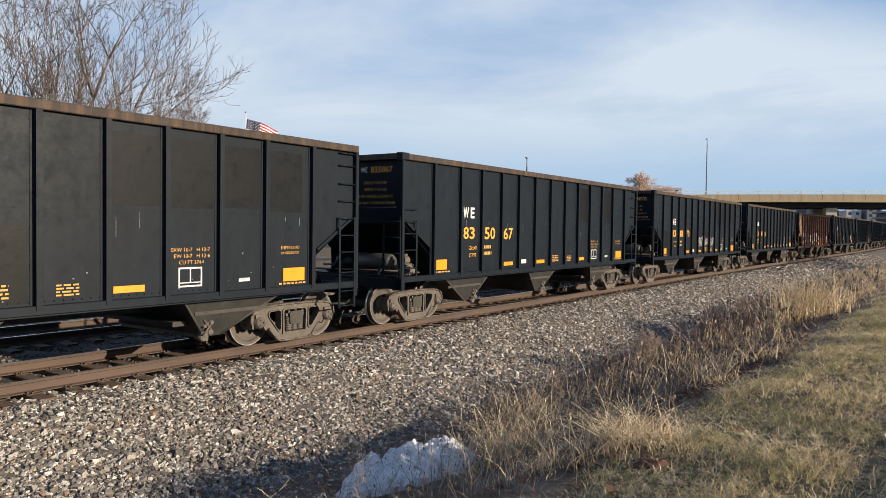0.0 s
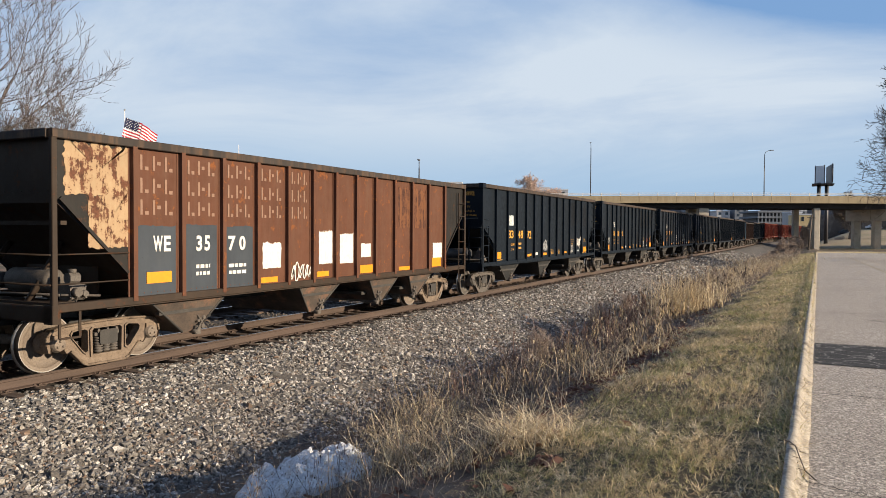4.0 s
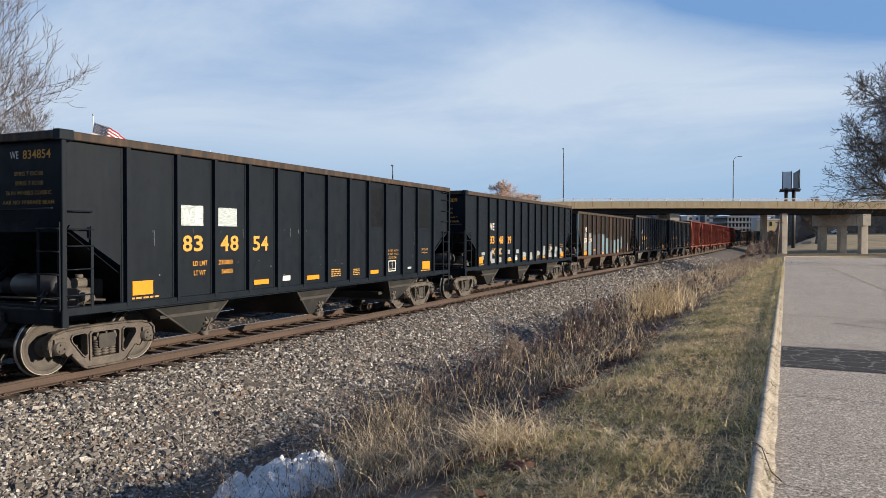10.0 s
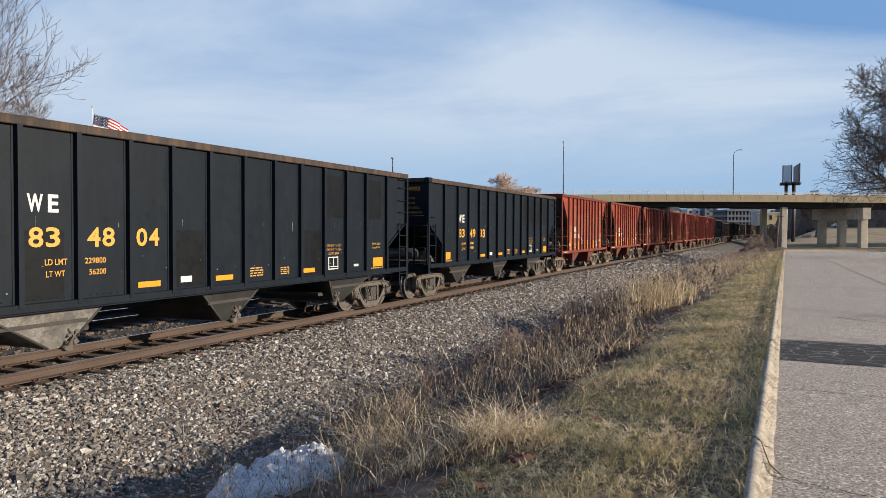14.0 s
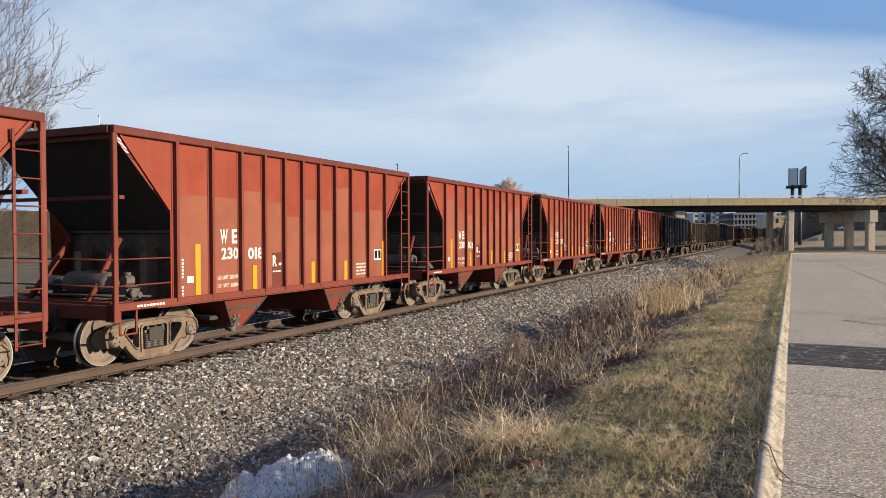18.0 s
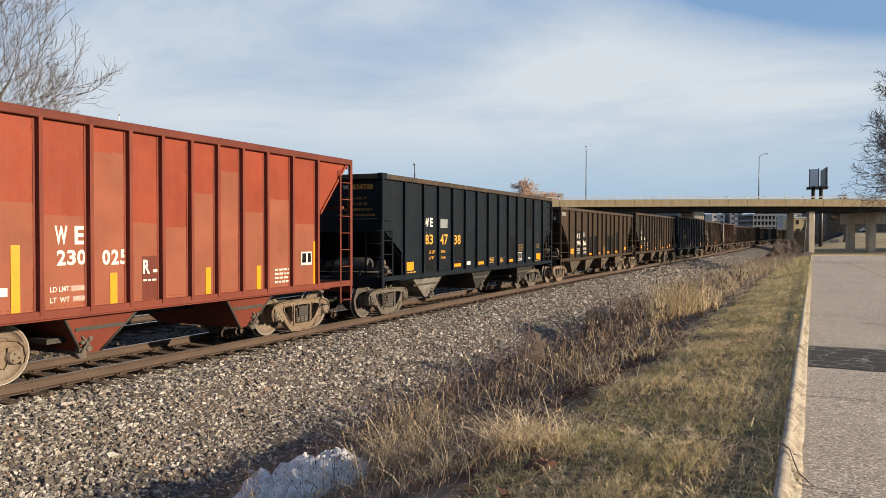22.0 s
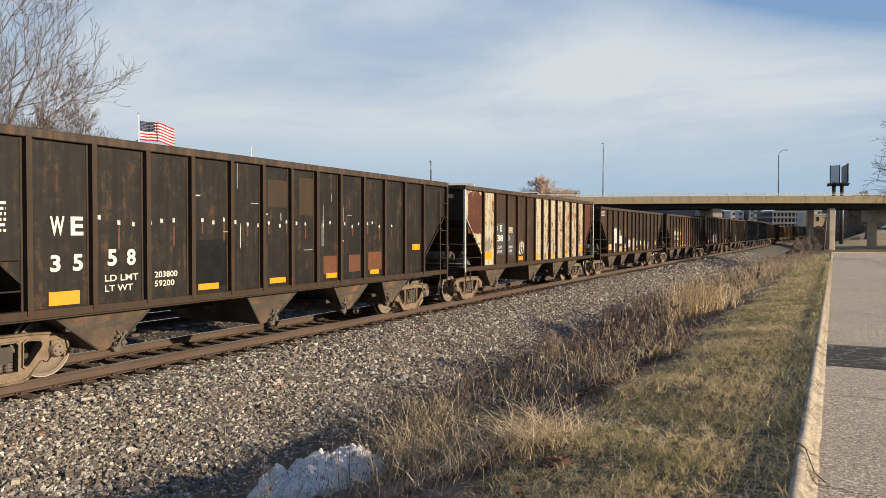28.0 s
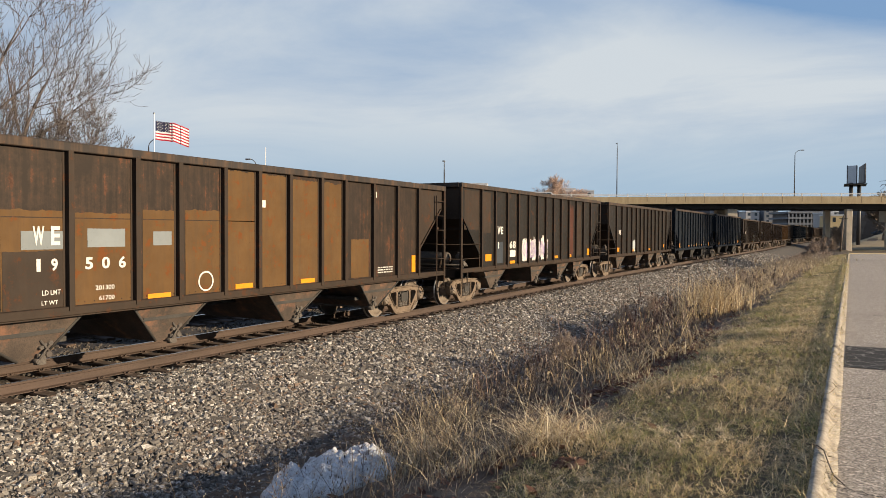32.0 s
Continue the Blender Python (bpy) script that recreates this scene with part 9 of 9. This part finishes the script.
for i in (30, 33, 34, 37, 40, 42, 35, 36, 41):
    kind = [k for c, k, s, j in CARS if j == i][0]
    dress_old(BY[i], kind, (("WE", 2.0 if kind == "old" else 2.65, 2.5 if kind == "old" else 3.15, 2.1, 2.35),), ((1.6, 1.25, 0.5, 0.2), (4.6, 1.2, 0.5, 0.1), (8.3, 1.2, 0.5, 0.1), (12.2, 1.3, 0.4, 0.2)), tuple((a, a + 0.7, 1.2, vq.uniform(1.6, 2.4), vq.choice(("chalk", "gray_patch", "ochre", blk, "brown"))) for a in (2.55, 4.7, 6.7, 9.6) if vq.random() < 0.7), i)
repaint(BY[36], ("panel", "rib"), M["ochre"])


# ---- what moves ----
def rolled(t):
    """Metres that the train has run by t seconds; it slows a little."""
    return 13.731 * t - 0.039158 * t ** 2 + 0.00053690 * t ** 3 - 0.0000036739 * t ** 4


def car_pose(s):
    return pose(float(track_x(s)), s, 0, 0, 0, -math.degrees(track_turn(s)))


def motions():
    for car, kind, s0, idx in CARS:
        half = KINDS[kind].L / 2
        walk(car, [(t, car_pose(s0 + half - rolled(t))) for t in range(33)])
    # every wheel turns alike: one keyed axle, whose turning the others share
    sets = [w for car, k, s, i in CARS for tr_ in car.children if tr_.name.split(".")[0] == "truck" for w in tr_.children if w.name.split(".")[0] == "wheelset"]
    first = sets[0]
    walk(first, [(k / FPS, pose(0, 0, 0, math.degrees(rolled(k / FPS) / WHEEL_R), 0, 0)) for k in range(0, 32 * FPS + 1)])
    for w in sets[1:]:
        w.rotation_mode = "QUATERNION"
        keys = w.animation_data_create()
        keys.action = first.animation_data.action
        keys.action_slot = first.animation_data.action_slot
    # the flag's folds beat in the wind
    walk(flag_cloth, [(t, pose(-55.1, 57, 14.35, 0, 0, 50) @ pose(0, 0, 0, 0, a, 0)) for t, a in ((0, 4), (1.5, 8), (3, 12), (5, 10), (7, 6), (9, 9), (11, 12), (14, 6), (17, 14), (19, 8), (22, 4), (24, -3), (27, 0), (29, -3), (31, -2), (32, 0))])
    for k, fold in enumerate(FLAG_SLICES):
        walk(fold, [(t * 0.4, pose(0, 0, 0, 0, 0, 0) @ pose(0, 0.05 * k * math.sin(t * 1.9 - k), 0.05 * k * math.sin(t * 1.3 - k * 0.8))) for t in range(0, 81)])


motions()
